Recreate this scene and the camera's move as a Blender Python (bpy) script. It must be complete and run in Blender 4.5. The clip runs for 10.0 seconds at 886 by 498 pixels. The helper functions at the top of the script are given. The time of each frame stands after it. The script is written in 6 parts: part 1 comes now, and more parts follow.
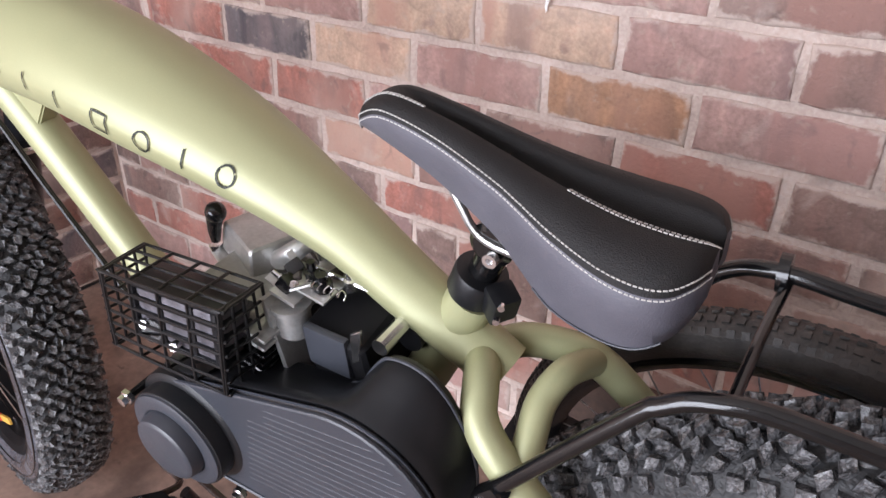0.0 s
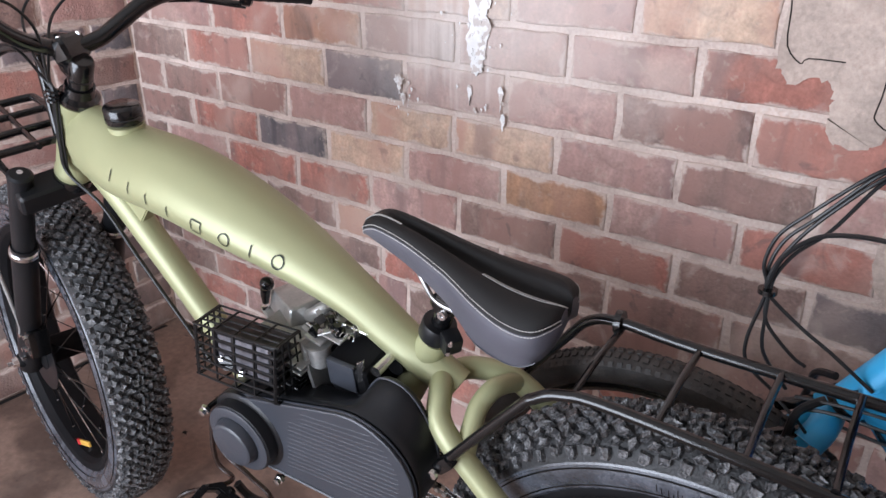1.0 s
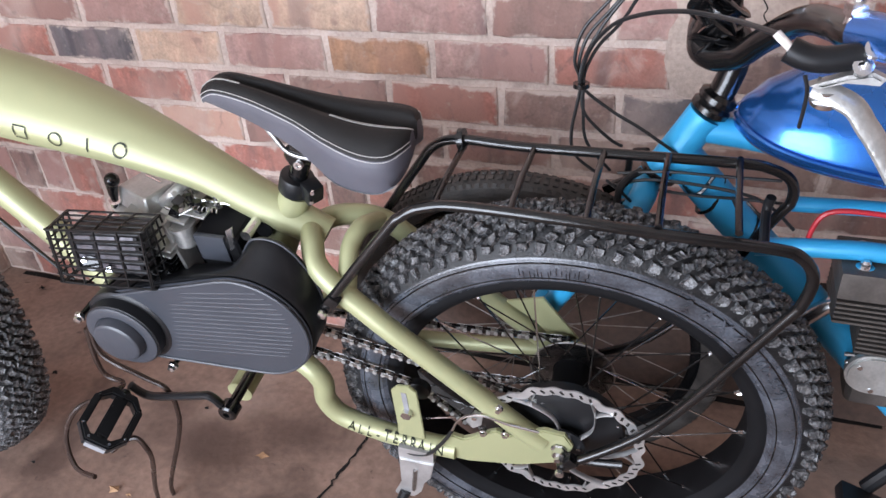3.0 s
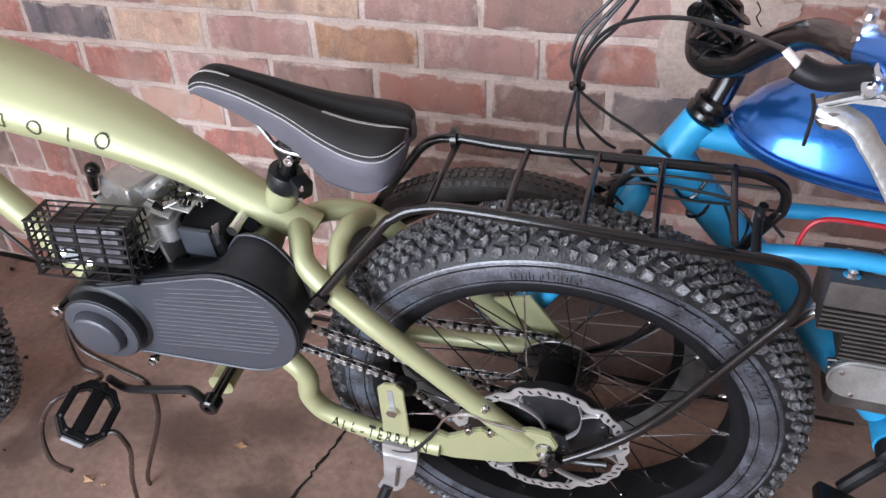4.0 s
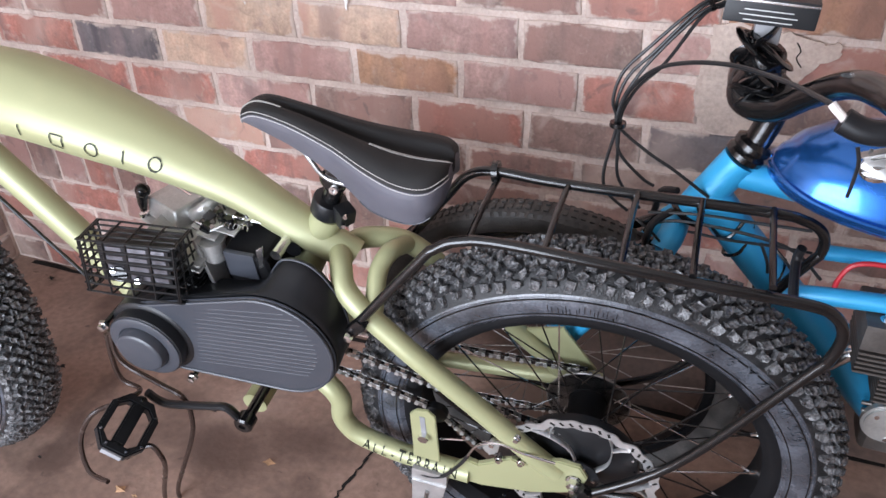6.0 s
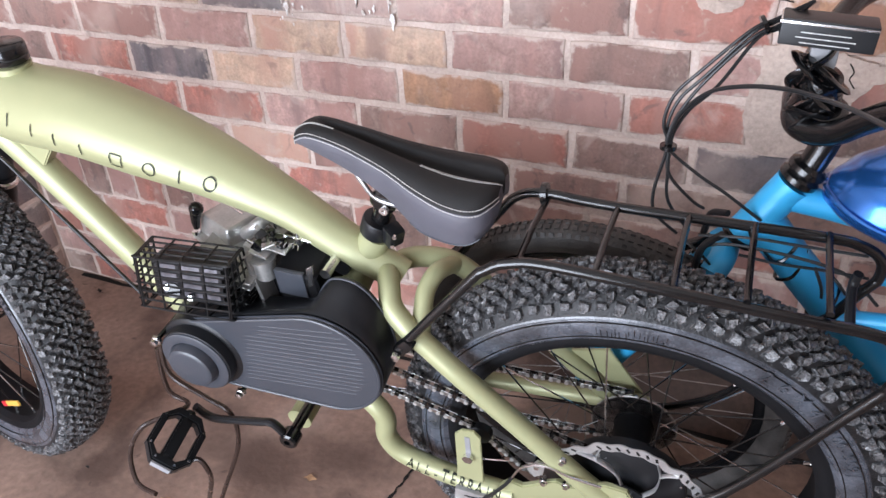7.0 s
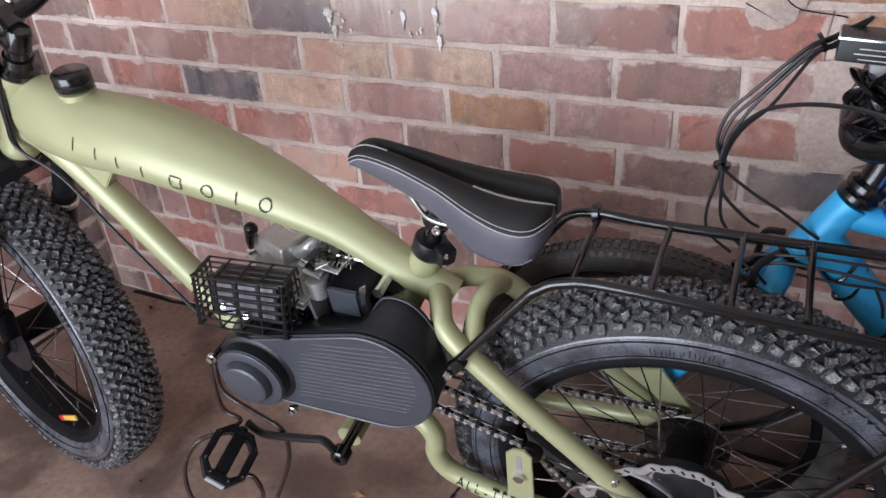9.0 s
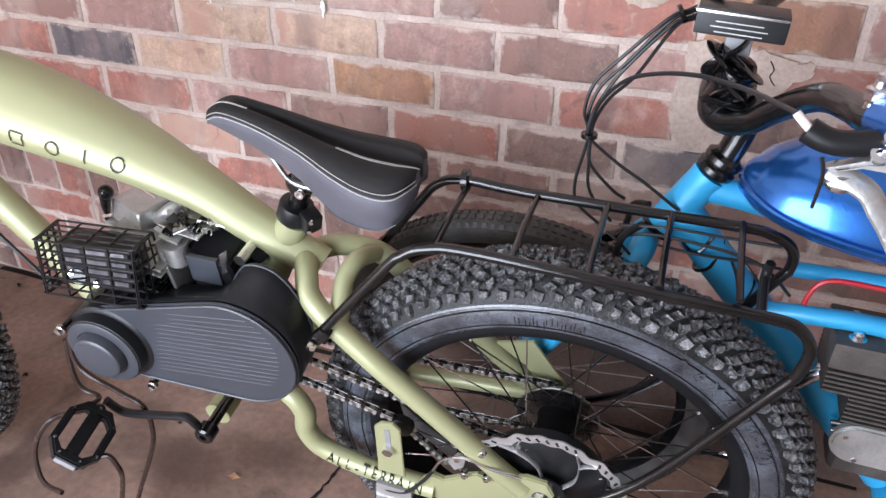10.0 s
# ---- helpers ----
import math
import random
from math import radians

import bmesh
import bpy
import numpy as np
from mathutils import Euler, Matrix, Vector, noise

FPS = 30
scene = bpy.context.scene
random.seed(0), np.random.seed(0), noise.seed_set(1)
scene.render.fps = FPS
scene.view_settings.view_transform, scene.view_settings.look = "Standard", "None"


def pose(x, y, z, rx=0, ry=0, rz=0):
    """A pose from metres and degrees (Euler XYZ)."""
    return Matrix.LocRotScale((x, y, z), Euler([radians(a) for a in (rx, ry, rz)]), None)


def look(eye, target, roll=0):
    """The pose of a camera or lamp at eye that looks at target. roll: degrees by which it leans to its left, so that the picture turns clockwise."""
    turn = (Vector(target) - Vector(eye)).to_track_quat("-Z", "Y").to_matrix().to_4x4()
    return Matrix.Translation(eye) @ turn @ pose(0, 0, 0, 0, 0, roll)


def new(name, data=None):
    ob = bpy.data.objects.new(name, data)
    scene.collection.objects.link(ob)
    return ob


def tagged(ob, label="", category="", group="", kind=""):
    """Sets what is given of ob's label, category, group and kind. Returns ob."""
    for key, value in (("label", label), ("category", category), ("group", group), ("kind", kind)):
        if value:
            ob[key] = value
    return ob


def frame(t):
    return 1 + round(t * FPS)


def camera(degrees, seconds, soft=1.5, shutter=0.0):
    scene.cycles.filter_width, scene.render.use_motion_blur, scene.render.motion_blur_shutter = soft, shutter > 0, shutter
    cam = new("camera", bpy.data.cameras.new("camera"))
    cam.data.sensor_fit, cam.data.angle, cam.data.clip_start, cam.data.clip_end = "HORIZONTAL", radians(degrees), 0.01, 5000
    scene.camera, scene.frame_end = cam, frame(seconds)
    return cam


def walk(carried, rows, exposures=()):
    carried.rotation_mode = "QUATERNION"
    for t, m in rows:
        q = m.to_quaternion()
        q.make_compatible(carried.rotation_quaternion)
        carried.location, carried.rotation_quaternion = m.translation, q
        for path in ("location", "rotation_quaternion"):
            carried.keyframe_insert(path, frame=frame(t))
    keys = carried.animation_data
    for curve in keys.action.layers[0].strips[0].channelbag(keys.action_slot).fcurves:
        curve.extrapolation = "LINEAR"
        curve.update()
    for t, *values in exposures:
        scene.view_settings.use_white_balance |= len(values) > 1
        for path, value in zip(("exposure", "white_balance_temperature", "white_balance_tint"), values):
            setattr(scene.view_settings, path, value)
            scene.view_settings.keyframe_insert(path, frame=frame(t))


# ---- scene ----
cam = camera(61.9, 10.0)
PATH = [
    (0, (0.755, -0.969, 1.046), (-0.252, 0.462, 0.077), 1.1),
    (0.5, (0.82, -1.111, 1.175), (-0.117, 0.392, 0.247), 3.6),
    (1, (0.97, -1.195, 1.223), (-0.095, 0.278, 0.388), 0.5),
    (1.5, (1.002, -1.3, 1.204), (0.135, 0.298, 0.371), -2.2),
    (2, (0.993, -1.337, 1.208), (0.191, 0.223, 0.246), -3.3),
    (2.5, (0.991, -1.318, 1.199), (0.203, 0.204, 0.169), -3.4),
    (3, (0.998, -1.285, 1.179), (0.356, 0.271, 0.099), -4.8),
    (3.2, (0.995, -1.28, 1.174), (0.391, 0.276, 0.072), -4.1),
    (4.3, (0.96, -1.269, 1.209), (0.393, 0.279, 0.076), -2.1),
    (4.5, (0.958, -1.273, 1.215), (0.38, 0.29, 0.11), -1.9),
    (5, (0.956, -1.277, 1.222), (0.359, 0.292, 0.136), -1.9),
    (5.5, (0.952, -1.281, 1.223), (0.333, 0.276, 0.131), -1.7),
    (6.8, (0.943, -1.283, 1.222), (0.283, 0.265, 0.142), -1.6),
    (7, (0.932, -1.289, 1.233), (0.214, 0.251, 0.177), -2.6),
    (7.5, (0.915, -1.306, 1.251), (0.08, 0.212, 0.251), -4.0),
    (8, (0.89, -1.325, 1.288), (-0.071, 0.194, 0.411), -4.1),
    (8.5, (0.882, -1.335, 1.291), (-0.166, 0.14, 0.438), -5.0),
    (9, (0.916, -1.3, 1.242), (0.1, 0.218, 0.228), -4.4),
    (9.5, (0.957, -1.275, 1.212), (0.369, 0.282, 0.101), -2.2),
    (10, (0.968, -1.269, 1.202), (0.371, 0.327, 0.155), 0.4),
]
EXPOSURES = [(0, 0.15, 6800, 14), (0.5, 0.05, 6550, 12), (1.0, -0.12, 6500, 10), (1.5, -0.23, 6500, 10), (2.0, 0.11, 6500, 10), (3.0, 0.29, 6500, 10), (4.5, 0.29, 6500, 10), (5.5, 0.29, 6500, 10), (7.0, 0.35, 6500, 10), (7.5, 0.33, 6500, 10), (8.0, -0.09, 6500, 10), (8.5, -0.34, 6500, 10), (9.0, -0.15, 6500, 10), (9.5, 0.23, 6500, 10), (10.0, 0.36, 6500, 10)]
walk(cam, [(t, look(eye, target, roll)) for t, eye, target, roll in PATH], EXPOSURES)

# ---- light: daylight from an open garage door behind the camera ----
world = bpy.data.worlds.new("world")
scene.world = world
world.use_nodes = True
sky = world.node_tree.nodes.new("ShaderNodeTexSky")
sky.sky_type = "NISHITA"
sky.sun_disc = False
sky.sun_elevation = radians(40)
sky.sun_rotation = radians(200)
world.node_tree.links.new(sky.outputs[0], world.node_tree.nodes["Background"].inputs[0])
world.node_tree.nodes["Background"].inputs[1].default_value = 0.08


def area_lamp(name, eye, target, sx, sy, power, color):
    lamp = bpy.data.lights.new(name, "AREA")
    lamp.shape, lamp.size, lamp.size_y, lamp.energy, lamp.color = "RECTANGLE", sx, sy, power, color
    ob = new(name, lamp)
    ob.matrix_world = look(eye, target)
    return ob


area_lamp("door_daylight", (-0.04, -2.67, 0.90), (-0.04, 0, 0.90), 1.76, 1.66, 104, (0.82, 0.895, 1.04))

# ---- materials ----


def material(name, color, rough=0.5, metal=0.0, vary=0.15, scale=8.0, fine=120.0, bump=0.05, coat=0.0, dark=None, rand=0.0, rough_vary=0.1, detail=6.0):
    """A node material: base colour broken up at two scales, with fine relief. rand: change from object to object."""
    m = bpy.data.materials.new(name)
    m.use_nodes = True
    nt = m.node_tree
    nd, ln = nt.nodes, nt.links
    b = nd["Principled BSDF"]
    co = nd.new("ShaderNodeTexCoord")
    big = nd.new("ShaderNodeTexNoise")
    big.inputs["Scale"].default_value, big.inputs["Detail"].default_value = scale, detail
    small = nd.new("ShaderNodeTexNoise")
    small.inputs["Scale"].default_value, small.inputs["Detail"].default_value = fine, 3.0
    ln.new(co.outputs["Object"], big.inputs["Vector"])
    ln.new(co.outputs["Object"], small.inputs["Vector"])
    ramp = nd.new("ShaderNodeValToRGB")
    ramp.color_ramp.elements[0].position, ramp.color_ramp.elements[1].position = 0.3, 0.7
    c = Vector(color)
    lo = Vector(dark) if dark else c * (1 - vary)
    ramp.color_ramp.elements[0].color, ramp.color_ramp.elements[1].color = (*lo, 1), (*[min(1, x) for x in c * (1 + vary * 0.6)], 1)
    ln.new(big.outputs[0], ramp.inputs[0])
    mix = nd.new("ShaderNodeMix")
    mix.data_type, mix.blend_type = "RGBA", "OVERLAY"
    mix.inputs[0].default_value = min(1, vary * 1.2)
    ln.new(ramp.outputs[0], mix.inputs[6])
    ln.new(small.outputs[0], mix.inputs[7])
    last = mix.outputs[2]
    if rand:
        info = nd.new("ShaderNodeObjectInfo")
        hsv = nd.new("ShaderNodeHueSaturation")
        mr = nd.new("ShaderNodeMapRange")
        mr.inputs[3].default_value, mr.inputs[4].default_value = 1 - rand, 1 + rand
        ln.new(info.outputs["Random"], mr.inputs[0])
        ln.new(mr.outputs[0], hsv.inputs["Value"])
        ln.new(last, hsv.inputs["Color"])
        last = hsv.outputs[0]
    ln.new(last, b.inputs["Base Color"])
    rr = nd.new("ShaderNodeMapRange")
    rr.inputs[3].default_value, rr.inputs[4].default_value = max(0.02, rough - rough_vary), min(1, rough + rough_vary)
    ln.new(big.outputs[0], rr.inputs[0])
    ln.new(rr.outputs[0], b.inputs["Roughness"])
    b.inputs["Metallic"].default_value = metal
    b.inputs["Coat Weight"].default_value = coat
    if metal == 0 and 0.007 < max(color) < 0.04:
        b.inputs["Specular IOR Level"].default_value = 0.32
    b.inputs["Coat Roughness"].default_value = 0.08
    if bump:
        bp = nd.new("ShaderNodeBump")
        bp.inputs["Strength"].default_value, bp.inputs["Distance"].default_value = bump, 0.004
        ln.new(small.outputs[0], bp.inputs["Height"])
        ln.new(bp.outputs[0], b.inputs["Normal"])
    return m


M_OLIVE = material("olive_paint", (0.355, 0.36, 0.2), 0.41, 0.22, 0.05, 5, 900, 0.02, rough_vary=0.05)
M_BLACK = material("black_paint", (0.0055, 0.0055, 0.006), 0.17, 0.0, 0.3, 20, 500, 0.03, coat=0.2, rough_vary=0.04)
M_SATIN = material("satin_black_plastic", (0.010, 0.0105, 0.012), 0.38, 0.0, 0.2, 15, 1500, 0.06)
M_COVER = material("grey_cover_plastic", (0.041, 0.045, 0.055), 0.36, 0.0, 0.1, 15, 1800, 0.08)
M_RUBBER = material("tyre_rubber", (0.078, 0.086, 0.103), 0.27, 0.0, 0.5, 24, 300, 0.25, coat=0.5, dark=(0.026, 0.028, 0.034))
M_RUBBER.node_tree.nodes["Principled BSDF"].inputs["Coat Roughness"].default_value = 0.25
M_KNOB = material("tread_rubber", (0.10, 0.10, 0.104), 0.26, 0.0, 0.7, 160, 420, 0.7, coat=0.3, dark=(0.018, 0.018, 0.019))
# tread rubber darkened to hold the shade between the knobs
M_GAP_SHADE = material("tread_gap_shade", (0.018, 0.018, 0.019), 0.45, 0.0, 0.4, 60, 300, 0.4)
M_DUSTY = material("dusty_tyre_rubber", (0.042, 0.037, 0.034), 0.55, 0.0, 0.4, 30, 300, 0.3, dark=(0.016, 0.015, 0.014))
M_CAGE = material("black_wire_enamel", (0.008, 0.008, 0.0085), 0.42, 0.0, 0.3, 20, 500, 0.03)
M_CHROME = material("bright_steel", (0.75, 0.75, 0.76), 0.22, 1.0, 0.1, 40, 400, 0.02)
M_ALU = material("cast_aluminium", (0.5, 0.5, 0.485), 0.38, 0.65, 0.15, 40, 250, 0.15)
M_DISC = material("brushed_disc_steel", (0.66, 0.66, 0.66), 0.33, 0.75, 0.2, 30, 500, 0.03)
M_CHAIN = material("chain_steel", (0.38, 0.37, 0.36), 0.4, 1.0, 0.3, 60, 300, 0.05)
M_SADDLE_TOP = material("saddle_vinyl_top", (0.010, 0.009, 0.009), 0.6, 0.0, 0.15, 30, 900, 0.3)
M_SADDLE_SIDE = material("saddle_vinyl_side", (0.088, 0.086, 0.104), 0.46, 0.0, 0.12, 30, 700, 0.2)
M_THREAD = material("white_thread", (0.5, 0.485, 0.46), 0.8, 0.0, 0.2, 200, 900, 0.1)
M_CYAN = material("cyan_paint", (0.035, 0.36, 0.66), 0.38, 0.1, 0.06, 6, 600, 0.02)
M_TANK = material("blue_metallic_paint", (0.03, 0.165, 0.54), 0.25, 0.8, 0.06, 6, 1500, 0.03, coat=0.6)
M_RED = material("red_plastic", (0.5, 0.02, 0.03), 0.4, 0.0, 0.1, 30, 400, 0.02)
M_MATT = material("matt_black_plastic", (0.008, 0.008, 0.009), 0.6, 0.0, 0.2, 15, 1500, 0.1)
M_MATT.node_tree.nodes["Principled BSDF"].inputs["Specular IOR Level"].default_value = 0.12
# dark brown standing in for the shade low behind the wheels
M_FOOT_SHADE = material("foot_shade_brown", (0.085, 0.052, 0.04), 0.8, 0.0, 0.4, 6, 90, 0.3)
M_CABLE = material("cable_sheath", (0.015, 0.015, 0.016), 0.35, 0.0, 0.2, 40, 400, 0.02)
M_SILENCER = material("silencer_steel", (0.15, 0.143, 0.16), 0.42, 0.3, 0.3, 30, 300, 0.05)
M_HOSE = material("rubber_hose", (0.035, 0.022, 0.018), 0.25, 0.0, 0.2, 40, 400, 0.02)
M_GREY = material("grey_plastic", (0.25, 0.25, 0.26), 0.5, 0.0, 0.1, 30, 400, 0.03)
M_DECAL = material("dark_decal", (0.015, 0.018, 0.012), 0.5, 0.0, 0.1, 50, 400, 0.0)
M_YELLOW = material("yellow_card", (0.6, 0.35, 0.06), 0.6, 0.0, 0.1, 50, 400, 0.0)
M_CONCRETE = material("floor_concrete", (0.29, 0.192, 0.147), 0.75, 0.0, 0.35, 3.0, 60, 0.25, dark=(0.15, 0.098, 0.076))
M_MORTAR = material("mortar", (0.66, 0.545, 0.485), 0.9, 0.0, 0.3, 9, 160, 0.9, dark=(0.50, 0.395, 0.345))
M_PLASTER = material("cement_render", (0.57, 0.455, 0.39), 0.9, 0.0, 0.3, 9, 150, 0.5)
M_CEIL = material("ceiling_board", (0.6, 0.58, 0.55), 0.9, 0.0, 0.1, 5, 80, 0.1)
M_WHITE = material("white_paint_splash", (0.9, 0.89, 0.88), 0.7, 0.0, 0.1, 30, 200, 0.2)
M_CASTDARK = material("dark_cast_alloy", (0.105, 0.092, 0.084), 0.5, 0.4, 0.2, 40, 250, 0.1)
M_LEAF = material("dry_leaf", (0.4, 0.24, 0.13), 0.8, 0.0, 0.3, 60, 400, 0.1)
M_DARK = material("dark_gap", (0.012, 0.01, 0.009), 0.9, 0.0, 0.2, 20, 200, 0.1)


def stain(m, col, scale, lo, hi, most):
    """Lays blotches of another colour over a material."""
    nd, ln = m.node_tree.nodes, m.node_tree.links
    b = nd["Principled BSDF"]
    src = b.inputs["Base Color"].links[0].from_socket
    co = nd.new("ShaderNodeNewGeometry")
    n = nd.new("ShaderNodeTexNoise")
    n.inputs["Scale"].default_value, n.inputs["Detail"].default_value, n.inputs["Distortion"].default_value = scale, 6, 0.4
    ln.new(co.outputs["Position"], n.inputs["Vector"])
    mr = nd.new("ShaderNodeMapRange")
    mr.interpolation_type = "SMOOTHSTEP"
    mr.inputs[1].default_value, mr.inputs[2].default_value, mr.inputs[4].default_value = lo, hi, most
    ln.new(n.outputs[0], mr.inputs[0])
    mx = nd.new("ShaderNodeMix")
    mx.data_type = "RGBA"
    ln.new(mr.outputs[0], mx.inputs[0])
    ln.new(src, mx.inputs[6])
    mx.inputs[7].default_value = (*col, 1)
    ln.new(mx.outputs[2], b.inputs["Base Color"])


stain(M_CONCRETE, (0.085, 0.052, 0.04), 4.6, 0.50, 0.66, 0.8)
stain(M_CONCRETE, (0.40, 0.31, 0.26), 2.3, 0.55, 0.75, 0.5)
stain(M_CONCRETE, (0.06, 0.04, 0.032), 28.0, 0.66, 0.74, 0.6)
stain(M_RUBBER, (0.02, 0.021, 0.024), 9.0, 0.5, 0.7, 0.7)
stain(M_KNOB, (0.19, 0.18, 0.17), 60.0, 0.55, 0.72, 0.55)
stain(M_MORTAR, (0.34, 0.25, 0.215), 20.0, 0.60, 0.76, 0.6)
stain(M_WHITE, (0.46, 0.36, 0.31), 55.0, 0.48, 0.58, 0.6)
stain(M_PLASTER, (0.36, 0.28, 0.24), 12.0, 0.5, 0.7, 0.6)


def brick_material(name, color, second, stain):
    """Fired clay: a body colour, a second fire-flashed colour in patches across the face, soot stains, lime bloom and pits."""
    m = material(name, color, 0.84, 0.0, 0.28, 34, 160, 0.55, rand=0.14)
    nt = m.node_tree
    nd, ln = nt.nodes, nt.links
    b = nd["Principled BSDF"]
    src = b.inputs["Base Color"].links[0].from_socket
    co = nd.new("ShaderNodeNewGeometry")
    info = nd.new("ShaderNodeObjectInfo")
    shift = nd.new("ShaderNodeVectorMath")
    shift.operation = "MULTIPLY_ADD"
    shift.inputs[1].default_value = (1, 1, 1)
    ln.new(co.outputs["Position"], shift.inputs[0])
    sc = nd.new("ShaderNodeMath")
    sc.operation = "MULTIPLY"
    sc.inputs[1].default_value = 37.0
    ln.new(info.outputs["Random"], sc.inputs[0])
    ln.new(sc.outputs[0], shift.inputs[2])
    for scale, col, lo, hi, most, own in ((7.0, second, 0.40, 0.60, 0.9, 1), (13.0, stain, 0.52, 0.72, 0.85, 1), (30.0, stain, 0.58, 0.72, 0.7, 0), (3.2, (0.60, 0.47, 0.40), 0.48, 0.76, 0.55, 0), (16.0, (0.60, 0.49, 0.43), 0.57, 0.76, 0.45, 0), (45.0, (0.5, 0.4, 0.33), 0.60, 0.74, 0.5, 0)):
        n = nd.new("ShaderNodeTexNoise")
        n.inputs["Scale"].default_value, n.inputs["Detail"].default_value = scale, 7
        n.inputs["Distortion"].default_value = 0.6
        off = nd.new("ShaderNodeVectorMath")
        off.operation = "MULTIPLY_ADD"
        off.inputs[1].default_value = (1, 1, 0.22) if own else (1, 1, 1)
        off.inputs[2].default_value = (scale * 1.7, hi * 9, lo * 5)
        ln.new(shift.outputs[0] if own else co.outputs["Position"], off.inputs[0])
        ln.new(off.outputs[0], n.inputs["Vector"])
        mr = nd.new("ShaderNodeMapRange")
        mr.interpolation_type = "SMOOTHSTEP"
        mr.inputs[1].default_value, mr.inputs[2].default_value = lo, hi
        mr.inputs[4].default_value = most
        ln.new(n.outputs[0], mr.inputs[0])
        mx = nd.new("ShaderNodeMix")
        mx.data_type = "RGBA"
        ln.new(mr.outputs[0], mx.inputs[0])
        ln.new(src, mx.inputs[6])
        mx.inputs[7].default_value = (*col, 1)
        src = mx.outputs[2]
    # mortar smeared raggedly over the arrises
    tc, sep = nd.new("ShaderNodeTexCoord"), nd.new("ShaderNodeSeparateXYZ")
    ln.new(tc.outputs["Generated"], sep.inputs[0])
    edges = []
    for axis, size in ((0, 0.2), (2, 0.0745)):
        half = nd.new("ShaderNodeMath")
        half.operation, half.inputs[1].default_value = "SUBTRACT", 0.5
        ln.new(sep.outputs[axis], half.inputs[0])
        ab = nd.new("ShaderNodeMath")
        ab.operation = "ABSOLUTE"
        ln.new(half.outputs[0], ab.inputs[0])
        d = nd.new("ShaderNodeMath")
        d.operation = "MULTIPLY_ADD"
        d.inputs[1].default_value, d.inputs[2].default_value = -size * 30, 0.5 * size * 30
        ln.new(ab.outputs[0], d.inputs[0])
        edges.append(d)
    near = nd.new("ShaderNodeMath")
    near.operation = "MINIMUM"
    ln.new(edges[0].outputs[0], near.inputs[0])
    ln.new(edges[1].outputs[0], near.inputs[1])
    n = nd.new("ShaderNodeTexNoise")
    n.inputs["Scale"].default_value, n.inputs["Detail"].default_value, n.inputs["Roughness"].default_value = 17.0, 8.0, 0.65
    ln.new(co.outputs["Position"], n.inputs["Vector"])
    tot = nd.new("ShaderNodeMath")
    tot.operation, tot.inputs[1].default_value = "MULTIPLY_ADD", 1.5
    ln.new(n.outputs[0], tot.inputs[0])
    ln.new(near.outputs[0], tot.inputs[2])
    mr = nd.new("ShaderNodeMapRange")
    mr.interpolation_type = "SMOOTHSTEP"
    mr.inputs[1].default_value, mr.inputs[2].default_value = 0.74, 0.98
    mr.inputs[3].default_value, mr.inputs[4].default_value = 0.85, 0.0
    ln.new(tot.outputs[0], mr.inputs[0])
    mx = nd.new("ShaderNodeMix")
    mx.data_type = "RGBA"
    ln.new(mr.outputs[0], mx.inputs[0])
    ln.new(src, mx.inputs[6])
    mx.inputs[7].default_value = (0.63, 0.52, 0.46, 1)
    ln.new(mx.outputs[2], b.inputs["Base Color"])
    return m


M_BRICKS = [
    brick_material("brick_red", (0.45, 0.187, 0.145), (0.41, 0.215, 0.175), (0.21, 0.128, 0.118)),
    brick_material("brick_orange", (0.49, 0.272, 0.165), (0.42, 0.225, 0.165), (0.17, 0.108, 0.086)),
    brick_material("brick_buff", (0.58, 0.410, 0.305), (0.53, 0.31, 0.240), (0.33, 0.215, 0.178)),
    brick_material("brick_brown", (0.275, 0.182, 0.155), (0.35, 0.198, 0.166), (0.150, 0.106, 0.099)),
    brick_material("brick_slate", (0.170, 0.156, 0.164), (0.25, 0.192, 0.19), (0.085, 0.078, 0.088)),
    brick_material("brick_pink", (0.47, 0.297, 0.262), (0.42, 0.24, 0.21), (0.28, 0.18, 0.168)),
]



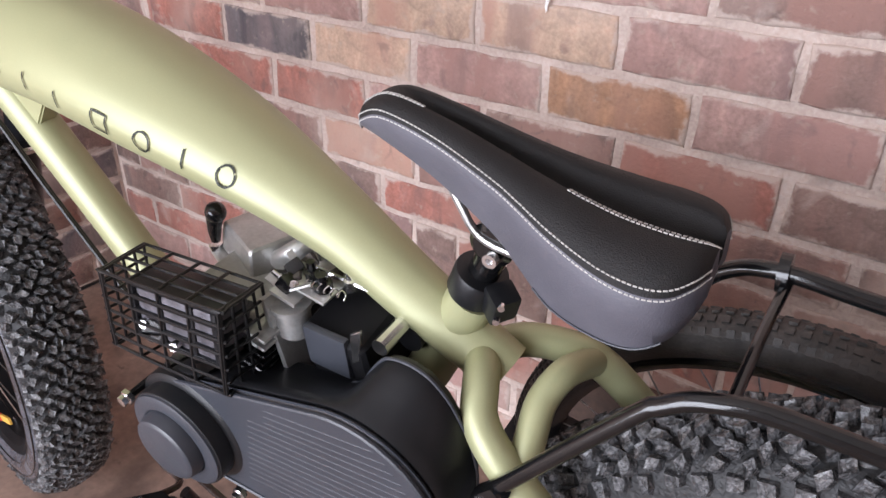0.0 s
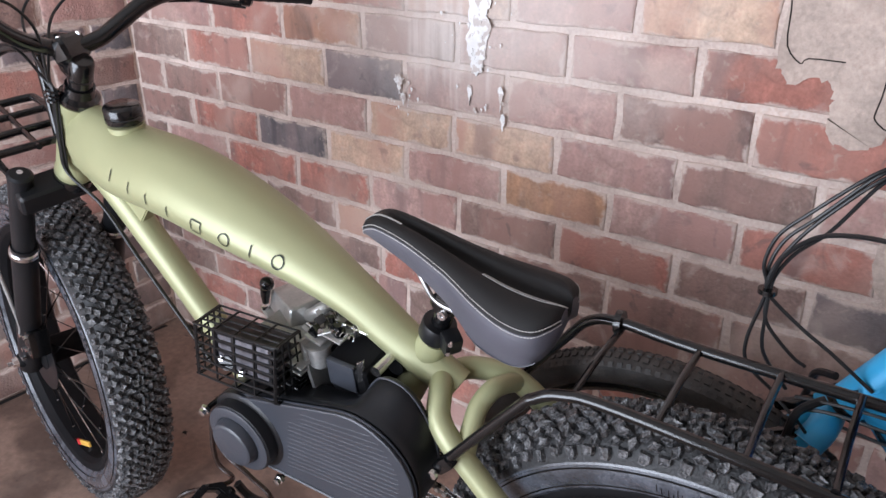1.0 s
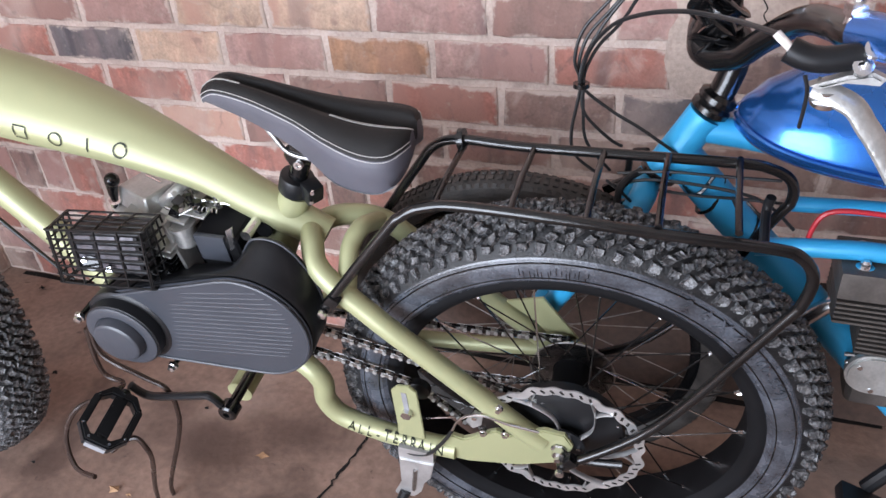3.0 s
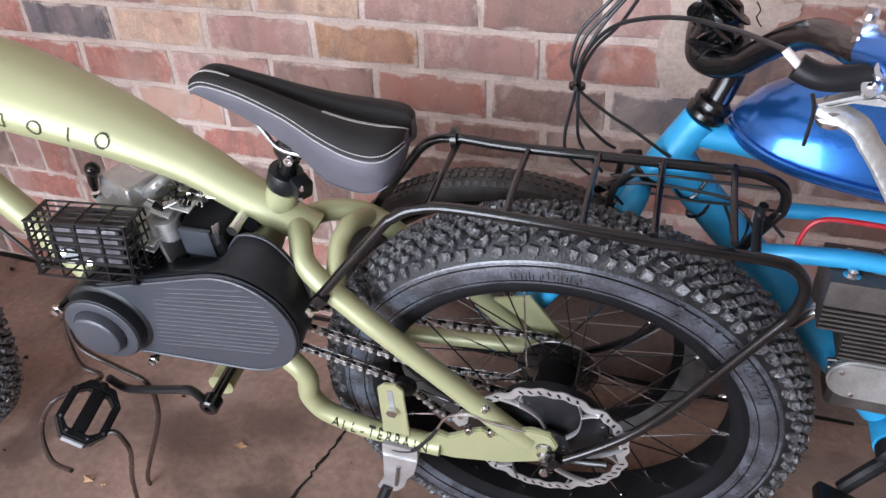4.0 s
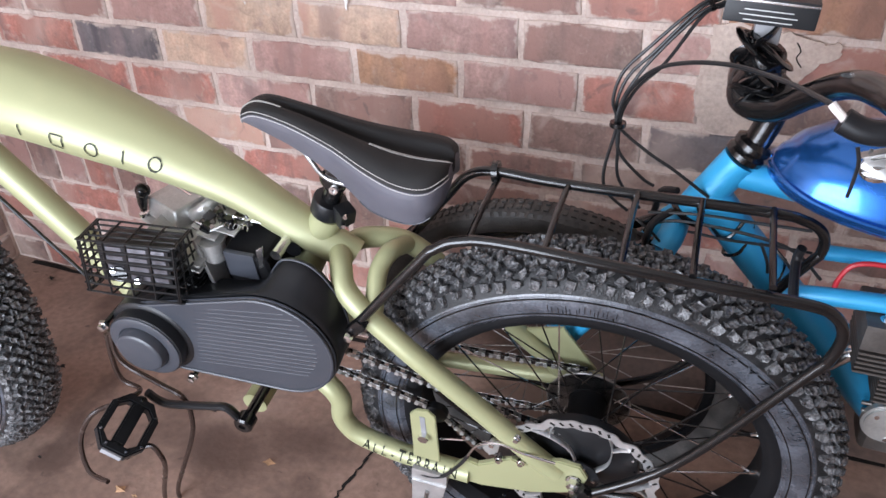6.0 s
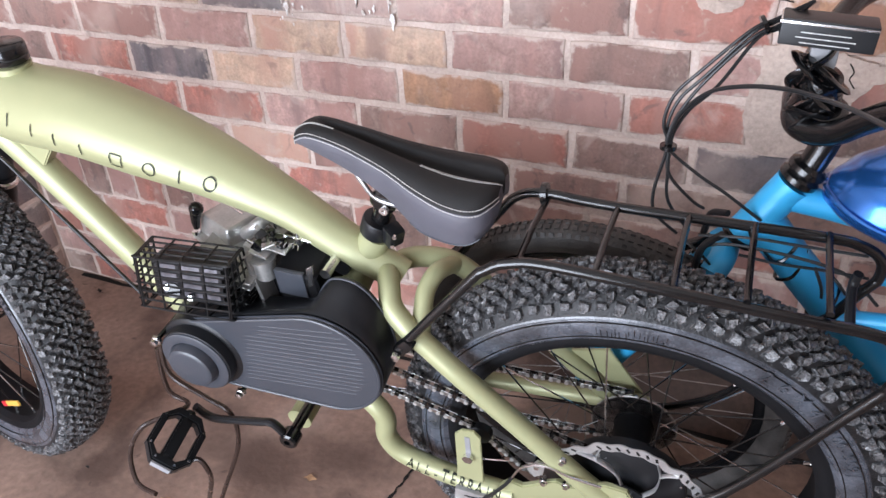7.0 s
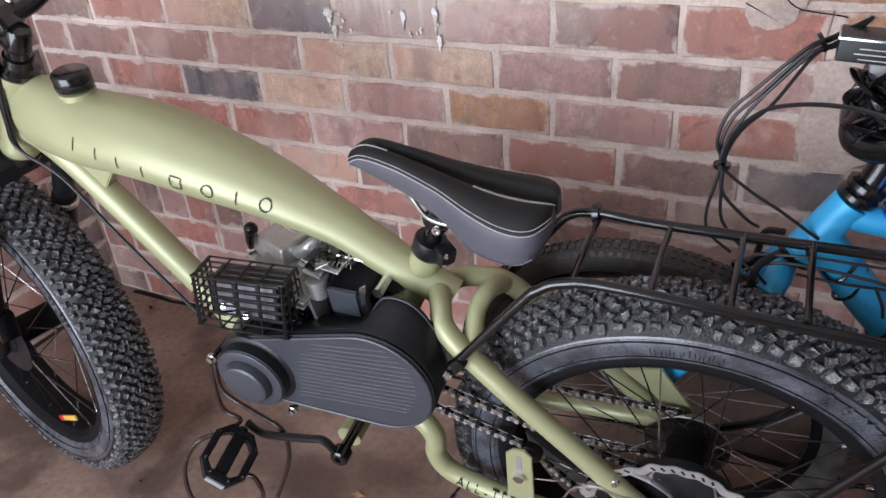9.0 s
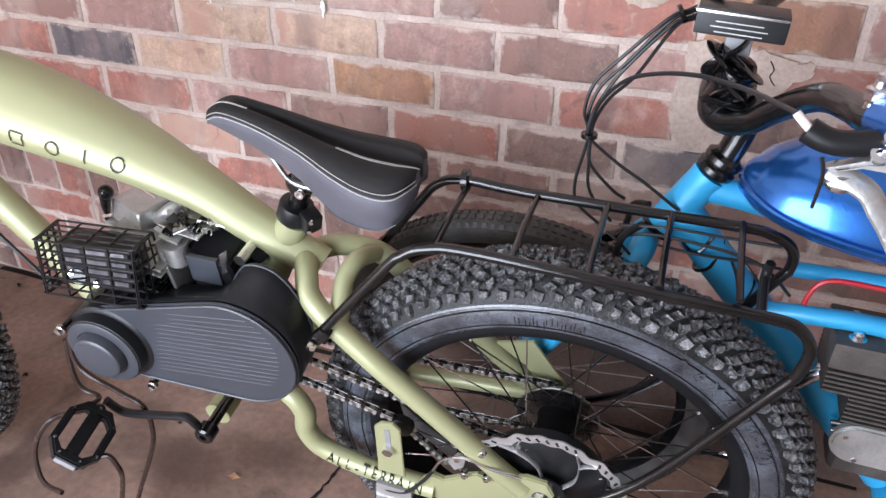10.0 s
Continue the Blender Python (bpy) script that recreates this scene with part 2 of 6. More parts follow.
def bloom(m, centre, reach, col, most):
    """A blotch of another colour, broken up by noise, fading out from its middle: lime bloom on the wall, dark brown on
    the floor.
    """
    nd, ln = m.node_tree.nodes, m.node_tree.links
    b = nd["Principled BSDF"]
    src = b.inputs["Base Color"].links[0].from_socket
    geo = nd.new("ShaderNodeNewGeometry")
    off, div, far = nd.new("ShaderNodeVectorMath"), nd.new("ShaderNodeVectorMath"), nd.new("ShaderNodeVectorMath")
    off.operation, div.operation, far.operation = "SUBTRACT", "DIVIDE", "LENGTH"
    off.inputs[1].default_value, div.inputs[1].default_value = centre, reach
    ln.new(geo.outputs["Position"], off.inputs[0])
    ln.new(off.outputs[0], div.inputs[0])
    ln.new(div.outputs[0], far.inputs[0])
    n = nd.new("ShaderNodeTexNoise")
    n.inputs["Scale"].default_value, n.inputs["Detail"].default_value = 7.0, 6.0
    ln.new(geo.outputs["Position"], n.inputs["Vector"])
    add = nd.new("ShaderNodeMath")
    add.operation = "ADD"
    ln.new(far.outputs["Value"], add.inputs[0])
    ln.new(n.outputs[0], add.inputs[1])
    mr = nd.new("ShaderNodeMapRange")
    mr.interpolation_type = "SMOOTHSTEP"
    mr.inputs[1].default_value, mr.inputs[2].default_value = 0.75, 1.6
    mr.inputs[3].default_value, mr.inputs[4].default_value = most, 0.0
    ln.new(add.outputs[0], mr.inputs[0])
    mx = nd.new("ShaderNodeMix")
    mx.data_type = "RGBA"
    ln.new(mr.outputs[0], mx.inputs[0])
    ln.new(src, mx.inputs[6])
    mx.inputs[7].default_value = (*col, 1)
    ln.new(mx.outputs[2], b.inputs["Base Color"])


def drips(m, centre, reach, col, most):
    """Lime run down the wall in narrow upright streaks about a middle."""
    nd, ln = m.node_tree.nodes, m.node_tree.links
    b = nd["Principled BSDF"]
    src = b.inputs["Base Color"].links[0].from_socket
    geo = nd.new("ShaderNodeNewGeometry")
    thin, off, div, far = (nd.new("ShaderNodeVectorMath") for _ in range(4))
    thin.operation, off.operation, div.operation, far.operation = "MULTIPLY", "SUBTRACT", "DIVIDE", "LENGTH"
    thin.inputs[1].default_value = (34, 34, 2.6)
    off.inputs[1].default_value, div.inputs[1].default_value = centre, reach
    for a, c in ((geo.outputs["Position"], thin), (geo.outputs["Position"], off), (off.outputs[0], div), (div.outputs[0], far)):
        ln.new(a, c.inputs[0])
    n = nd.new("ShaderNodeTexNoise")
    n.inputs["Scale"].default_value, n.inputs["Detail"].default_value = 1.0, 5.0
    ln.new(thin.outputs[0], n.inputs["Vector"])
    add = nd.new("ShaderNodeMath")
    add.operation, add.inputs[1].default_value = "MULTIPLY_ADD", -0.42
    ln.new(far.outputs["Value"], add.inputs[0])
    ln.new(n.outputs[0], add.inputs[2])
    mr = nd.new("ShaderNodeMapRange")
    mr.interpolation_type = "SMOOTHSTEP"
    mr.inputs[1].default_value, mr.inputs[2].default_value = 0.33, 0.58
    mr.inputs[3].default_value, mr.inputs[4].default_value = 0.0, most
    ln.new(add.outputs[0], mr.inputs[0])
    mx = nd.new("ShaderNodeMix")
    mx.data_type = "RGBA"
    ln.new(mr.outputs[0], mx.inputs[0])
    ln.new(src, mx.inputs[6])
    mx.inputs[7].default_value = (*col, 1)
    ln.new(mx.outputs[2], b.inputs["Base Color"])


# three dark brown patches on the concrete
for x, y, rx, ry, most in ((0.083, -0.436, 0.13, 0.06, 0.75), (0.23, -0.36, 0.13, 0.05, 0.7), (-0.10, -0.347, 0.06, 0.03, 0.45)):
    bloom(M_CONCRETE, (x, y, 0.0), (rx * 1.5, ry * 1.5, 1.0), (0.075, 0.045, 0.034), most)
for m in M_BRICKS + [M_MORTAR]:
    drips(m, (0.14, 0.0, 0.98), (0.30, 1.0, 0.26), (0.80, 0.74, 0.70), 0.7)
    bloom(m, (0.16, 0.0, 1.06), (0.48, 1.0, 0.26), (0.74, 0.66, 0.615), 0.55)

# ---- mesh helpers ----


def finish(bm, smooth=35):
    bmesh.ops.recalc_face_normals(bm, faces=bm.faces)
    for f in bm.faces:
        f.smooth = True
    for e in bm.edges:
        if len(e.link_faces) == 2 and e.calc_face_angle(0) > radians(smooth):
            e.smooth = False


def mesh_of(name, bm, mat, smooth=35):
    finish(bm, smooth)
    me = bpy.data.meshes.new(name)
    bm.to_mesh(me)
    bm.free()
    for m in mat if isinstance(mat, (list, tuple)) else (mat,):
        me.materials.append(m)
    return me


def part(name, bm, mat, parent=None, label="", smooth=35):
    ob = new(name, mesh_of(name, bm, mat, smooth))
    ob.parent = parent
    return tagged(ob, label)


def thing(name, m, label, category, group=""):
    ob = new(name)
    ob.empty_display_size = 0.05
    ob.matrix_world = m
    return tagged(ob, label, category, group)


def smooth_path(pts, sub=6, closed=False):
    pts = [Vector(q) for q in pts]
    if len(pts) < 3 or sub < 2:
        return pts
    out, n = [], len(pts)
    for i in range(n if closed else n - 1):
        a, b, c, d = (pts[(i + k) % n] if closed else pts[min(max(i + k, 0), n - 1)] for k in (-1, 0, 1, 2))
        for j in range(sub):
            t = j / sub
            out.append(0.5 * (2 * b + (c - a) * t + (2 * a - 5 * b + 4 * c - d) * t * t + (3 * b - a - 3 * c + d) * t ** 3))
    if not closed:
        out.append(pts[-1])
    return out


def tube(pts, r, seg=12, sub=6, closed=False, squash=(1, 1), up=None, bm=None, power=2.0, r_list=None, pear=0.0):
    """A tube along a smooth path. r: radius, or one (across, along up) for each point given."""
    bm = bm or bmesh.new()
    path = smooth_path(pts, sub, closed)
    n, m = len(path), len(pts)
    rings, ref = [], Vector(up) if up else None
    for i, q in enumerate(path):
        a = path[(i - 1) % n] if closed or i else path[0]
        b = path[(i + 1) % n] if closed or i < n - 1 else path[-1]
        t = (b - a).normalized()
        if ref is None:
            ref = t.orthogonal()
        side = t.cross(ref if not up else Vector(up))
        side.normalize()
        nrm = side.cross(t).normalized()
        if not up:
            ref = nrm
        if r_list:
            x = i / max(1, sub if m > 2 and sub > 1 else 1)
            k = min(int(x), m - 2)
            f = x - k
            f = f * f * (3 - 2 * f)
            ra = [r_list[k][j] * (1 - f) + r_list[k + 1][j] * f for j in (0, 1)]
        else:
            ra = (r * squash[0], r * squash[1])
        ring = []
        for k in range(seg):
            an = 2 * math.pi * k / seg
            c, s = math.cos(an), math.sin(an)
            if power != 2.0:
                c, s = math.copysign(abs(c) ** (2 / power), c), math.copysign(abs(s) ** (2 / power), s)
            c *= 1 - pear * max(0.0, s)
            ring.append(bm.verts.new(q + side * (c * ra[0]) + nrm * (s * ra[1])))
        rings.append(ring)
    for i in range(n if closed else n - 1):
        for k in range(seg):
            bm.faces.new((rings[i][k], rings[i][(k + 1) % seg], rings[(i + 1) % n][(k + 1) % seg], rings[(i + 1) % n][k]))
    if not closed:
        bm.faces.new(rings[0][::-1])
        bm.faces.new(rings[-1])
    return bm


def dense(rows, sub=8):
    """Rows of four numbers, filled in along a smooth curve."""
    a = smooth_path([q[:2] + (0.0,) for q in rows], sub)
    b = smooth_path([q[2:] + (0.0,) for q in rows], sub)
    return [(p.x, p.y, q.x, q.y) for p, q in zip(a, b)]


def lathe(profile, m=None, seg=32, bm=None, caps=True):
    """Turns (radius, height) pairs about the z axis of m."""
    bm = bm or bmesh.new()
    m = m or Matrix()
    rings = []
    for r, z in profile:
        rings.append([bm.verts.new(m @ Vector((r * math.cos(2 * math.pi * k / seg), r * math.sin(2 * math.pi * k / seg), z))) for k in range(seg)])
    for a, b in zip(rings, rings[1:]):
        for k in range(seg):
            bm.faces.new((a[k], a[(k + 1) % seg], b[(k + 1) % seg], b[k]))
    if caps:
        bm.faces.new(rings[0][::-1])
        bm.faces.new(rings[-1])
    return bm


def box(sx, sy, sz, m=None, bevel=0.003, seg=2, bm=None, taper=None):
    own = bmesh.new()
    bmesh.ops.create_cube(own, size=1)
    for v in own.verts:
        v.co = Vector((v.co.x * sx, v.co.y * sy, v.co.z * sz))
        if taper and v.co.z > 0:
            v.co.x *= taper
            v.co.y *= taper
    if bevel:
        bmesh.ops.bevel(own, geom=own.edges[:], offset=bevel, segments=seg, affect="EDGES", profile=0.7)
    if m is not None:
        bmesh.ops.transform(own, matrix=m, verts=own.verts)
    if bm is None:
        return own
    me = bpy.data.meshes.new("t")
    own.to_mesh(me)
    own.free()
    bm.from_mesh(me)
    bpy.data.meshes.remove(me)
    return bm


def plate(outline, y0, y1, bevel=0.0, bm=None, seg=2):
    """An outline of (x, z) pairs made solid from y0 to y1."""
    own = bmesh.new()
    a = [own.verts.new((x, y0, z)) for x, z in outline]
    b = [own.verts.new((x, y1, z)) for x, z in outline]
    n = len(a)
    f0 = own.faces.new(a)
    f1 = own.faces.new(b[::-1])
    for k in range(n):
        own.faces.new((a[k], b[k], b[(k + 1) % n], a[(k + 1) % n]))
    bmesh.ops.recalc_face_normals(own, faces=own.faces)
    if bevel:
        bmesh.ops.bevel(own, geom=[e for f in (f0, f1) for e in f.edges], offset=bevel, segments=seg, affect="EDGES")
    if bm is None:
        return own
    me = bpy.data.meshes.new("t")
    own.to_mesh(me)
    own.free()
    bm.from_mesh(me)
    bpy.data.meshes.remove(me)
    return bm


def along(a, b):
    """A pose at a whose z axis points to b."""
    a, b = Vector(a), Vector(b)
    return Matrix.Translation(a) @ (b - a).to_track_quat("Z", "Y").to_matrix().to_4x4()


def rod(a, b, r, seg=10, bm=None):
    return lathe([(r, 0), (r, (Vector(b) - Vector(a)).length)], along(a, b), seg, bm)


def B(u, v, w):
    """A point of the motor bicycle: u back from the rear axle's foot, v out to its left side, w up in its own plane."""
    return Vector((u, -v, w))


def hull2(c0, r0, c1, r1, n=24):
    """The outline round two circles."""
    c0, c1 = Vector(c0), Vector(c1)
    d = c1 - c0
    base, off = math.atan2(d.y, d.x), math.acos((r0 - r1) / d.length)
    out = []
    for k in range(n + 1):
        a = base + off + (2 * math.pi - 2 * off) * k / n
        out.append((c0.x + r0 * math.cos(a), c0.y + r0 * math.sin(a)))
    for k in range(n + 1):
        a = base - off + 2 * off * k / n
        out.append((c1.x + r1 * math.cos(a), c1.y + r1 * math.sin(a)))
    return out


# ---- the setting: a brick garage ----
XL, XR, YB, ZC = -0.965, 2.7, -2.7, 2.35
bm = box(XR - XL + 0.6, -YB + 0.6, 0.12, Matrix.Translation(((XL + XR) / 2, YB / 2, -0.06)), 0)
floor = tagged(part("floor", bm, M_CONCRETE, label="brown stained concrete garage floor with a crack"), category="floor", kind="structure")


def wall(name, x0, x1, y0, y1, z0, z1, mat, label):
    return tagged(part(name, box(x1 - x0, y1 - y0, z1 - z0, Matrix.Translation(((x0 + x1) / 2, (y0 + y1) / 2, (z0 + z1) / 2)), 0), mat, label=label), category="wall", kind="structure")


wall_long = wall("wall_north", XL - 0.2, XR + 0.2, 0.006, 0.23, 0, ZC, M_MORTAR, "mixed red and buff brick wall with pale mortar")
wall_side = wall("wall_west", XL - 0.23, XL - 0.006, YB, 0.006, 0, ZC, M_MORTAR, "dark red brick side wall with pale mortar")
wall("wall_east", XR, XR + 0.2, YB, 0.006, 0, ZC, M_PLASTER, "plain rendered wall")
wall("wall_south", XL - 0.2, -0.93, YB - 0.2, YB, 0, ZC, M_PLASTER, "plain wall beside the open garage door")
wall("wall_south", 0.86, XR + 0.2, YB - 0.2, YB, 0, ZC, M_PLASTER, "plain wall beside the open garage door")
wall("wall_south", -0.93, 0.86, YB - 0.2, YB, 1.75, ZC, M_PLASTER, "plain panel over the raised garage door")
tagged(part("ceiling", box(XR - XL + 0.4, -YB + 0.4, 0.1, Matrix.Translation(((XL + XR) / 2, YB / 2, ZC + 0.05)), 0), M_CEIL, label="pale board ceiling"), category="ceiling", kind="structure")
tagged(part("ground", box(60, 60, 0.1, Matrix.Translation((0, -34.4, -0.08)), 0), M_CONCRETE, label="concrete yard outside the garage"), category="ground", kind="structure")

# ---- the olive motor bicycle ----
R_W, R_RIM = 0.361, 0.277
bike = thing("motor_bicycle", pose(0.8393, -0.4103, 0, 7.19, 0, 4.14), "olive green motor bicycle with fat tyres leaning on its kickstand", "motor bicycle")


def fat_wheel(name, m, parent, label, wide=1.0):
    """A fat-tyred spoked wheel about the y axis of m, its left side at -y."""
    turn = m @ pose(0, 0, 0, 90, 0, 0) @ Matrix.Diagonal((1, 1, wide, 1))
    rim = part(name, lathe([(R_RIM + 0.004, -0.041), (R_RIM - 0.004, -0.043), (R_RIM - 0.014, -0.04), (R_RIM - 0.02, -0.03), (R_RIM - 0.022, 0.03), (R_RIM - 0.014, 0.04), (R_RIM - 0.004, 0.043), (R_RIM + 0.004, 0.041), (R_RIM + 0.002, 0.0), (R_RIM + 0.004, -0.041)], turn, 72, caps=False), M_MATT, parent, label)
    half = [(R_RIM - 0.002, 0.038), (R_RIM + 0.006, 0.0445), (R_RIM + 0.0085, 0.0468), (R_RIM + 0.011, 0.0465), (R_RIM + 0.018, 0.0492), (R_RIM + 0.026, 0.0495), (R_RIM + 0.034, 0.0482), (R_RIM + 0.041, 0.046), (R_RIM + 0.0425, 0.0472), (R_RIM + 0.045, 0.0455), (R_RIM + 0.058, 0.041), (R_W - 0.014, 0.033), (R_W - 0.008, 0.018), (R_W - 0.006, 0.0)]
    prof = half + [(r, -y) for r, y in half[-2::-1]]
    bm = lathe(prof, turn, 96, caps=False)
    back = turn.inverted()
    # the tread base gets the darker rubber, shade of the gaps in its colour
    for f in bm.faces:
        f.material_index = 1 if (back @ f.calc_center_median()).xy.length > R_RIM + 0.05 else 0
    part("tyre", bm, (M_RUBBER, M_GAP_SHADE), rim, "black knobbly fat tyre with scuffed sidewall")
    bm = bmesh.new()
    n = 92
    rnd = random.Random(4)
    rows = [(-0.0425, R_W - 0.0245, 60, 0.0125, 0.0092, 0), (-0.0345, R_W - 0.0155, 44, 0.0092, 0.0088, 0.5), (-0.0255, R_W - 0.0102, 30, 0.0088, 0.0088, 0.05), (-0.0165, R_W - 0.0072, 17, 0.0084, 0.0088, 0.5), (-0.0080, R_W - 0.0060, 8, 0.0080, 0.0088, 0.0)]
    rows += [(-a, r, -t, x, y, o + 0.25) for a, r, t, x, y, o in rows] + [(0.0, R_W - 0.0055, 0, 0.0075, 0.0085, 0.6)]
    for ax, r, tilt, hx, hy, o in rows:
        edge = abs(ax) > 0.04
        for k in range(n):
            an = 2 * math.pi * (k + o + rnd.uniform(-0.07, 0.07)) / n
            skew = (8 if edge else 38 if k % 2 else -16) * (1 if ax < 0 else -1) + rnd.uniform(-9, 9)
            q = turn @ pose(0, 0, 0, 0, 0, math.degrees(an)) @ Matrix.Translation((r - (0.0 if edge and k % 2 else 0.003 if edge else 0), 0, ax)) @ pose(0, 0, 0, 0, tilt + rnd.uniform(-4, 4), 0) @ pose(0, 0, 0, skew, 0, 0)
            w, l = hx * 0.68 * rnd.uniform(0.88, 1.1) * (0.72 if edge and k % 2 else 1), hy * (0.74 if edge else 0.68) * rnd.uniform(0.85, 1.15)
            hgt = 0.0055 if edge else 0.0080 + rnd.uniform(-0.001, 0.0008)
            out = -1 if ax < 0 else 1
            cut, step = rnd.uniform(0.35, 0.8), rnd.uniform(-0.0025, 0.0008)
            # a block with one corner cut off and a sloping, worn top
            foot = [(-1, -1), (0.25, -1), (1, -cut + 0.25), (1, 1), (-1, 1)]
            lo = [bm.verts.new(q @ Vector((-0.005, b * l * 1.15, a * w * 1.15))) for a, b in foot]
            # the shoulder lugs run out thin towards the sidewall
            thin = [0.0032 if edge and a * out > 0.5 else 0.0 for a, b in foot]
            lift = [hgt - thin[j] + (step if b > 0 else 0) + rnd.uniform(-0.0008, 0.0008) for j, (a, b) in enumerate(foot)]
            lean = 0.0 if edge else 0.0016
            hi = [bm.verts.new(q @ Vector((lift[j], b * l * 0.86, a * w * 0.88 + (lean if b > 0 else -lean)))) for j, (a, b) in enumerate(foot)]
            sunk = rnd.uniform(0.0006, 0.0022)
            dish = [bm.verts.new(q @ Vector((lift[j] - sunk, (b * 0.5 + 0.12) * l * 0.86, a * w * 0.5 + (lean if b > 0 else -lean)))) for j, (a, b) in enumerate(foot)]
            bm.faces.new(dish)
            for a in range(5):
                c = (a + 1) % 5
                bm.faces.new((lo[a], lo[c], hi[c], hi[a]))
                bm.faces.new((hi[a], hi[c], dish[c], dish[a]))
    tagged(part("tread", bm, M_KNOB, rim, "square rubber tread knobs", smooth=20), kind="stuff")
    for r0, z0 in ((R_RIM + 0.0375, 0.0474), (R_RIM + 0.0135, 0.0478)):
        part("moulded_ring", lathe([(r0 - 0.001, z0 - 0.001), (r0 - 0.0006, z0 + 0.0012), (r0 + 0.0006, z0 + 0.001), (r0 + 0.001, z0 - 0.001)], turn, 96, caps=False), M_BLACK, rim)
    # the size moulded on the sidewall
    for word, first, step, size in (("26X4", 61.0, 5.0, 0.026), ("(100-559)", 41.0, 2.2, 0.019)):
        for k, ch in enumerate(word):
            cu = bpy.data.curves.new("moulded_mark", "FONT")
            cu.body, cu.size, cu.extrude, cu.align_x = ch, size, 0.0009, "CENTER"
            tmp = new("moulded_mark", cu)
            me = bpy.data.meshes.new_from_object(tmp.evaluated_get(bpy.context.evaluated_depsgraph_get()))
            bpy.data.objects.remove(tmp)
            me.transform(turn @ pose(0, 0, 0, 0, 0, first - step * k) @ Matrix.Translation((R_RIM + 0.0225, 0, 0.0499)) @ pose(0, 0, 0, 0, 0, -90))
            me.materials.clear()
            me.materials.append(M_RUBBER)
            new("moulded_mark", me).parent = rim
    for k in range(16):
        q = turn @ pose(0, 0, 0, 0, 0, 84 + 1.1 * k + rnd.uniform(-0.3, 0.3)) @ Matrix.Translation((R_RIM + 0.02 + rnd.uniform(-0.004, 0.006), 0, 0.0494))
        part("moulding_hair", box(rnd.uniform(0.006, 0.014), 0.0007, 0.0016, q, 0), M_BLACK, rim)
    hub = part("hub", lathe([(0.012, -0.095), (0.016, -0.09), (0.016, -0.07), (0.036, -0.066), (0.036, -0.058), (0.03, -0.05), (0.029, 0.0), (0.03, 0.04), (0.037, 0.048), (0.037, 0.056), (0.016, 0.062), (0.016, 0.09), (0.012, 0.095)], turn, 28), M_MATT, rim)
    spoke = None
    for k in range(36):
        side = -1 if k % 2 else 1
        an = 2 * math.pi * k / 36
        ah = an + (0.9 if (k // 2) % 2 else -0.9)
        a = turn @ Vector((0.034 * math.cos(ah), 0.034 * math.sin(ah), side * 0.055))
        b = turn @ Vector(((R_RIM - 0.02) * math.cos(an), (R_RIM - 0.02) * math.sin(an), side * 0.016))
        part("spoke", rod(a, b, 0.0013, 5), M_BLACK if k % 5 else M_CHROME, rim)
        d = (b - a).normalized()
        part("nipple", rod(b - d * 0.014, b, 0.0026, 6), M_CHROME, rim)
    return rim, turn


rear, rear_turn = fat_wheel("rear_wheel", Matrix.Translation(B(0, 0, R_W)), bike, "black spoked rear wheel with fat tyre")
# the steered front: wheel, fork and bars
fy = Vector((0.214, 0.967, -0.137)).normalized()
fz = (Vector((0, 0, 1)) - fy * fy.z).normalized()
fx = fy.cross(fz)
FRONT = Matrix.Translation(B(-1.338, 0, 0.361)) @ Matrix((fx, fy, fz)).transposed().to_4x4()
front, front_turn = fat_wheel("front_wheel", FRONT, bike, "black spoked front wheel with fat tyre", 1.16)

# frame
stations = [(-1.03, 0.893, 0.034, 0.052), (-1.0, 0.889, 0.046, 0.062), (-0.95, 0.882, 0.058, 0.061), (-0.9, 0.872, 0.066, 0.057), (-0.8, 0.862, 0.070, 0.055), (-0.7, 0.836, 0.067, 0.049), (-0.6, 0.801, 0.055, 0.0385), (-0.5, 0.752, 0.038, 0.029), (-0.43, 0.705, 0.032, 0.0275), (-0.37, 0.669, 0.028, 0.0255), (-0.338, 0.650, 0.0265, 0.0245)]
stations = dense(stations, 6)
beam = part("top_tube", tube([B(u, 0, w) for u, w, a, b in stations], 0.05, 40, 1, up=(0, 0, 1), r_list=[(a, b) for u, w, a, b in stations], power=2.3, pear=0.3), M_OLIVE, bike, "deep curved olive fuel-tank tube")
HT, HB = B(-1.012, 0, 0.957), B(-1.097, 0, 0.815)
hl = (HT - HB).length
part("head_tube", lathe([(0.0, 0), (0.029, 0), (0.031, 0.004), (0.031, 0.015), (0.029, 0.02), (0.029, hl - 0.02), (0.031, hl - 0.015), (0.031, hl), (0.0, hl)], along(HB, HT), 28, caps=False), M_OLIVE, bike)
part("down_tube", tube([B(-1.065, 0, 0.865), B(-0.985, 0, 0.805), B(-0.795, 0, 0.55), B(-0.745, 0, 0.46)], 0.0235, 20, 8), M_OLIVE, bike)
part("gusset", plate([(-1.0, 0.84), (-0.9, 0.84), (-0.885, 0.81), (-0.93, 0.76), (-0.985, 0.8)], -0.012, 0.012, 0.002), M_OLIVE, bike)
ST, SB = B(-0.369, 0, 0.722), B(-0.425, 0, 0.605)
part("seat_tube", tube([SB, ST], 0.0225, 20), M_OLIVE, bike)
stays = {}
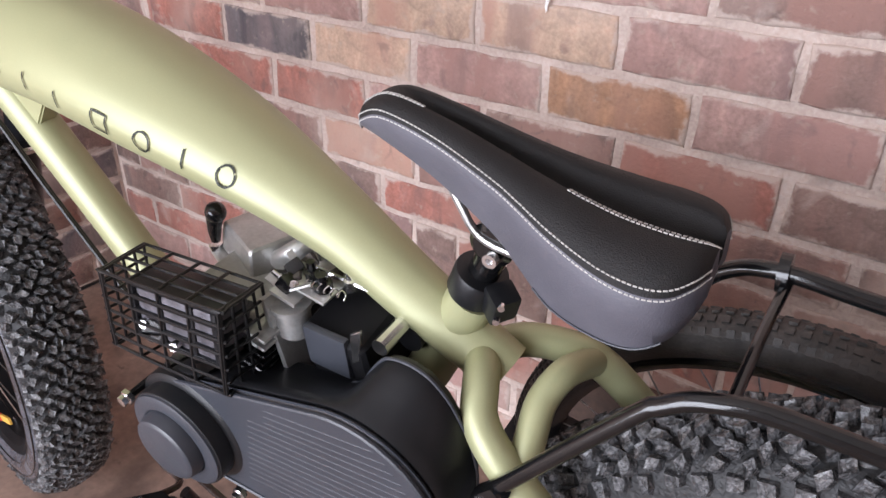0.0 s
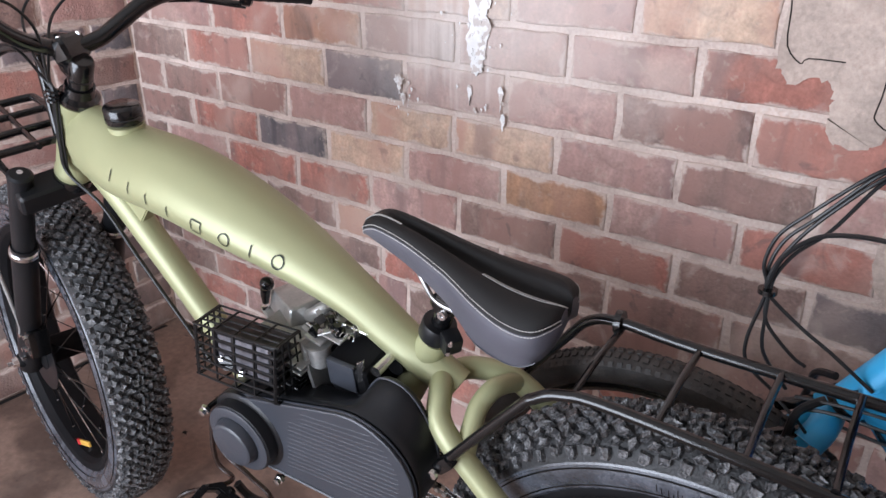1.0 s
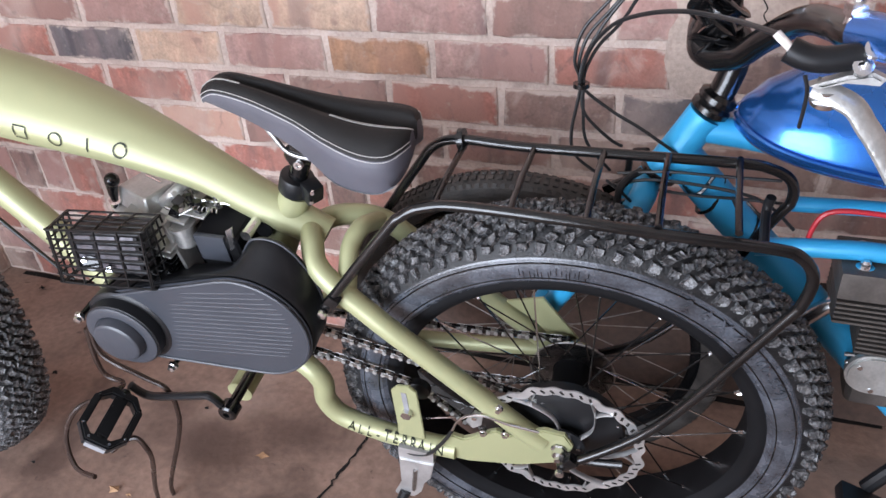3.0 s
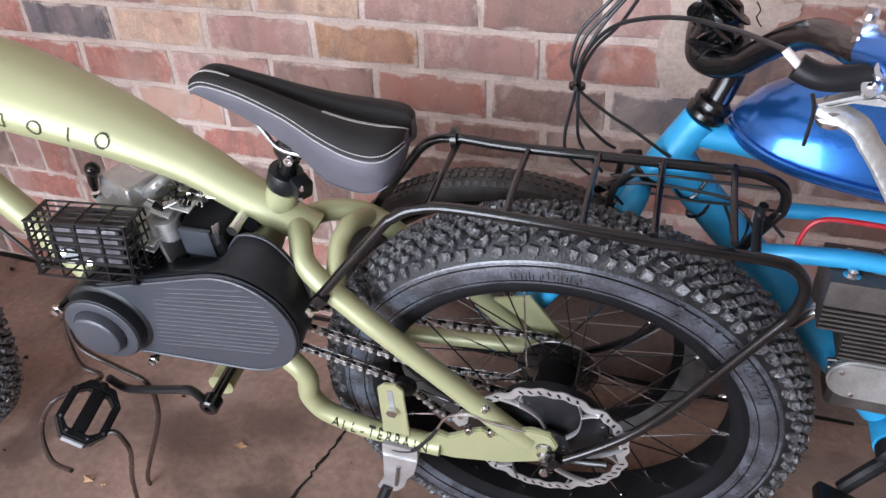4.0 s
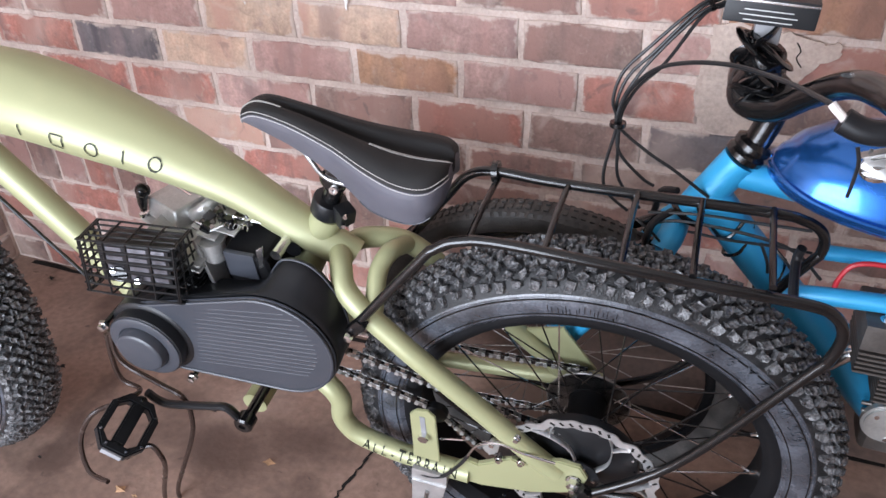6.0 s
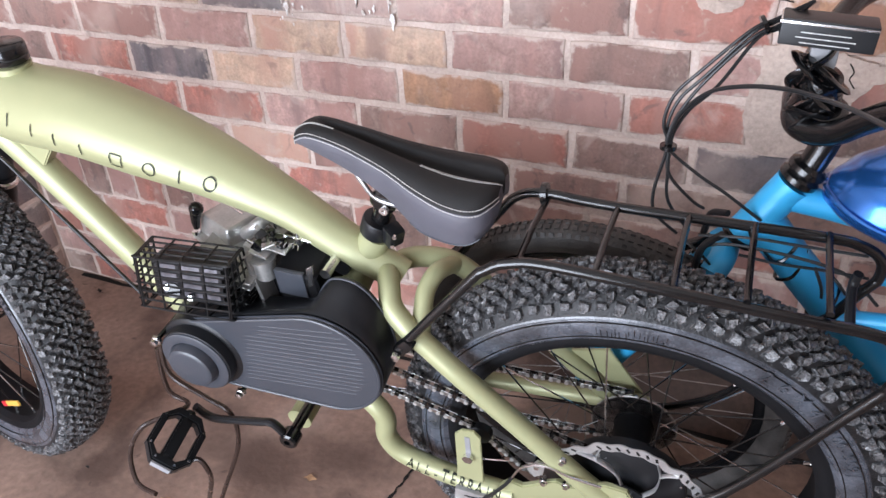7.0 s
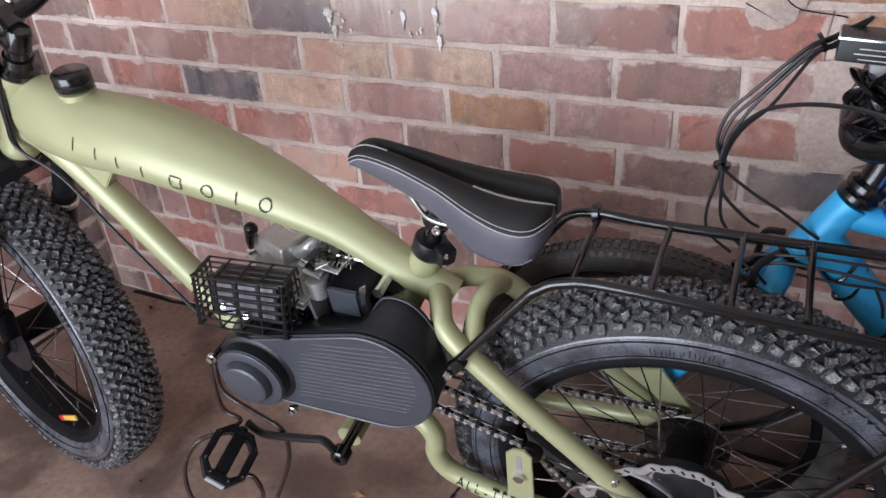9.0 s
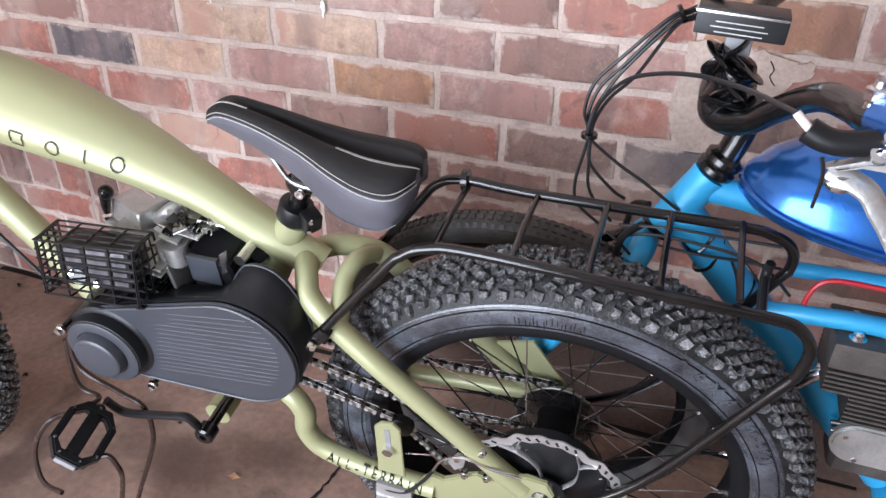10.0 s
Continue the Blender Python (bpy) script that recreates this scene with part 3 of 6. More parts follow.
for s in (1, -1):
    if s > 0:
        part("seat_stay", tube([B(-0.365, 0.0, 0.662), B(-0.352, 0.02, 0.666), B(-0.343, 0.04, 0.661), B(-0.333, 0.06, 0.646), B(-0.31, 0.073, 0.627), B(-0.269, 0.08, 0.592), B(-0.225, 0.086, 0.555), B(-0.148, 0.088, 0.482), B(-0.067, 0.09, 0.402), B(-0.025, 0.09, 0.365)], 0.0158, 18, 8), M_OLIVE, bike)
    else:
        part("seat_stay", tube([B(-0.365, -0.0, 0.652), B(-0.35, -0.022, 0.657), B(-0.33, -0.038, 0.656), B(-0.298, -0.052, 0.648), B(-0.273, -0.058, 0.635), B(-0.25, -0.066, 0.608), B(-0.215, -0.076, 0.562), B(-0.148, -0.086, 0.488), B(-0.067, -0.09, 0.402), B(-0.025, -0.09, 0.365)], 0.0158, 18, 8), M_OLIVE, bike)
    if s < 0:
        stays[s] = part("chain_stay", tube([B(-0.47, -0.05, 0.43), B(-0.41, -0.07, 0.445), B(-0.375, -0.079, 0.425), B(-0.35, -0.083, 0.385), B(-0.31, -0.086, 0.362), B(-0.24, -0.089, 0.357), B(-0.16, -0.09, 0.360), B(-0.07, -0.09, 0.365), B(-0.02, -0.09, 0.36)], 0.0135, 18, 8), M_OLIVE, bike)
    else:
        stays[s] = part("chain_stay", tube([B(-0.47, 0.05 * s, 0.43), B(-0.41, 0.07 * s, 0.452), B(-0.38, 0.078 * s, 0.443), B(-0.366, 0.08 * s, 0.415), B(-0.369, 0.081 * s, 0.378), B(-0.352, 0.082 * s, 0.345), B(-0.31, 0.083 * s, 0.326), B(-0.25, 0.085 * s, 0.314), B(-0.16, 0.088 * s, 0.309)], 0.0165, 18, 8), M_OLIVE, bike)
    edge = [(-0.2, 0.298), (-0.178, 0.335), (-0.163, 0.352), (-0.145, 0.346), (-0.128, 0.356), (-0.11, 0.37), (-0.093, 0.38), (-0.075, 0.372), (-0.051, 0.384), (-0.022, 0.398), (0.008, 0.394), (0.02, 0.37), (0.008, 0.33), (-0.06, 0.304), (-0.14, 0.292)]
    if s < 0:
        edge = [(-0.1, 0.352), (-0.06, 0.376), (-0.03, 0.395), (0.018, 0.388), (0.022, 0.345), (0.0, 0.33), (-0.06, 0.342)]
    part("dropout", plate(edge, -0.095 * s, -0.085 * s, 0.002), M_OLIVE, bike)
part("stay_bridge", tube([B(-0.278, -0.055, 0.64), B(-0.288, -0.01, 0.66), B(-0.296, 0.02, 0.65), B(-0.294, 0.045, 0.633), B(-0.29, 0.072, 0.61)], 0.0135, 16, 8), M_OLIVE, bike)
part("stay_gusset", plate([(-0.11, 0.468), (-0.05, 0.484), (0.006, 0.4), (-0.03, 0.388), (-0.062, 0.43)], 0.086, 0.092, 0.001), M_OLIVE, bike)
part("bottom_bracket", lathe([(0.021, -0.06), (0.021, 0.06)], Matrix.Translation(B(-0.546, 0, 0.332)) @ pose(0, 0, 0, 90, 0, 0), 24), M_OLIVE, bike)
part("lower_tube", tube([B(-0.72, 0, 0.45), B(-0.64, 0, 0.39), B(-0.545, 0, 0.36), B(-0.46, 0.02, 0.42), B(-0.41, 0.05, 0.45)], 0.02, 16, 6), M_OLIVE, bike)

def lay_on(ob, lines, half):
    """Thin raised strips on the left face of a part, each along a line of (u, w)."""
    bm = bmesh.new()
    for (u0, w0), (u1, w1) in lines:
        d = Vector((u1 - u0, 0, w1 - w0)).normalized()
        side = Vector((-d.z, 0, d.x)) * half
        prev = None
        for k in range(7):
            c = Vector((u0 + (u1 - u0) * k / 6, -0.3, w0 + (w1 - w0) * k / 6))
            cur = []
            for e in (side, -side):
                hit, at, nor, _ = ob.ray_cast(c + e, Vector((0, 1, 0)))
                cur.append(bm.verts.new(at + nor * 0.0014 if hit else c + e))
            if prev:
                bm.faces.new((prev[0], prev[1], cur[1], cur[0]))
            prev = cur
    bmesh.ops.remove_doubles(bm, verts=bm.verts, dist=0.00135)
    return bm


bpy.context.view_layer.update()
MARKS = [(-0.885, 0.879), (-0.844, 0.8685), (-0.807, 0.859), (-0.766, 0.848), (-0.713, 0.836), (-0.666, 0.8245), (-0.625, 0.814), (-0.5845, 0.803)]
for k, (u, w) in enumerate(MARKS):
    d = Vector((0.0082, -0.0022))
    e = Vector((0.0015, 0.0085))
    if k in (5, 7):
        q = [Vector((u, w)) + math.cos(a * 0.524) * d + math.sin(a * 0.524) * e for a in range(12)]
        runs = [(q[a], q[(a + 1) % 12]) for a in range(12)]
    elif k == 4:
        q = [Vector((u, w)) + a * d + b * e for a, b in ((-1, -1), (-1, 1), (1, 1), (1, -1))]
        runs = [(q[a], q[(a + 1) % 4]) for a in range(4)]
    else:
        runs = [(Vector((u, w)) - e, Vector((u, w)) + e)]
    part("decal_mark", lay_on(beam, runs, 0.0009), M_DECAL, beam, "small dark printed mark")

# lettering on the chain stay
WORD = "ALL-TERRAIN"
for k, ch in enumerate(WORD):
    f = k / (len(WORD) - 1)
    cu = bpy.data.curves.new("letter", "FONT")
    cu.body, cu.size, cu.extrude, cu.align_x = ch, 0.019, 0.0002, "CENTER"
    tmp = new("letter", cu)
    me = bpy.data.meshes.new_from_object(tmp.evaluated_get(bpy.context.evaluated_depsgraph_get()))
    bpy.data.objects.remove(tmp)
    q = Vector((-0.326 + 0.142 * f, 0, 0.340 - 0.022 * f ** 0.6))
    slope = radians(14 - 9 * f)
    for v in me.vertices:
        u = q.x + v.co.x * math.cos(slope) + (v.co.y - 0.008) * math.sin(slope)
        w = q.z - v.co.x * math.sin(slope) + (v.co.y - 0.008) * math.cos(slope)
        hit, at, nor, _ = stays[1].ray_cast(Vector((u, -0.3, w)), Vector((0, 1, 0)))
        v.co = at + nor * (0.0016 + v.co.z) if hit else Vector((u, -0.1, w))
    ob = new("letter", me)
    me.materials.clear()
    me.materials.append(M_DECAL)
    ob.parent = stays[1]

# saddle
post = part("seat_post", rod(B(-0.388, 0, 0.68), B(-0.345, 0, 0.785), 0.0135, 20), M_BLACK, bike, "black seat post")
CL = along(B(-0.388, 0, 0.682), B(-0.345, 0, 0.787))
part("seat_clamp", lathe([(0.0145, 0), (0.0225, 0.001), (0.0235, 0.003), (0.0235, 0.025), (0.0225, 0.027), (0.0145, 0.028)], CL @ Matrix.Translation((0, 0, 0.044)), 28), M_SATIN, post, "black quick-release collar")
part("clamp_ear", box(0.022, 0.024, 0.03, Matrix.Translation(B(-0.339, 0.012, 0.732)) @ pose(0, 0, 0, 0, 22, -35), 0.004), M_SATIN, post)
for dw in (0.0, 0.016):
    part("clamp_bolt", rod(B(-0.337 + dw * 0.3, 0.022, 0.724 + dw), B(-0.335 + dw * 0.3, 0.028, 0.724 + dw), 0.003, 8), M_CHROME, post)
part("post_head", lathe([(0.014, 0), (0.019, 0.004), (0.019, 0.022), (0.014, 0.026)], Matrix.Translation(B(-0.343, 0.022, 0.79)) @ pose(0, 0, 0, -90, 0, 0), 20), M_BLACK, post)
part("post_bolt", lathe([(0.0, 0), (0.006, 0), (0.006, 0.006), (0.003, 0.006), (0.003, 0.003), (0, 0.003)], Matrix.Translation(B(-0.338, 0.026, 0.785)) @ pose(0, 0, 0, 90, 0, 0), 12, caps=False), M_CHROME, post)
for s in (1, -1):
    part("saddle_rail", tube([B(-0.385, 0.014 * s, 0.845), B(-0.368, 0.02 * s, 0.82), B(-0.345, 0.022 * s, 0.795), B(-0.28, 0.025 * s, 0.79), B(-0.225, 0.045 * s, 0.80)], 0.0035, 10, 6), M_CHAIN, post, "steel saddle rail")
# u, top, half width, depth of the side, drop of the seam below the top
SADDLE = [(-0.462, 0.868, 0.009, 0.012, 0.006), (-0.455, 0.880, 0.0165, 0.018, 0.008), (-0.43, 0.8905, 0.0225, 0.034, 0.009), (-0.385, 0.882, 0.026, 0.045, 0.010), (-0.335, 0.867, 0.034, 0.058, 0.012), (-0.312, 0.860, 0.040, 0.070, 0.014), (-0.285, 0.853, 0.0485, 0.083, 0.018), (-0.25, 0.846, 0.058, 0.081, 0.021), (-0.222, 0.843, 0.061, 0.076, 0.022), (-0.203, 0.841, 0.056, 0.064, 0.020), (-0.191, 0.838, 0.043, 0.048, 0.014), (-0.185, 0.833, 0.026, 0.030, 0.009)]


def saddle_mesh(lines):
    bm = bmesh.new()
    cen = smooth_path([Vector((u, 0, w)) for u, w, a, d, e in SADDLE], 6)
    dim = smooth_path([Vector((a, d, e)) for u, w, a, d, e in SADDLE], 6)
    rings = []
    for c, q in zip(cen, dim):
        hw, dep, dr = q
        rid = min(1, max(0, (c.x + 0.425) / 0.05))
        g = 0.017 * rid + 0.0005
        prof = [(0, -g), (0.1, -g), (0.19, -g * 0.85), (0.27, -g * 0.25), (0.34, 0.0), (0.5, -0.02 * dr), (0.68, -0.16 * dr), (0.84, -0.45 * dr), (0.95, -0.82 * dr), (1.0, -dr - 0.002), (1.02, -dr - 0.25 * (dep - dr)), (0.98, -dr - 0.65 * (dep - dr)), (0.87, -dep), (0.74, -dep * 0.97), (0.0, -dep * 0.7)]
        rings.append([bm.verts.new((c.x, -x * hw, c.z + z)) for x, z in prof] + [bm.verts.new((c.x, x * hw, c.z + z)) for x, z in prof[-2:0:-1]])
        lines["seam_a"].append(Vector((c.x, -0.972 * hw, c.z - 0.90 * dr + 0.0004)))
        lines["seam_b"].append(Vector((c.x, -1.006 * hw, c.z - dr - 0.0042)))
        lines["hem"].append(Vector((c.x, -0.89 * hw, c.z - dep * 0.985)))
        lines["groove"].append(Vector((c.x, -0.38 * hw, c.z + 0.0002)))
        lines["groove_b"].append(Vector((c.x, -0.30 * hw, c.z - g * 0.1 + 0.0004)))
    n = len(rings[0])
    for a, b in zip(rings, rings[1:]):
        for k in range(n):
            f = bm.faces.new((a[k], a[(k + 1) % n], b[(k + 1) % n], b[k]))
            f.material_index = 0 if min(k, n - 1 - k) < 9 else 1
    for r in (rings[0][::-1], rings[-1]):
        bm.faces.new(r).material_index = 1
    return bm


lines = {k: [] for k in ("seam_a", "seam_b", "hem", "groove", "groove_b")}
saddle = part("saddle", saddle_mesh(lines), (M_SADDLE_TOP, M_SADDLE_SIDE), bike, "black vinyl saddle with white double stitching", smooth=70)


def stitches(line, both, step=0.0036, r=0.0006):
    """Short thread stitches along a line, mirrored on both sides."""
    bm = bmesh.new()
    dist, last, run = 0.0, line[0], []
    for a, b in zip(line, line[1:]):
        d = (b - a).length
        t = -dist % step
        while t < d:
            p0 = a + (b - a) * (t / d)
            p1 = p0 + (b - a).normalized() * step * 0.72
            for s in (1, -1) if both and (p0.x < -0.40 or p0.x > -0.215) else (1,):
                q0, q1 = Vector((p0.x, p0.y * s, p0.z + 0.0004)), Vector((p1.x, p1.y * s, p1.z + 0.0004))
                rod(q0, q1, r, 5, bm)
            t += step
        dist += d
    return bm


for name, lo, hi in (("seam_a", -1, 1), ("seam_b", -1, 1), ("groove", -0.285, 1), ("groove_b", -0.285, 1), ("groove", -1, -0.40), ("groove_b", -1, -0.40)):
    tagged(part("stitching", stitches([q for q in lines[name] if lo < q.x < hi], name[:4] == "seam"), M_THREAD, saddle, "white thread seam"), kind="stuff")
for s in (1, -1):
    part("piping", tube([Vector((q.x, q.y * s, q.z)) for q in lines["hem"] if -0.30 < q.x < -0.2][::3], 0.0009, 6, 2), M_COVER, saddle, "grey hem at the saddle's lower edge")

# drive cover: two joined rounds, a raised rim, shallow ribs and a stepped cap
C1, C2 = (-0.623, 0.551), (-0.42, 0.577)
part_face = plate(hull2(C1, 0.064, C2, 0.092, 28), -0.132, -0.1235, 0.004, seg=3)
cover = part("drive_cover", part_face, M_COVER, bike, "matt dark grey moulded drive cover")
back = [(-0.70, 0.545), (-0.69, 0.587), (-0.655, 0.600), (-0.598, 0.612), (-0.54, 0.624), (-0.494, 0.634), (-0.452, 0.643), (-0.440, 0.650), (-0.428, 0.670), (-0.414, 0.688), (-0.404, 0.693), (-0.388, 0.694), (-0.37, 0.688), (-0.354, 0.672), (-0.343, 0.652), (-0.334, 0.628), (-0.329, 0.6), (-0.330, 0.57), (-0.338, 0.54), (-0.355, 0.51), (-0.42, 0.486), (-0.62, 0.482), (-0.67, 0.495)]


def reach(outline, c, a):
    """How far a ray at angle a runs from c to an outline."""
    d, best = Vector((math.cos(a), math.sin(a))), 0.0
    for p, q in zip(outline, outline[1:] + outline[:1]):
        p, e = Vector(p) - c, Vector(q) - Vector(p)
        det = d.x * e.y - d.y * e.x
        if abs(det) > 1e-9:
            k, m = (p.x * e.y - p.y * e.x) / det, (p.x * d.y - p.y * d.x) / det
            if k > 0 and -1e-6 <= m <= 1 + 1e-6:
                best = max(best, k)
    return best


def loft(fore, aft, c, levels, n=120):
    """A skin from one outline to another round c. levels: (y, share of the after outline, scale)."""
    bm, rings = bmesh.new(), []
    for y, f, k in levels:
        ring = []
        for i in range(n):
            a = 2 * math.pi * i / n
            r = (reach(fore, c, a) * (1 - f) + reach(aft, c, a) * f) * k
            ring.append(bm.verts.new((c.x + r * math.cos(a), y, c.y + r * math.sin(a))))
        rings.append(ring)
    for p, q in zip(rings, rings[1:]):
        for i in range(n):
            bm.faces.new((p[i], p[(i + 1) % n], q[(i + 1) % n], q[i]))
    bm.faces.new(rings[0])
    bm.faces.new(rings[-1][::-1])
    return bm


part("cover_body", loft(hull2(C1, 0.0655, C2, 0.0935, 28), back, Vector((-0.455, 0.572)), ((-0.1236, 0, 0.985), (-0.121, 0, 1.0), (-0.112, 0.12, 1.0), (-0.098, 0.45, 1.0), (-0.086, 0.76, 1.0), (-0.074, 1, 1.0), (-0.069, 1, 0.99), (-0.064, 1, 0.965))), M_SATIN, cover, "satin black cover body", smooth=50)
top_edge = [(x, z) for x, z in back if z > 0.635 or x > -0.36]
part("cover_lip", tube([Vector((x, -0.0745, z)) for x, z in top_edge], 0.0016, 6, 4), M_COVER, cover)
part("cover_rim", tube([Vector((x, -0.1325, z)) for x, z in hull2(C1, 0.0605, C2, 0.0885, 20)], 0.0022, 6, 1, closed=True), M_COVER, cover)
for k in range(15):
    z = 0.523 + 0.0085 * k
    x1 = C2[0] + math.sqrt(max(0.0, 0.078 ** 2 - (z - C2[1]) ** 2)) - 0.012
    x0 = -0.555 + 0.028 * (k / 14) + (0.02 if k > 11 else 0)
    if x1 - x0 > 0.03:
        part("rib", rod(Vector((x0, -0.1298, z - 0.01)), Vector((x1, -0.1298, z + 0.006)), 0.0026, 12), M_COVER, cover)
CAP = Matrix.Translation(B(C1[0], 0.13, C1[1])) @ pose(0, 0, 0, 90, 0, 0)
part("cover_cap", lathe([(0.056, 0.0215), (0.0555, 0.0245), (0.052, 0.026), (0.0405, 0.026), (0.0385, 0.024), (0.0385, 0.029), (0.036, 0.038), (0.034, 0.0395), (0.031, 0.0405), (0, 0.041)], CAP, 48, caps=False), M_COVER, cover, "stepped round cap")
part("cap_wall", lathe([(0.058, -0.004), (0.058, 0.019), (0.0575, 0.0215), (0.055, 0.0225)], CAP, 48, caps=False), M_SATIN, cover, "satin black side of the cap")
part("pulley_ring", lathe([(0.064, -0.05), (0.066, -0.048), (0.066, 0.002), (0.063, 0.0045), (0.058, 0.005)], CAP, 40, caps=False), M_SATIN, cover)
for u, v, w in ((-0.683, 0.15, 0.58), (-0.583, 0.128, 0.468)):
    a = B(u, v, w)
    part("cover_bolt", lathe([(0.0, 0.0), (0.0085, 0.0), (0.0085, 0.005), (0.006, 0.006), (0.006, 0.011), (0.0, 0.012)], Matrix.Translation(a) @ pose(0, 0, 0, 90, 0, 0), 6, caps=False), M_CHROME, cover, "bright hexagon bolt")
    part("bolt_shank", rod(a, a + Vector((0.004, 0.05, 0.004)), 0.004, 8), M_BLACK, cover)
part("cover_bracket", plate([(-0.62, 0.475), (-0.55, 0.478), (-0.53, 0.46), (-0.575, 0.455)], -0.1, -0.09, 0.001), M_BLACK, cover)

# engine
eng = part("engine", box(0.17, 0.11, 0.15, Matrix.Translation(B(-0.545, -0.01, 0.59)) @ pose(0, 0, 0, 0, 12, 0), 0.014, 3), M_SATIN, bike, "small four-stroke engine in black and cast aluminium")
for k in range(7):
    part("cylinder_fin", box(0.105, 0.15, 0.0035, Matrix.Translation(B(-0.60 + 0.003 * k, 0.02, 0.618 + 0.0105 * k)) @ pose(0, 0, 0, 0, 12, 0), 0.0012, 1), M_BLACK if k < 5 else M_ALU, eng)
VC = Matrix.Translation(B(-0.612, -0.016, 0.694)) @ pose(0, 0, 0, 0, 0, -24)
part("valve_cover", box(0.083, 0.092, 0.034, VC, 0.006, 3, taper=0.86), M_ALU, eng, "cast aluminium valve cover")
part("valve_cover_flange", box(0.106, 0.112, 0.008, VC @ Matrix.Translation((0.004, 0, -0.021)), 0.003), M_ALU, eng)
part("head_casting", box(0.1, 0.108, 0.03, VC @ Matrix.Translation((0.008, 0, -0.041)), 0.006), M_ALU, eng)
part("badge_plate", box(0.04, 0.003, 0.002, VC @ Matrix.Translation((0.0, 0.0, 0.0172)), 0), M_CHROME, eng)
for x, y in ((-0.043, -0.05), (0.05, -0.05), (-0.043, 0.05), (0.05, 0.05)):
    part("head_bolt", lathe([(0.0, 0), (0.0075, 0), (0.0075, 0.006), (0.0, 0.007)], VC @ Matrix.Translation((x, y, -0.017)), 6, caps=False), M_CHROME, eng)
part("breather_pipe", tube([B(-0.585, 0.005, 0.69), B(-0.572, 0.018, 0.70), B(-0.552, 0.015, 0.715), B(-0.54, -0.01, 0.72)], 0.0105, 14, 5), M_ALU, eng, "short cast breather elbow")
part("spark_cap", tube([B(-0.657, 0.0145, 0.731), B(-0.660, 0.0145, 0.718), B(-0.664, 0.0145, 0.706), B(-0.667, 0.0145, 0.69)], 0.0085, 12, 4, r_list=[(0.0075, 0.0075), (0.0085, 0.0085), (0.0072, 0.0072), (0.005, 0.005)]), M_BLACK, eng, "black rubber spark plug cap")
part("spark_cap_top", lathe([(0, -0.0115), (0.006, -0.01), (0.0105, -0.004), (0.0112, 0.0), (0.0105, 0.004), (0.006, 0.009), (0, 0.0105)], Matrix.Translation(B(-0.656, 0.0145, 0.727)) @ pose(0, 0, 0, 60, 10, 0), 16, caps=False), M_BLACK, eng)
part("heat_shield", box(0.006, 0.085, 0.10, Matrix.Translation(B(-0.535, 0.035, 0.655)) @ pose(0, 0, 0, 0, -8, 0), 0.001), M_ALU, eng, "bright sheet metal shield")
part("shield_flange", box(0.028, 0.07, 0.004, Matrix.Translation(B(-0.525, 0.035, 0.706)) @ pose(0, 0, 0, 0, 15, 0), 0.001), M_ALU, eng)
air = part("air_cleaner", box(0.070, 0.085, 0.068, Matrix.Translation(B(-0.471, 0.028, 0.658)) @ pose(0, 0, 0, 8, 0, 0), 0.01, 3), M_MATT, eng, "black plastic air cleaner housing")
part("air_cleaner_face", box(0.046, 0.008, 0.046, Matrix.Translation(B(-0.477, 0.0715, 0.668)) @ pose(0, 0, 0, 4, 2, 0), 0.003), M_COVER, eng, "grey ribbed air cleaner face")
part("control_plate", box(0.05, 0.05, 0.003, Matrix.Translation(B(-0.51, 0.035, 0.712)) @ pose(0, 0, 0, 0, 12, 0), 0.001), M_ALU, eng, "bent bright steel control plate")
for u, v, w, r, h in ((-0.512, 0.04, 0.712, 0.007, 0.02), (-0.497, 0.045, 0.71, 0.009, 0.016), (-0.478, 0.03, 0.706, 0.006, 0.022), (-0.52, 0.015, 0.715, 0.005, 0.026), (-0.462, 0.012, 0.705, 0.008, 0.018)):
    part("control_knob", lathe([(0.0, 0), (r, 0), (r, h * 0.5), (r * 0.6, h * 0.55), (r * 0.6, h), (0, h)], Matrix.Translation(B(u, v, w)), 10, caps=False), M_BLACK if r > 0.0065 else M_CHROME, eng)
part("control_rod", rod(B(-0.527, 0.03, 0.718), B(-0.45, 0.03, 0.712), 0.0022, 6), M_CHROME, eng)
part("control_spring", tube([B(-0.51 + 0.0018 * k, 0.05 + 0.004 * math.cos(k * 1.6), 0.716 + 0.004 * math.sin(k * 1.6)) for k in range(24)], 0.0007, 5, 2), M_CHROME, eng)
part("choke_lever", plate([(-0.448, 0.70), (-0.436, 0.708), (-0.442, 0.672), (-0.45, 0.666)], -0.074, -0.07, 0.0008), M_CHROME, eng)
part("mount_bolt", rod(B(-0.425, 0.03, 0.688), B(-0.425, 0.065, 0.688), 0.008, 10), M_CHROME, eng)
part("mount_boss", lathe([(0.013, 0), (0.013, 0.03)], Matrix.Translation(B(-0.42, 0.0, 0.672)) @ pose(0, 0, 0, 90, 0, 0), 16), M_SATIN, eng)
for k in range(14):
    part("engine_cable", tube([B(-0.52 + 0.006 * k, 0.0 + 0.01 * math.sin(k * 2.1), 0.70), B(-0.50 + 0.005 * k, 0.03 * math.sin(k * 1.3), 0.728), B(-0.47 + 0.004 * k, 0.01, 0.705)], 0.0018, 5, 4), M_CABLE, eng) if k % 4 == 0 else None

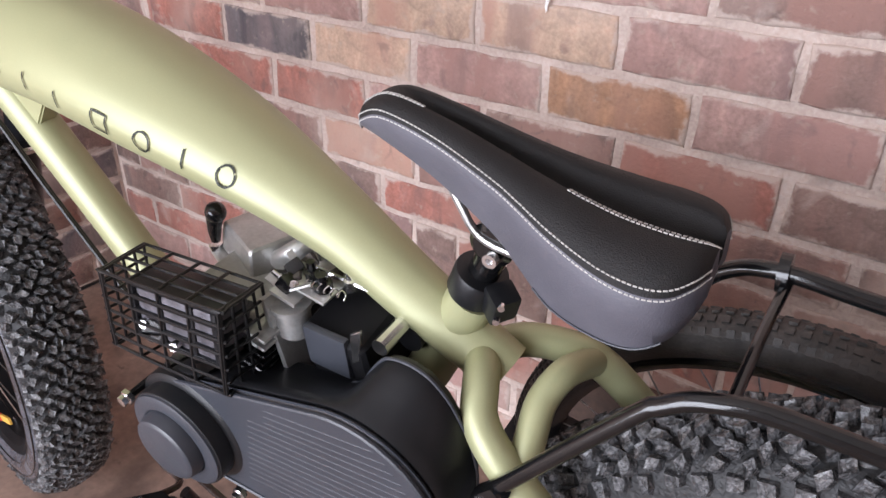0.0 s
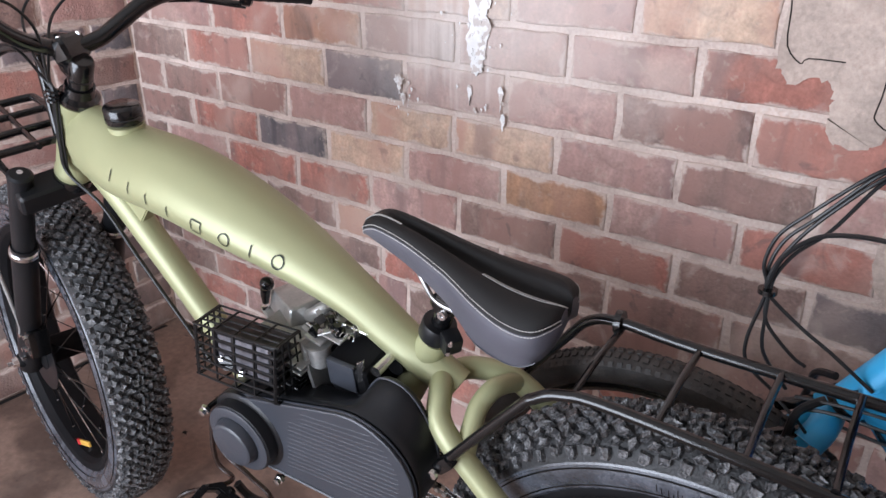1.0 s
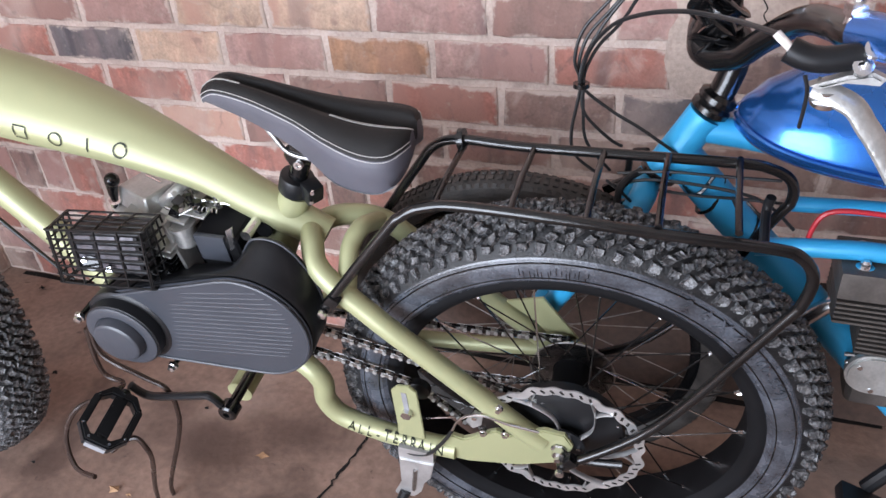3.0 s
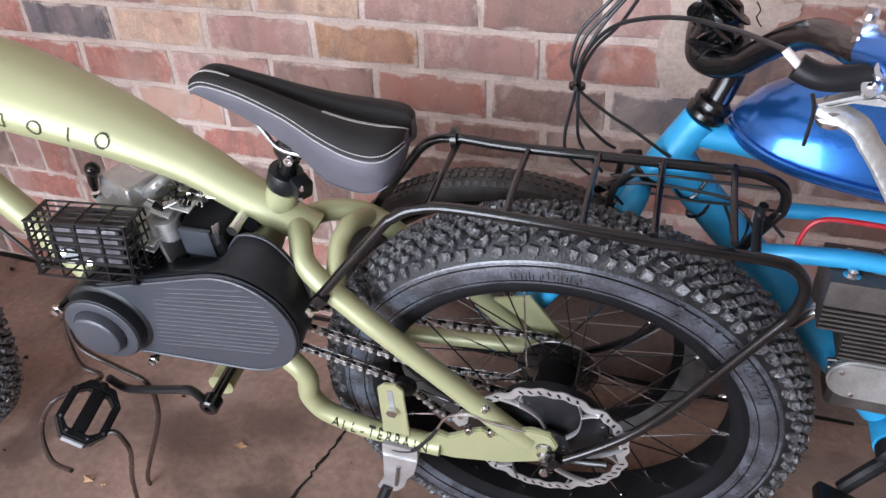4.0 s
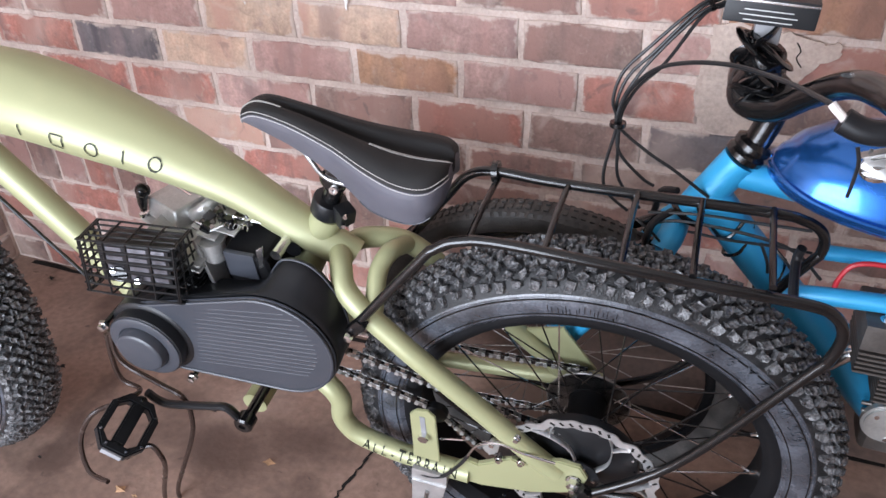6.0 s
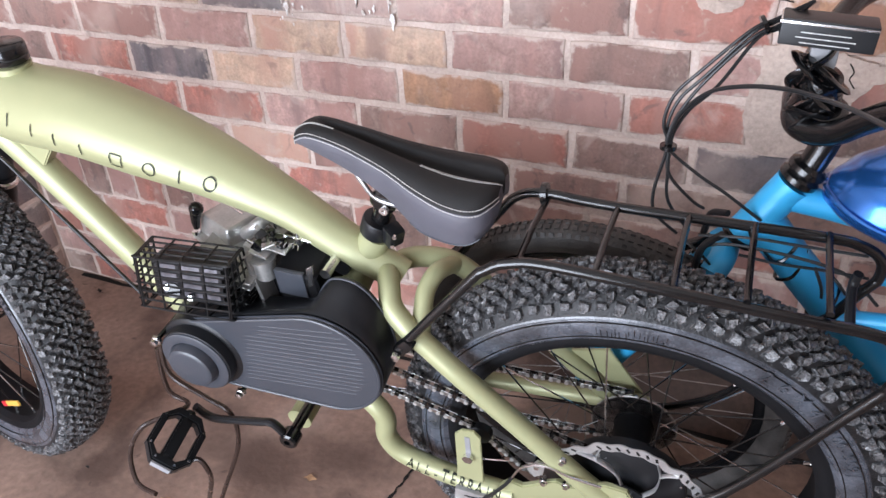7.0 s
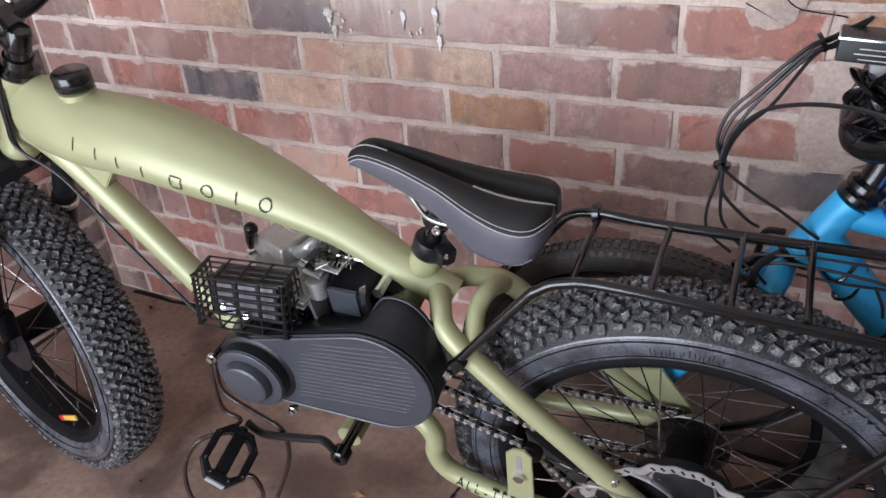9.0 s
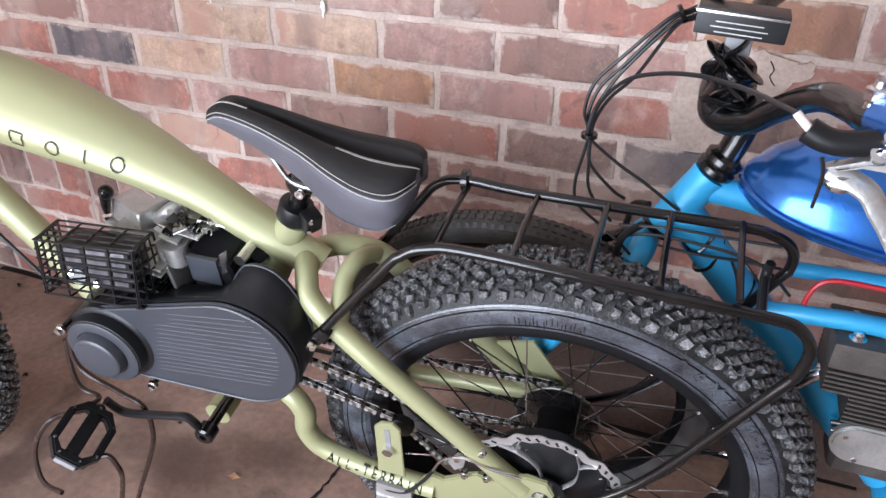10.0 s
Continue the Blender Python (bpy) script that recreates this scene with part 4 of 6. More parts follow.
rc = random.Random(5)
for k in range(16):
    u, v = rc.uniform(-0.54, -0.498), rc.uniform(-0.02, 0.06)
    w = 0.706 + rc.uniform(0, 0.014) - (u + 0.54) * 0.08
    q = Matrix.Translation(B(u, v, w)) @ pose(0, 0, 0, rc.uniform(-40, 40), rc.uniform(-60, 60), rc.uniform(0, 180))
    if k % 3 == 0:
        part("control_link", box(rc.uniform(0.018, 0.034), 0.007, 0.0022, q, 0.0006), M_ALU, eng)
    elif k % 3 == 1:
        part("control_screw", lathe([(0, 0), (0.0045, 0), (0.0045, 0.004), (0.0025, 0.004), (0.0025, 0.012), (0, 0.012)], q, 8, caps=False), M_CHROME, eng)
    else:
        part("control_block", box(0.016, 0.013, 0.015, q, 0.003), M_BLACK if k % 2 else M_CASTDARK, eng)
part("carburettor_bowl", lathe([(0, -0.03), (0.013, -0.03), (0.016, -0.026), (0.016, 0.0), (0.019, 0.001), (0.019, 0.006), (0.0, 0.006)], Matrix.Translation(B(-0.525, 0.06, 0.69)), 20, caps=False), M_ALU, eng)

# silencer in its wire cage
F = [B(-0.674, 0.137, 0.730), B(-0.520, 0.137, 0.742), B(-0.543, 0.137, 0.639), B(-0.6975, 0.137, 0.6325)]
K = [B(-0.695, 0.075, 0.714), B(-0.545, 0.07, 0.716), B(-0.552, 0.065, 0.615), B(-0.715, 0.075, 0.612)]


def mixp(a, b, f):
    return a + (b - a) * f


def in_cage(a, b, c):
    """A point in the cage: across, down and back, each from 0 to 1."""
    return mixp(mixp(mixp(F[0], F[1], a), mixp(F[3], F[2], a), b), mixp(mixp(K[0], K[1], a), mixp(K[3], K[2], a), b), c)


def cage_box(a0, a1, b0, b1, c0, c1, bev):
    bm = bmesh.new()
    v = [bm.verts.new(in_cage(a, b, c)) for c in (c0, c1) for b in (b0, b1) for a in (a0, a1)]
    for f in ((0, 1, 3, 2), (4, 6, 7, 5), (0, 4, 5, 1), (2, 3, 7, 6), (0, 2, 6, 4), (1, 5, 7, 3)):
        bm.faces.new([v[k] for k in f])
    bmesh.ops.recalc_face_normals(bm, faces=bm.faces)
    bmesh.ops.bevel(bm, geom=list(bm.edges), offset=bev, segments=2, affect="EDGES", profile=0.5)
    return bm


muff = part("silencer", cage_box(0.19, 0.90, 0.10, 0.82, 0.18, 0.95, 0.010), M_SILENCER, bike, "grey ribbed silencer box inside a black wire cage")
for k in range(5):
    b0 = 0.12 + 0.165 * k
    part("silencer_rib", cage_box(0.15, 0.93, b0 - 0.035, b0 + 0.035, 0.14, 0.98, 0.0028), M_SATIN, muff)
for a in (0.16, 0.40, 0.66, 0.85):
    part("silencer_web", cage_box(a, a + 0.045, 0.12, 0.80, 0.15, 0.25, 0.0015), M_SATIN, muff)
part("silencer_outlet", rod(in_cage(0.36, 0.62, 0.2), in_cage(0.36, 0.62, 0.07), 0.011, 16), M_BLACK, muff)
for a, b in ((0.30, 0.55), (0.55, 0.7)):
    part("silencer_bolt", rod(in_cage(a, b, 0.2), in_cage(a, b, 0.04), 0.0048, 6), M_CHROME, muff)
cage = part("silencer_cage", tube([F[0], F[1], F[2], F[3]], 0.0017, 6, 1, closed=True), M_CAGE, bike, "black wire cage round the silencer")
for k in range(7):
    f = k / 6
    l0, l1, r1, r0 = mixp(K[0], K[3], f), mixp(F[0], F[3], f), mixp(F[1], F[2], f), mixp(K[1], K[2], f)
    part("cage_wire", tube([l0, mixp(l0, l1, 0.85), mixp(l1, r1, 0.06), mixp(l1, r1, 0.94), mixp(r0, r1, 0.85), r0], 0.0016, 6, 3), M_CAGE, cage)
for f in (0.02, 0.26, 0.5, 0.74, 0.98):
    a, b, c, d = mixp(K[0], K[1], f), mixp(F[0], F[1], f), mixp(F[3], F[2], f), mixp(K[3], K[2], f)
    part("cage_wire", tube([a, mixp(a, b, 0.9), mixp(b, c, 0.1), mixp(b, c, 0.9), mixp(d, c, 0.9), d], 0.0016, 6, 3), M_CAGE, cage)
for f in (0.25, 0.5, 0.75, 0.98):
    part("cage_wire", rod(mixp(F[1], K[1], f), mixp(F[2], K[2], f), 0.0016, 6), M_CAGE, cage)
    part("cage_wire", rod(mixp(F[0], K[0], f), mixp(F[3], K[3], f), 0.0016, 6), M_CAGE, cage)
for f in (0.25, 0.5, 0.75, 1.0):
    part("cage_wire", rod(mixp(F[0], K[0], f), mixp(F[1], K[1], f), 0.0016, 6), M_CAGE, cage)

# cranks and pedals
crank = part("crank_arm", tube([B(-0.535, 0.118, 0.358), B(-0.5496, 0.122, 0.392), B(-0.575, 0.122, 0.388), B(-0.6106, 0.122, 0.379), B(-0.67, 0.125, 0.371), B(-0.692, 0.13, 0.398)], 0.0078, 10, 6, squash=(1.2, 0.9)), M_SATIN, bike, "black crank arm")
part("crank_end", lathe([(0.0, 0), (0.016, 0), (0.016, 0.02), (0.013, 0.023), (0.006, 0.023), (0.006, 0.018), (0, 0.018)], Matrix.Translation(B(-0.527, 0.108, 0.36)) @ pose(0, 0, 0, 90, 0, 0), 20, caps=False), M_BLACK, crank)
part("spindle", rod(B(-0.535, -0.1, 0.352), B(-0.527, 0.112, 0.36), 0.009, 14), M_BLACK, crank)
part("shell_face", lathe([(0.014, 0.0), (0.022, 0.0), (0.022, 0.003), (0.014, 0.003)], Matrix.Translation(B(-0.546, 0.0605, 0.332)) @ pose(0, 0, 0, 90, 0, 0), 24), M_OLIVE, bike)
PD = Matrix.Translation(B(-0.684, 0.197, 0.398)) @ pose(0, 0, 0, 0, 40, 8) @ Matrix.Scale(0.9, 4)
FLAT = PD @ pose(0, 0, 0, -90, 0, 0)


def pedal_piece(name, outline, half):
    """A piece of the pedal, from an outline in its own plane."""
    bm = plate(outline, -half, half, 0.003)
    bmesh.ops.transform(bm, matrix=FLAT, verts=bm.verts)
    return part(name, bm, M_SATIN, pedal)


pedal = part("pedal", rod(PD @ Vector((0, 0.06, 0)), PD @ Vector((0, -0.05, 0)), 0.0085, 12), M_SATIN, bike, "black platform pedal with open cage")
pedal_piece("pedal_rail", [(-0.044, -0.03), (-0.031, -0.03), (-0.031, 0.03), (-0.044, 0.03)], 0.009)
pedal_piece("pedal_rail", [(0.031, -0.03), (0.044, -0.03), (0.044, 0.03), (0.031, 0.03)], 0.009)
pedal_piece("pedal_rail", [(-0.0115, -0.04), (0.0115, -0.04), (0.0115, 0.04), (-0.0115, 0.04)], 0.010)
for y in (-1, 1):
    pedal_piece("pedal_end", [(-0.044, 0.028 * y), (-0.022, 0.056 * y), (0.022, 0.056 * y), (0.044, 0.028 * y), (0.031, 0.028 * y), (0.018, 0.04 * y), (-0.018, 0.04 * y), (-0.031, 0.028 * y)], 0.010)
for x, y in ((-0.037, -0.03), (0.037, -0.03), (-0.037, 0.03), (0.037, 0.03), (-0.018, -0.05), (0.018, -0.05), (0, 0.05)):
    part("pedal_pin", rod(PD @ Vector((x, y, 0.008)), PD @ Vector((x, y, 0.014)), 0.0022, 6), M_CHROME, pedal)
part("reflector_strip", box(0.036, 0.004, 0.012, PD @ Matrix.Translation((0, -0.0575, 0)), 0.001), M_GREY, pedal, "pale grey pedal reflector")
PR = Matrix.Translation(B(-0.39, -0.2, 0.33)) @ pose(0, 0, 0, 0, 10, 0)
part("crank_arm", tube([B(-0.53, -0.11, 0.352), B(-0.46, -0.14, 0.34), B(-0.39, -0.145, 0.33)], 0.0085, 8, 4), M_BLACK, bike)
part("pedal", box(0.09, 0.09, 0.018, PR, 0.004), M_SATIN, bike)
part("drain_hose", tube([B(-0.745, 0.10, 0.50), B(-0.741, 0.11, 0.4415), B(-0.683, 0.11, 0.400), B(-0.644, 0.11, 0.374), B(-0.6466, 0.11, 0.3126), B(-0.6735, 0.11, 0.239), B(-0.7538, 0.11, 0.074), B(-0.775, 0.105, 0.012)], 0.0044, 8, 6), M_HOSE, bike, "dark rubber hose hanging to the floor")
part("drain_hose", tube([B(-0.755, 0.10, 0.49), B(-0.759, 0.11, 0.430), B(-0.758, 0.11, 0.387), B(-0.723, 0.115, 0.379), B(-0.72, 0.15, 0.395), B(-0.76, 0.185, 0.39), B(-0.785, 0.21, 0.345), B(-0.77, 0.235, 0.30), B(-0.725, 0.245, 0.30)], 0.0042, 8, 6), M_HOSE, bike, "dark rubber hose looped over the pedal")
part("drain_hose", tube([B(-0.69, 0.22, 0.345), B(-0.655, 0.2, 0.362), B(-0.641, 0.2, 0.335), B(-0.66, 0.19, 0.28), B(-0.72, 0.17, 0.15), B(-0.76, 0.16, 0.02)], 0.0042, 8, 6), M_HOSE, bike, "dark rubber hose")

# chains, sprockets, brake


def chain(pts, parent, label):
    """Roller chain along a polyline: plates and rollers, link by link."""
    path = [Vector(q) for q in pts]
    pins, carry = [], 0.0
    for a, b in zip(path, path[1:]):
        d = (b - a).length
        t = carry
        while t < d:
            pins.append(a + (b - a) * (t / d))
            t += 0.0127
        carry = t - d
    holder = part("chain", rod(pins[0] + Vector((0, -0.006, 0)), pins[0] + Vector((0, 0.006, 0)), 0.0025, 6), M_CHAIN, parent, label)
    for i, (a, b) in enumerate(zip(pins, pins[1:])):
        bm = bmesh.new()
        off = 0.0042 if i % 2 else 0.0026
        ang = math.degrees(math.atan2(b.z - a.z, b.x - a.x))
        for s in (-1, 1):
            box(0.0185, 0.0011, 0.0085, Matrix.Translation((a + b) / 2 + Vector((0, off * s, 0))) @ pose(0, 0, 0, 0, -ang, 0), 0.0004, 1, bm=bm)
        rod(b + Vector((0, -0.0058, 0)), b + Vector((0, 0.0058, 0)), 0.0028, 8, bm)
        part("link", bm, M_CHAIN if i % 2 else M_BLACK, holder)
        part("pin", rod(b + Vector((0, -0.0068, 0)), b + Vector((0, -0.0052, 0)), 0.0034, 8), M_DISC, holder)
    return holder


def sprocket(name, c, r, teeth, parent, thick=0.003, hole=0.4, mat=None):
    out = []
    for k in range(teeth * 4):
        a = 2 * math.pi * k / (teeth * 4)
        rr = r + (0.005 if k % 4 in (0, 1) else -0.0)
        out.append((c.x + rr * math.cos(a), c.z + rr * math.sin(a)))
    return part(name, plate(out, c.y - thick / 2, c.y + thick / 2), mat or M_CHAIN, parent)


CV = 0.058
chain([B(-0.43, CV, 0.535), B(-0.36, CV, 0.513), B(-0.19, CV, 0.462), B(0.0, CV, 0.412)], bike, "dark oily roller drive chain")
chain([B(-0.43, CV, 0.475), B(-0.37, CV, 0.463), B(-0.225, CV, 0.418), B(-0.15, CV, 0.345), B(-0.03, CV, 0.306)], bike, "dark oily roller drive chain")
sprocket("rear_sprocket", B(0, CV, 0.361), 0.052, 26, rear)
sprocket("engine_sprocket", B(-0.435, CV, 0.505), 0.028, 12, bike)
sprocket("pedal_sprocket", B(0, -0.062, 0.361), 0.055, 28, rear, mat=M_CHAIN)
part("sprocket_guard", lathe([(0.03, 0.001), (0.064, 0.001), (0.0645, 0.003), (0.03, 0.003)], Matrix.Translation(B(0, -0.055, 0.361)) @ pose(0, 0, 0, 90, 0, 0), 40), M_MATT, rear, "dark dished disc")
part("guard_edge", lathe([(0.0645, 0), (0.066, 0), (0.0672, 0.0015), (0.066, 0.003), (0.0645, 0.003)], Matrix.Translation(B(0, -0.055, 0.361)) @ pose(0, 0, 0, 90, 0, 0), 40), M_CHAIN, rear, "bright rolled edge of the disc")
chain([B(-0.53, -0.068, 0.41), B(-0.3, -0.068, 0.415), B(0.0, -0.068, 0.418)], bike, "dark roller chain on the pedal side")
chain([B(-0.53, -0.068, 0.295), B(-0.3, -0.068, 0.30), B(0.0, -0.068, 0.304)], bike, "dark roller chain on the pedal side")
sprocket("chainring", B(-0.535, -0.068, 0.352), 0.06, 32, bike)
tab = part("tensioner_plate", plate([(-0.246, 0.346), (-0.203, 0.342), (-0.203, 0.36), (-0.203, 0.452), (-0.213, 0.464), (-0.231, 0.462), (-0.242, 0.45), (-0.244, 0.365)], -0.103, -0.098, 0.001), M_OLIVE, bike, "slotted olive steel plate welded to the stay")
part("slot", box(0.008, 0.0012, 0.042, Matrix.Translation(B(-0.223, 0.1032, 0.428)), 0), M_GREY, tab)
part("slot_bolt", rod(B(-0.223, 0.10, 0.405), B(-0.223, 0.112, 0.405), 0.0085, 6), M_CHROME, tab)
part("roller", lathe([(0.015, -0.008), (0.018, -0.006), (0.018, 0.006), (0.015, 0.008)], Matrix.Translation(B(-0.218, CV, 0.405)) @ pose(0, 0, 0, 90, 0, 0), 20), M_SATIN, tab)

rot_y = -0.084


def on_disc(r, a, y=rot_y):
    return Vector((r * math.cos(a), y, 0.361 + r * math.sin(a)))


# a steel ring in six scalloped sections, cut through by slots, on forked arms
rings = []
rotor = bmesh.new()
for k in range(180):
    a = 2 * math.pi * k / 180
    dent = max(0.0, math.cos(6 * a)) ** 6
    wave = 0.0016 * math.sin(24 * a)
    r1, r0 = 0.121 - 0.006 * dent + wave, 0.107 - 0.005 * dent + wave
    rings.append([rotor.verts.new(on_disc(r, a, y)) for r, y in ((r0, rot_y), (r1, rot_y), (r1, rot_y + 0.002), (r0, rot_y + 0.002))])
for a, b in zip(rings, rings[1:] + rings[:1]):
    for j in range(4):
        rotor.faces.new((a[j], b[j], b[(j + 1) % 4], a[(j + 1) % 4]))
disc = part("brake_disc", rotor, M_DISC, rear, "bright slotted wavy steel brake disc")
for k in range(54):
    a = 2 * math.pi * (k + 0.3) / 54
    if math.cos(6 * a) < 0.8:
        part("disc_slot", tube([on_disc(0.1105, a - 0.02, rot_y - 0.0002), on_disc(0.117, a + 0.02, rot_y - 0.0002)], 0.0019, 6, 1, squash=(1, 0.15), up=(0, 1, 0)), M_DARK, disc)
for k in range(6):
    a = 2 * math.pi * k / 6 + 0.1
    pts = [on_disc(r, t, rot_y + 0.001) for r, t in ((0.03, a - 0.62), (0.06, a - 0.42), (0.088, a - 0.16), (0.109, a + 0.02))]
    part("disc_arm", tube(pts, 0.005, 8, 5, squash=(0.25, 1.0), up=(0, 1, 0)), M_DISC, disc)
    pts = [on_disc(r, t, rot_y + 0.001) for r, t in ((0.087, a - 0.17), (0.098, a - 0.22), (0.109, a - 0.30))]
    part("disc_arm", tube(pts, 0.0038, 8, 5, squash=(0.25, 1.0), up=(0, 1, 0)), M_DISC, disc)
part("disc_carrier", lathe([(0.018, 0), (0.036, 0), (0.036, 0.003), (0.018, 0.003)], Matrix.Translation(B(0, 0.085, 0.361)) @ pose(0, 0, 0, 90, 0, 0), 30), M_SATIN, disc)
for k in range(6):
    a = 2 * math.pi * k / 6
    part("carrier_bolt", rod(B(0.027 * math.cos(a), 0.087, 0.361 + 0.027 * math.sin(a)), B(0.027 * math.cos(a), 0.091, 0.361 + 0.027 * math.sin(a)), 0.0035, 6), M_CHROME, disc)
shell = part("motor_shell", lathe([(0.05, -0.012), (0.088, -0.010), (0.090, 0.0), (0.088, 0.006), (0.080, 0.009), (0.066, 0.013), (0.04, 0.018), (0.02, 0.019)], Matrix.Translation(B(0.0, 0.052, 0.361)) @ pose(0, 0, 0, 90, 0, 0), 40, caps=False), M_SATIN, rear, "dark grey domed hub cover")
for k in range(18):
    a = 2 * math.pi * k / 18
    part("cover_bolt", rod(on_disc(0.084, a, -0.058), on_disc(0.084, a, -0.0625), 0.0021, 6), M_CHROME if k % 3 else M_SATIN, shell)
part("axle_nut", lathe([(0, 0), (0.012, 0), (0.012, 0.003), (0.0095, 0.003), (0.0095, 0.014), (0.005, 0.014), (0.005, 0.022), (0, 0.022)], Matrix.Translation(B(0, 0.094, 0.361)) @ pose(0, 0, 0, 90, 0, 0), 6, caps=False), M_CHROME, rear, "bright axle nut")
part("axle_nut", lathe([(0, 0), (0.012, 0), (0.012, 0.003), (0.0095, 0.003), (0.0095, 0.014), (0.005, 0.014), (0.005, 0.03), (0, 0.03)], Matrix.Translation(B(0, -0.094, 0.361)) @ pose(0, 0, 0, -90, 0, 0), 6, caps=False), M_CHROME, rear, "bright axle nut")
cal = part("brake_caliper", box(0.05, 0.03, 0.032, Matrix.Translation(B(-0.098, 0.082, 0.404)) @ pose(0, 0, 0, 0, -25, 0), 0.006), M_BLACK, bike, "black cable disc caliper")
for u, w in ((-0.121, 0.412), (-0.105, 0.423), (-0.085, 0.436), (-0.111, 0.376), (-0.078, 0.38)):
    part("caliper_bolt", lathe([(0, 0), (0.0065, 0), (0.0065, 0.005), (0.004, 0.006), (0.004, 0.009), (0, 0.009)], Matrix.Translation(B(u, 0.094, w)) @ pose(0, 0, 0, 90, 0, 0), 8, caps=False), M_CHROME, cal)
part("caliper_lever", plate([(-0.135, 0.40), (-0.12, 0.425), (-0.108, 0.42), (-0.112, 0.395), (-0.125, 0.385)], -0.1, -0.095, 0.001), M_ALU, cal)
part("caliper_arm", tube([B(-0.158, 0.104, 0.375), B(-0.140, 0.106, 0.413), B(-0.108, 0.107, 0.429), B(-0.070, 0.106, 0.416), B(-0.027, 0.103, 0.405)], 0.0021, 8, 5), M_CHROME, cal, "bright steel brake inner cable")
part("brake_hose", tube([B(-0.157, 0.104, 0.377), B(-0.175, 0.106, 0.345), B(-0.205, 0.107, 0.309), B(-0.250, 0.102, 0.307), B(-0.310, 0.060, 0.322)], 0.003, 8, 6), M_CABLE, cal)
part("torque_arm", tube([B(0.0, 0.099, 0.357), B(0.04, 0.10, 0.35), B(0.09, 0.10, 0.355)], 0.006, 8, 4, squash=(0.4, 1)), M_BLACK, bike)

# kickstand
ks = part("kickstand", box(0.058, 0.034, 0.03, Matrix.Translation(B(-0.222, 0.092, 0.301)) @ pose(0, 0, 0, 0, 6, 0), 0.003), M_DISC, bike, "bright metal kickstand with black leg")
part("stand_plate", plate([(-0.25, 0.292), (-0.194, 0.288), (-0.203, 0.25), (-0.216, 0.232), (-0.224, 0.205), (-0.238, 0.188), (-0.262, 0.182), (-0.272, 0.19), (-0.256, 0.225)], -0.112, -0.106, 0.001), M_DISC, ks)
part("stand_spring", rod(B(-0.226, 0.1135, 0.27), B(-0.236, 0.1135, 0.212), 0.0035, 8), M_CHAIN, ks)
part("stand_leg", tube([B(-0.252, 0.11, 0.20), B(-0.29, 0.15, 0.11), B(-0.335, 0.19, 0.035)], 0.0095, 10, 4), M_SATIN, ks)
part("stand_foot", lathe([(0.0, 0), (0.017, 0.001), (0.017, 0.008), (0.012, 0.013)], Matrix.Translation(B(-0.338, 0.192, 0.025)), 14, caps=False), M_SATIN, ks)

# rear rack
rack = part("rack_rail", tube([B(-0.308, 0.10, 0.612), B(-0.21, 0.083, 0.735), B(-0.19, 0.08, 0.755), B(-0.16, 0.077, 0.77), B(-0.1, 0.073, 0.772), B(0.12, 0.073, 0.755), B(0.225, 0.073, 0.748), B(0.255, 0.073, 0.738), B(0.27, 0.073, 0.712), B(0.266, 0.075, 0.675), B(0.25, 0.076, 0.643), B(0.13, 0.09, 0.44), B(0.01, 0.106, 0.34)], 0.0068, 14, 6), M_BLACK, bike, "black tubular rear luggage rack")
part("rack_rail", tube([B(-0.29, -0.09, 0.62), B(-0.22, -0.08, 0.72), B(-0.19, -0.077, 0.757), B(-0.15, -0.073, 0.771), B(-0.06, -0.073, 0.764), B(0.18, -0.073, 0.758), B(0.23, -0.073, 0.752), B(0.256, -0.073, 0.735), B(0.26, -0.073, 0.705), B(0.245, -0.074, 0.675), B(0.13, -0.09, 0.44), B(0.01, -0.106, 0.34)], 0.0068, 14, 6), M_BLACK, rack)
for u in (-0.15, -0.058, 0.03, 0.108, 0.19):
    part("rack_bar", tube([B(u + 0.004, -0.072, 0.764), B(u, 0, 0.766), B(u - 0.002, 0.072, 0.764)], 0.0042, 10, 2), M_BLACK, rack)
part("rack_clip", lathe([(0.0068, -0.004), (0.015, -0.004), (0.015, 0.004), (0.0068, 0.004)], Matrix.Translation(B(-0.15, -0.073, 0.771)) @ pose(0, 0, 0, 0, 85, 0), 16), M_BLACK, rack)
part("rack_stub", tube([B(0.235, -0.06, 0.72), B(0.232, -0.055, 0.70), B(0.228, 0.0, 0.69)], 0.006, 10, 3), M_SATIN, rack, "black rubber lamp mount")
for u, v, w in ((-0.308, 0.104, 0.61), (0.008, 0.112, 0.345)):
    part("rack_end", box(0.03, 0.016, 0.018, Matrix.Translation(B(u + 0.006, v - 0.004, w + 0.006)) @ pose(0, 0, 0, 0, -48, 0), 0.005), M_BLACK, rack)
    part("rack_bolt", lathe([(0, 0), (0.0065, 0), (0.0065, 0.006), (0, 0.007)], Matrix.Translation(B(u - 0.004, v + 0.006, w - 0.006)) @ pose(0, 0, 0, 90, 0, 0), 6, caps=False), M_CHROME, rack)

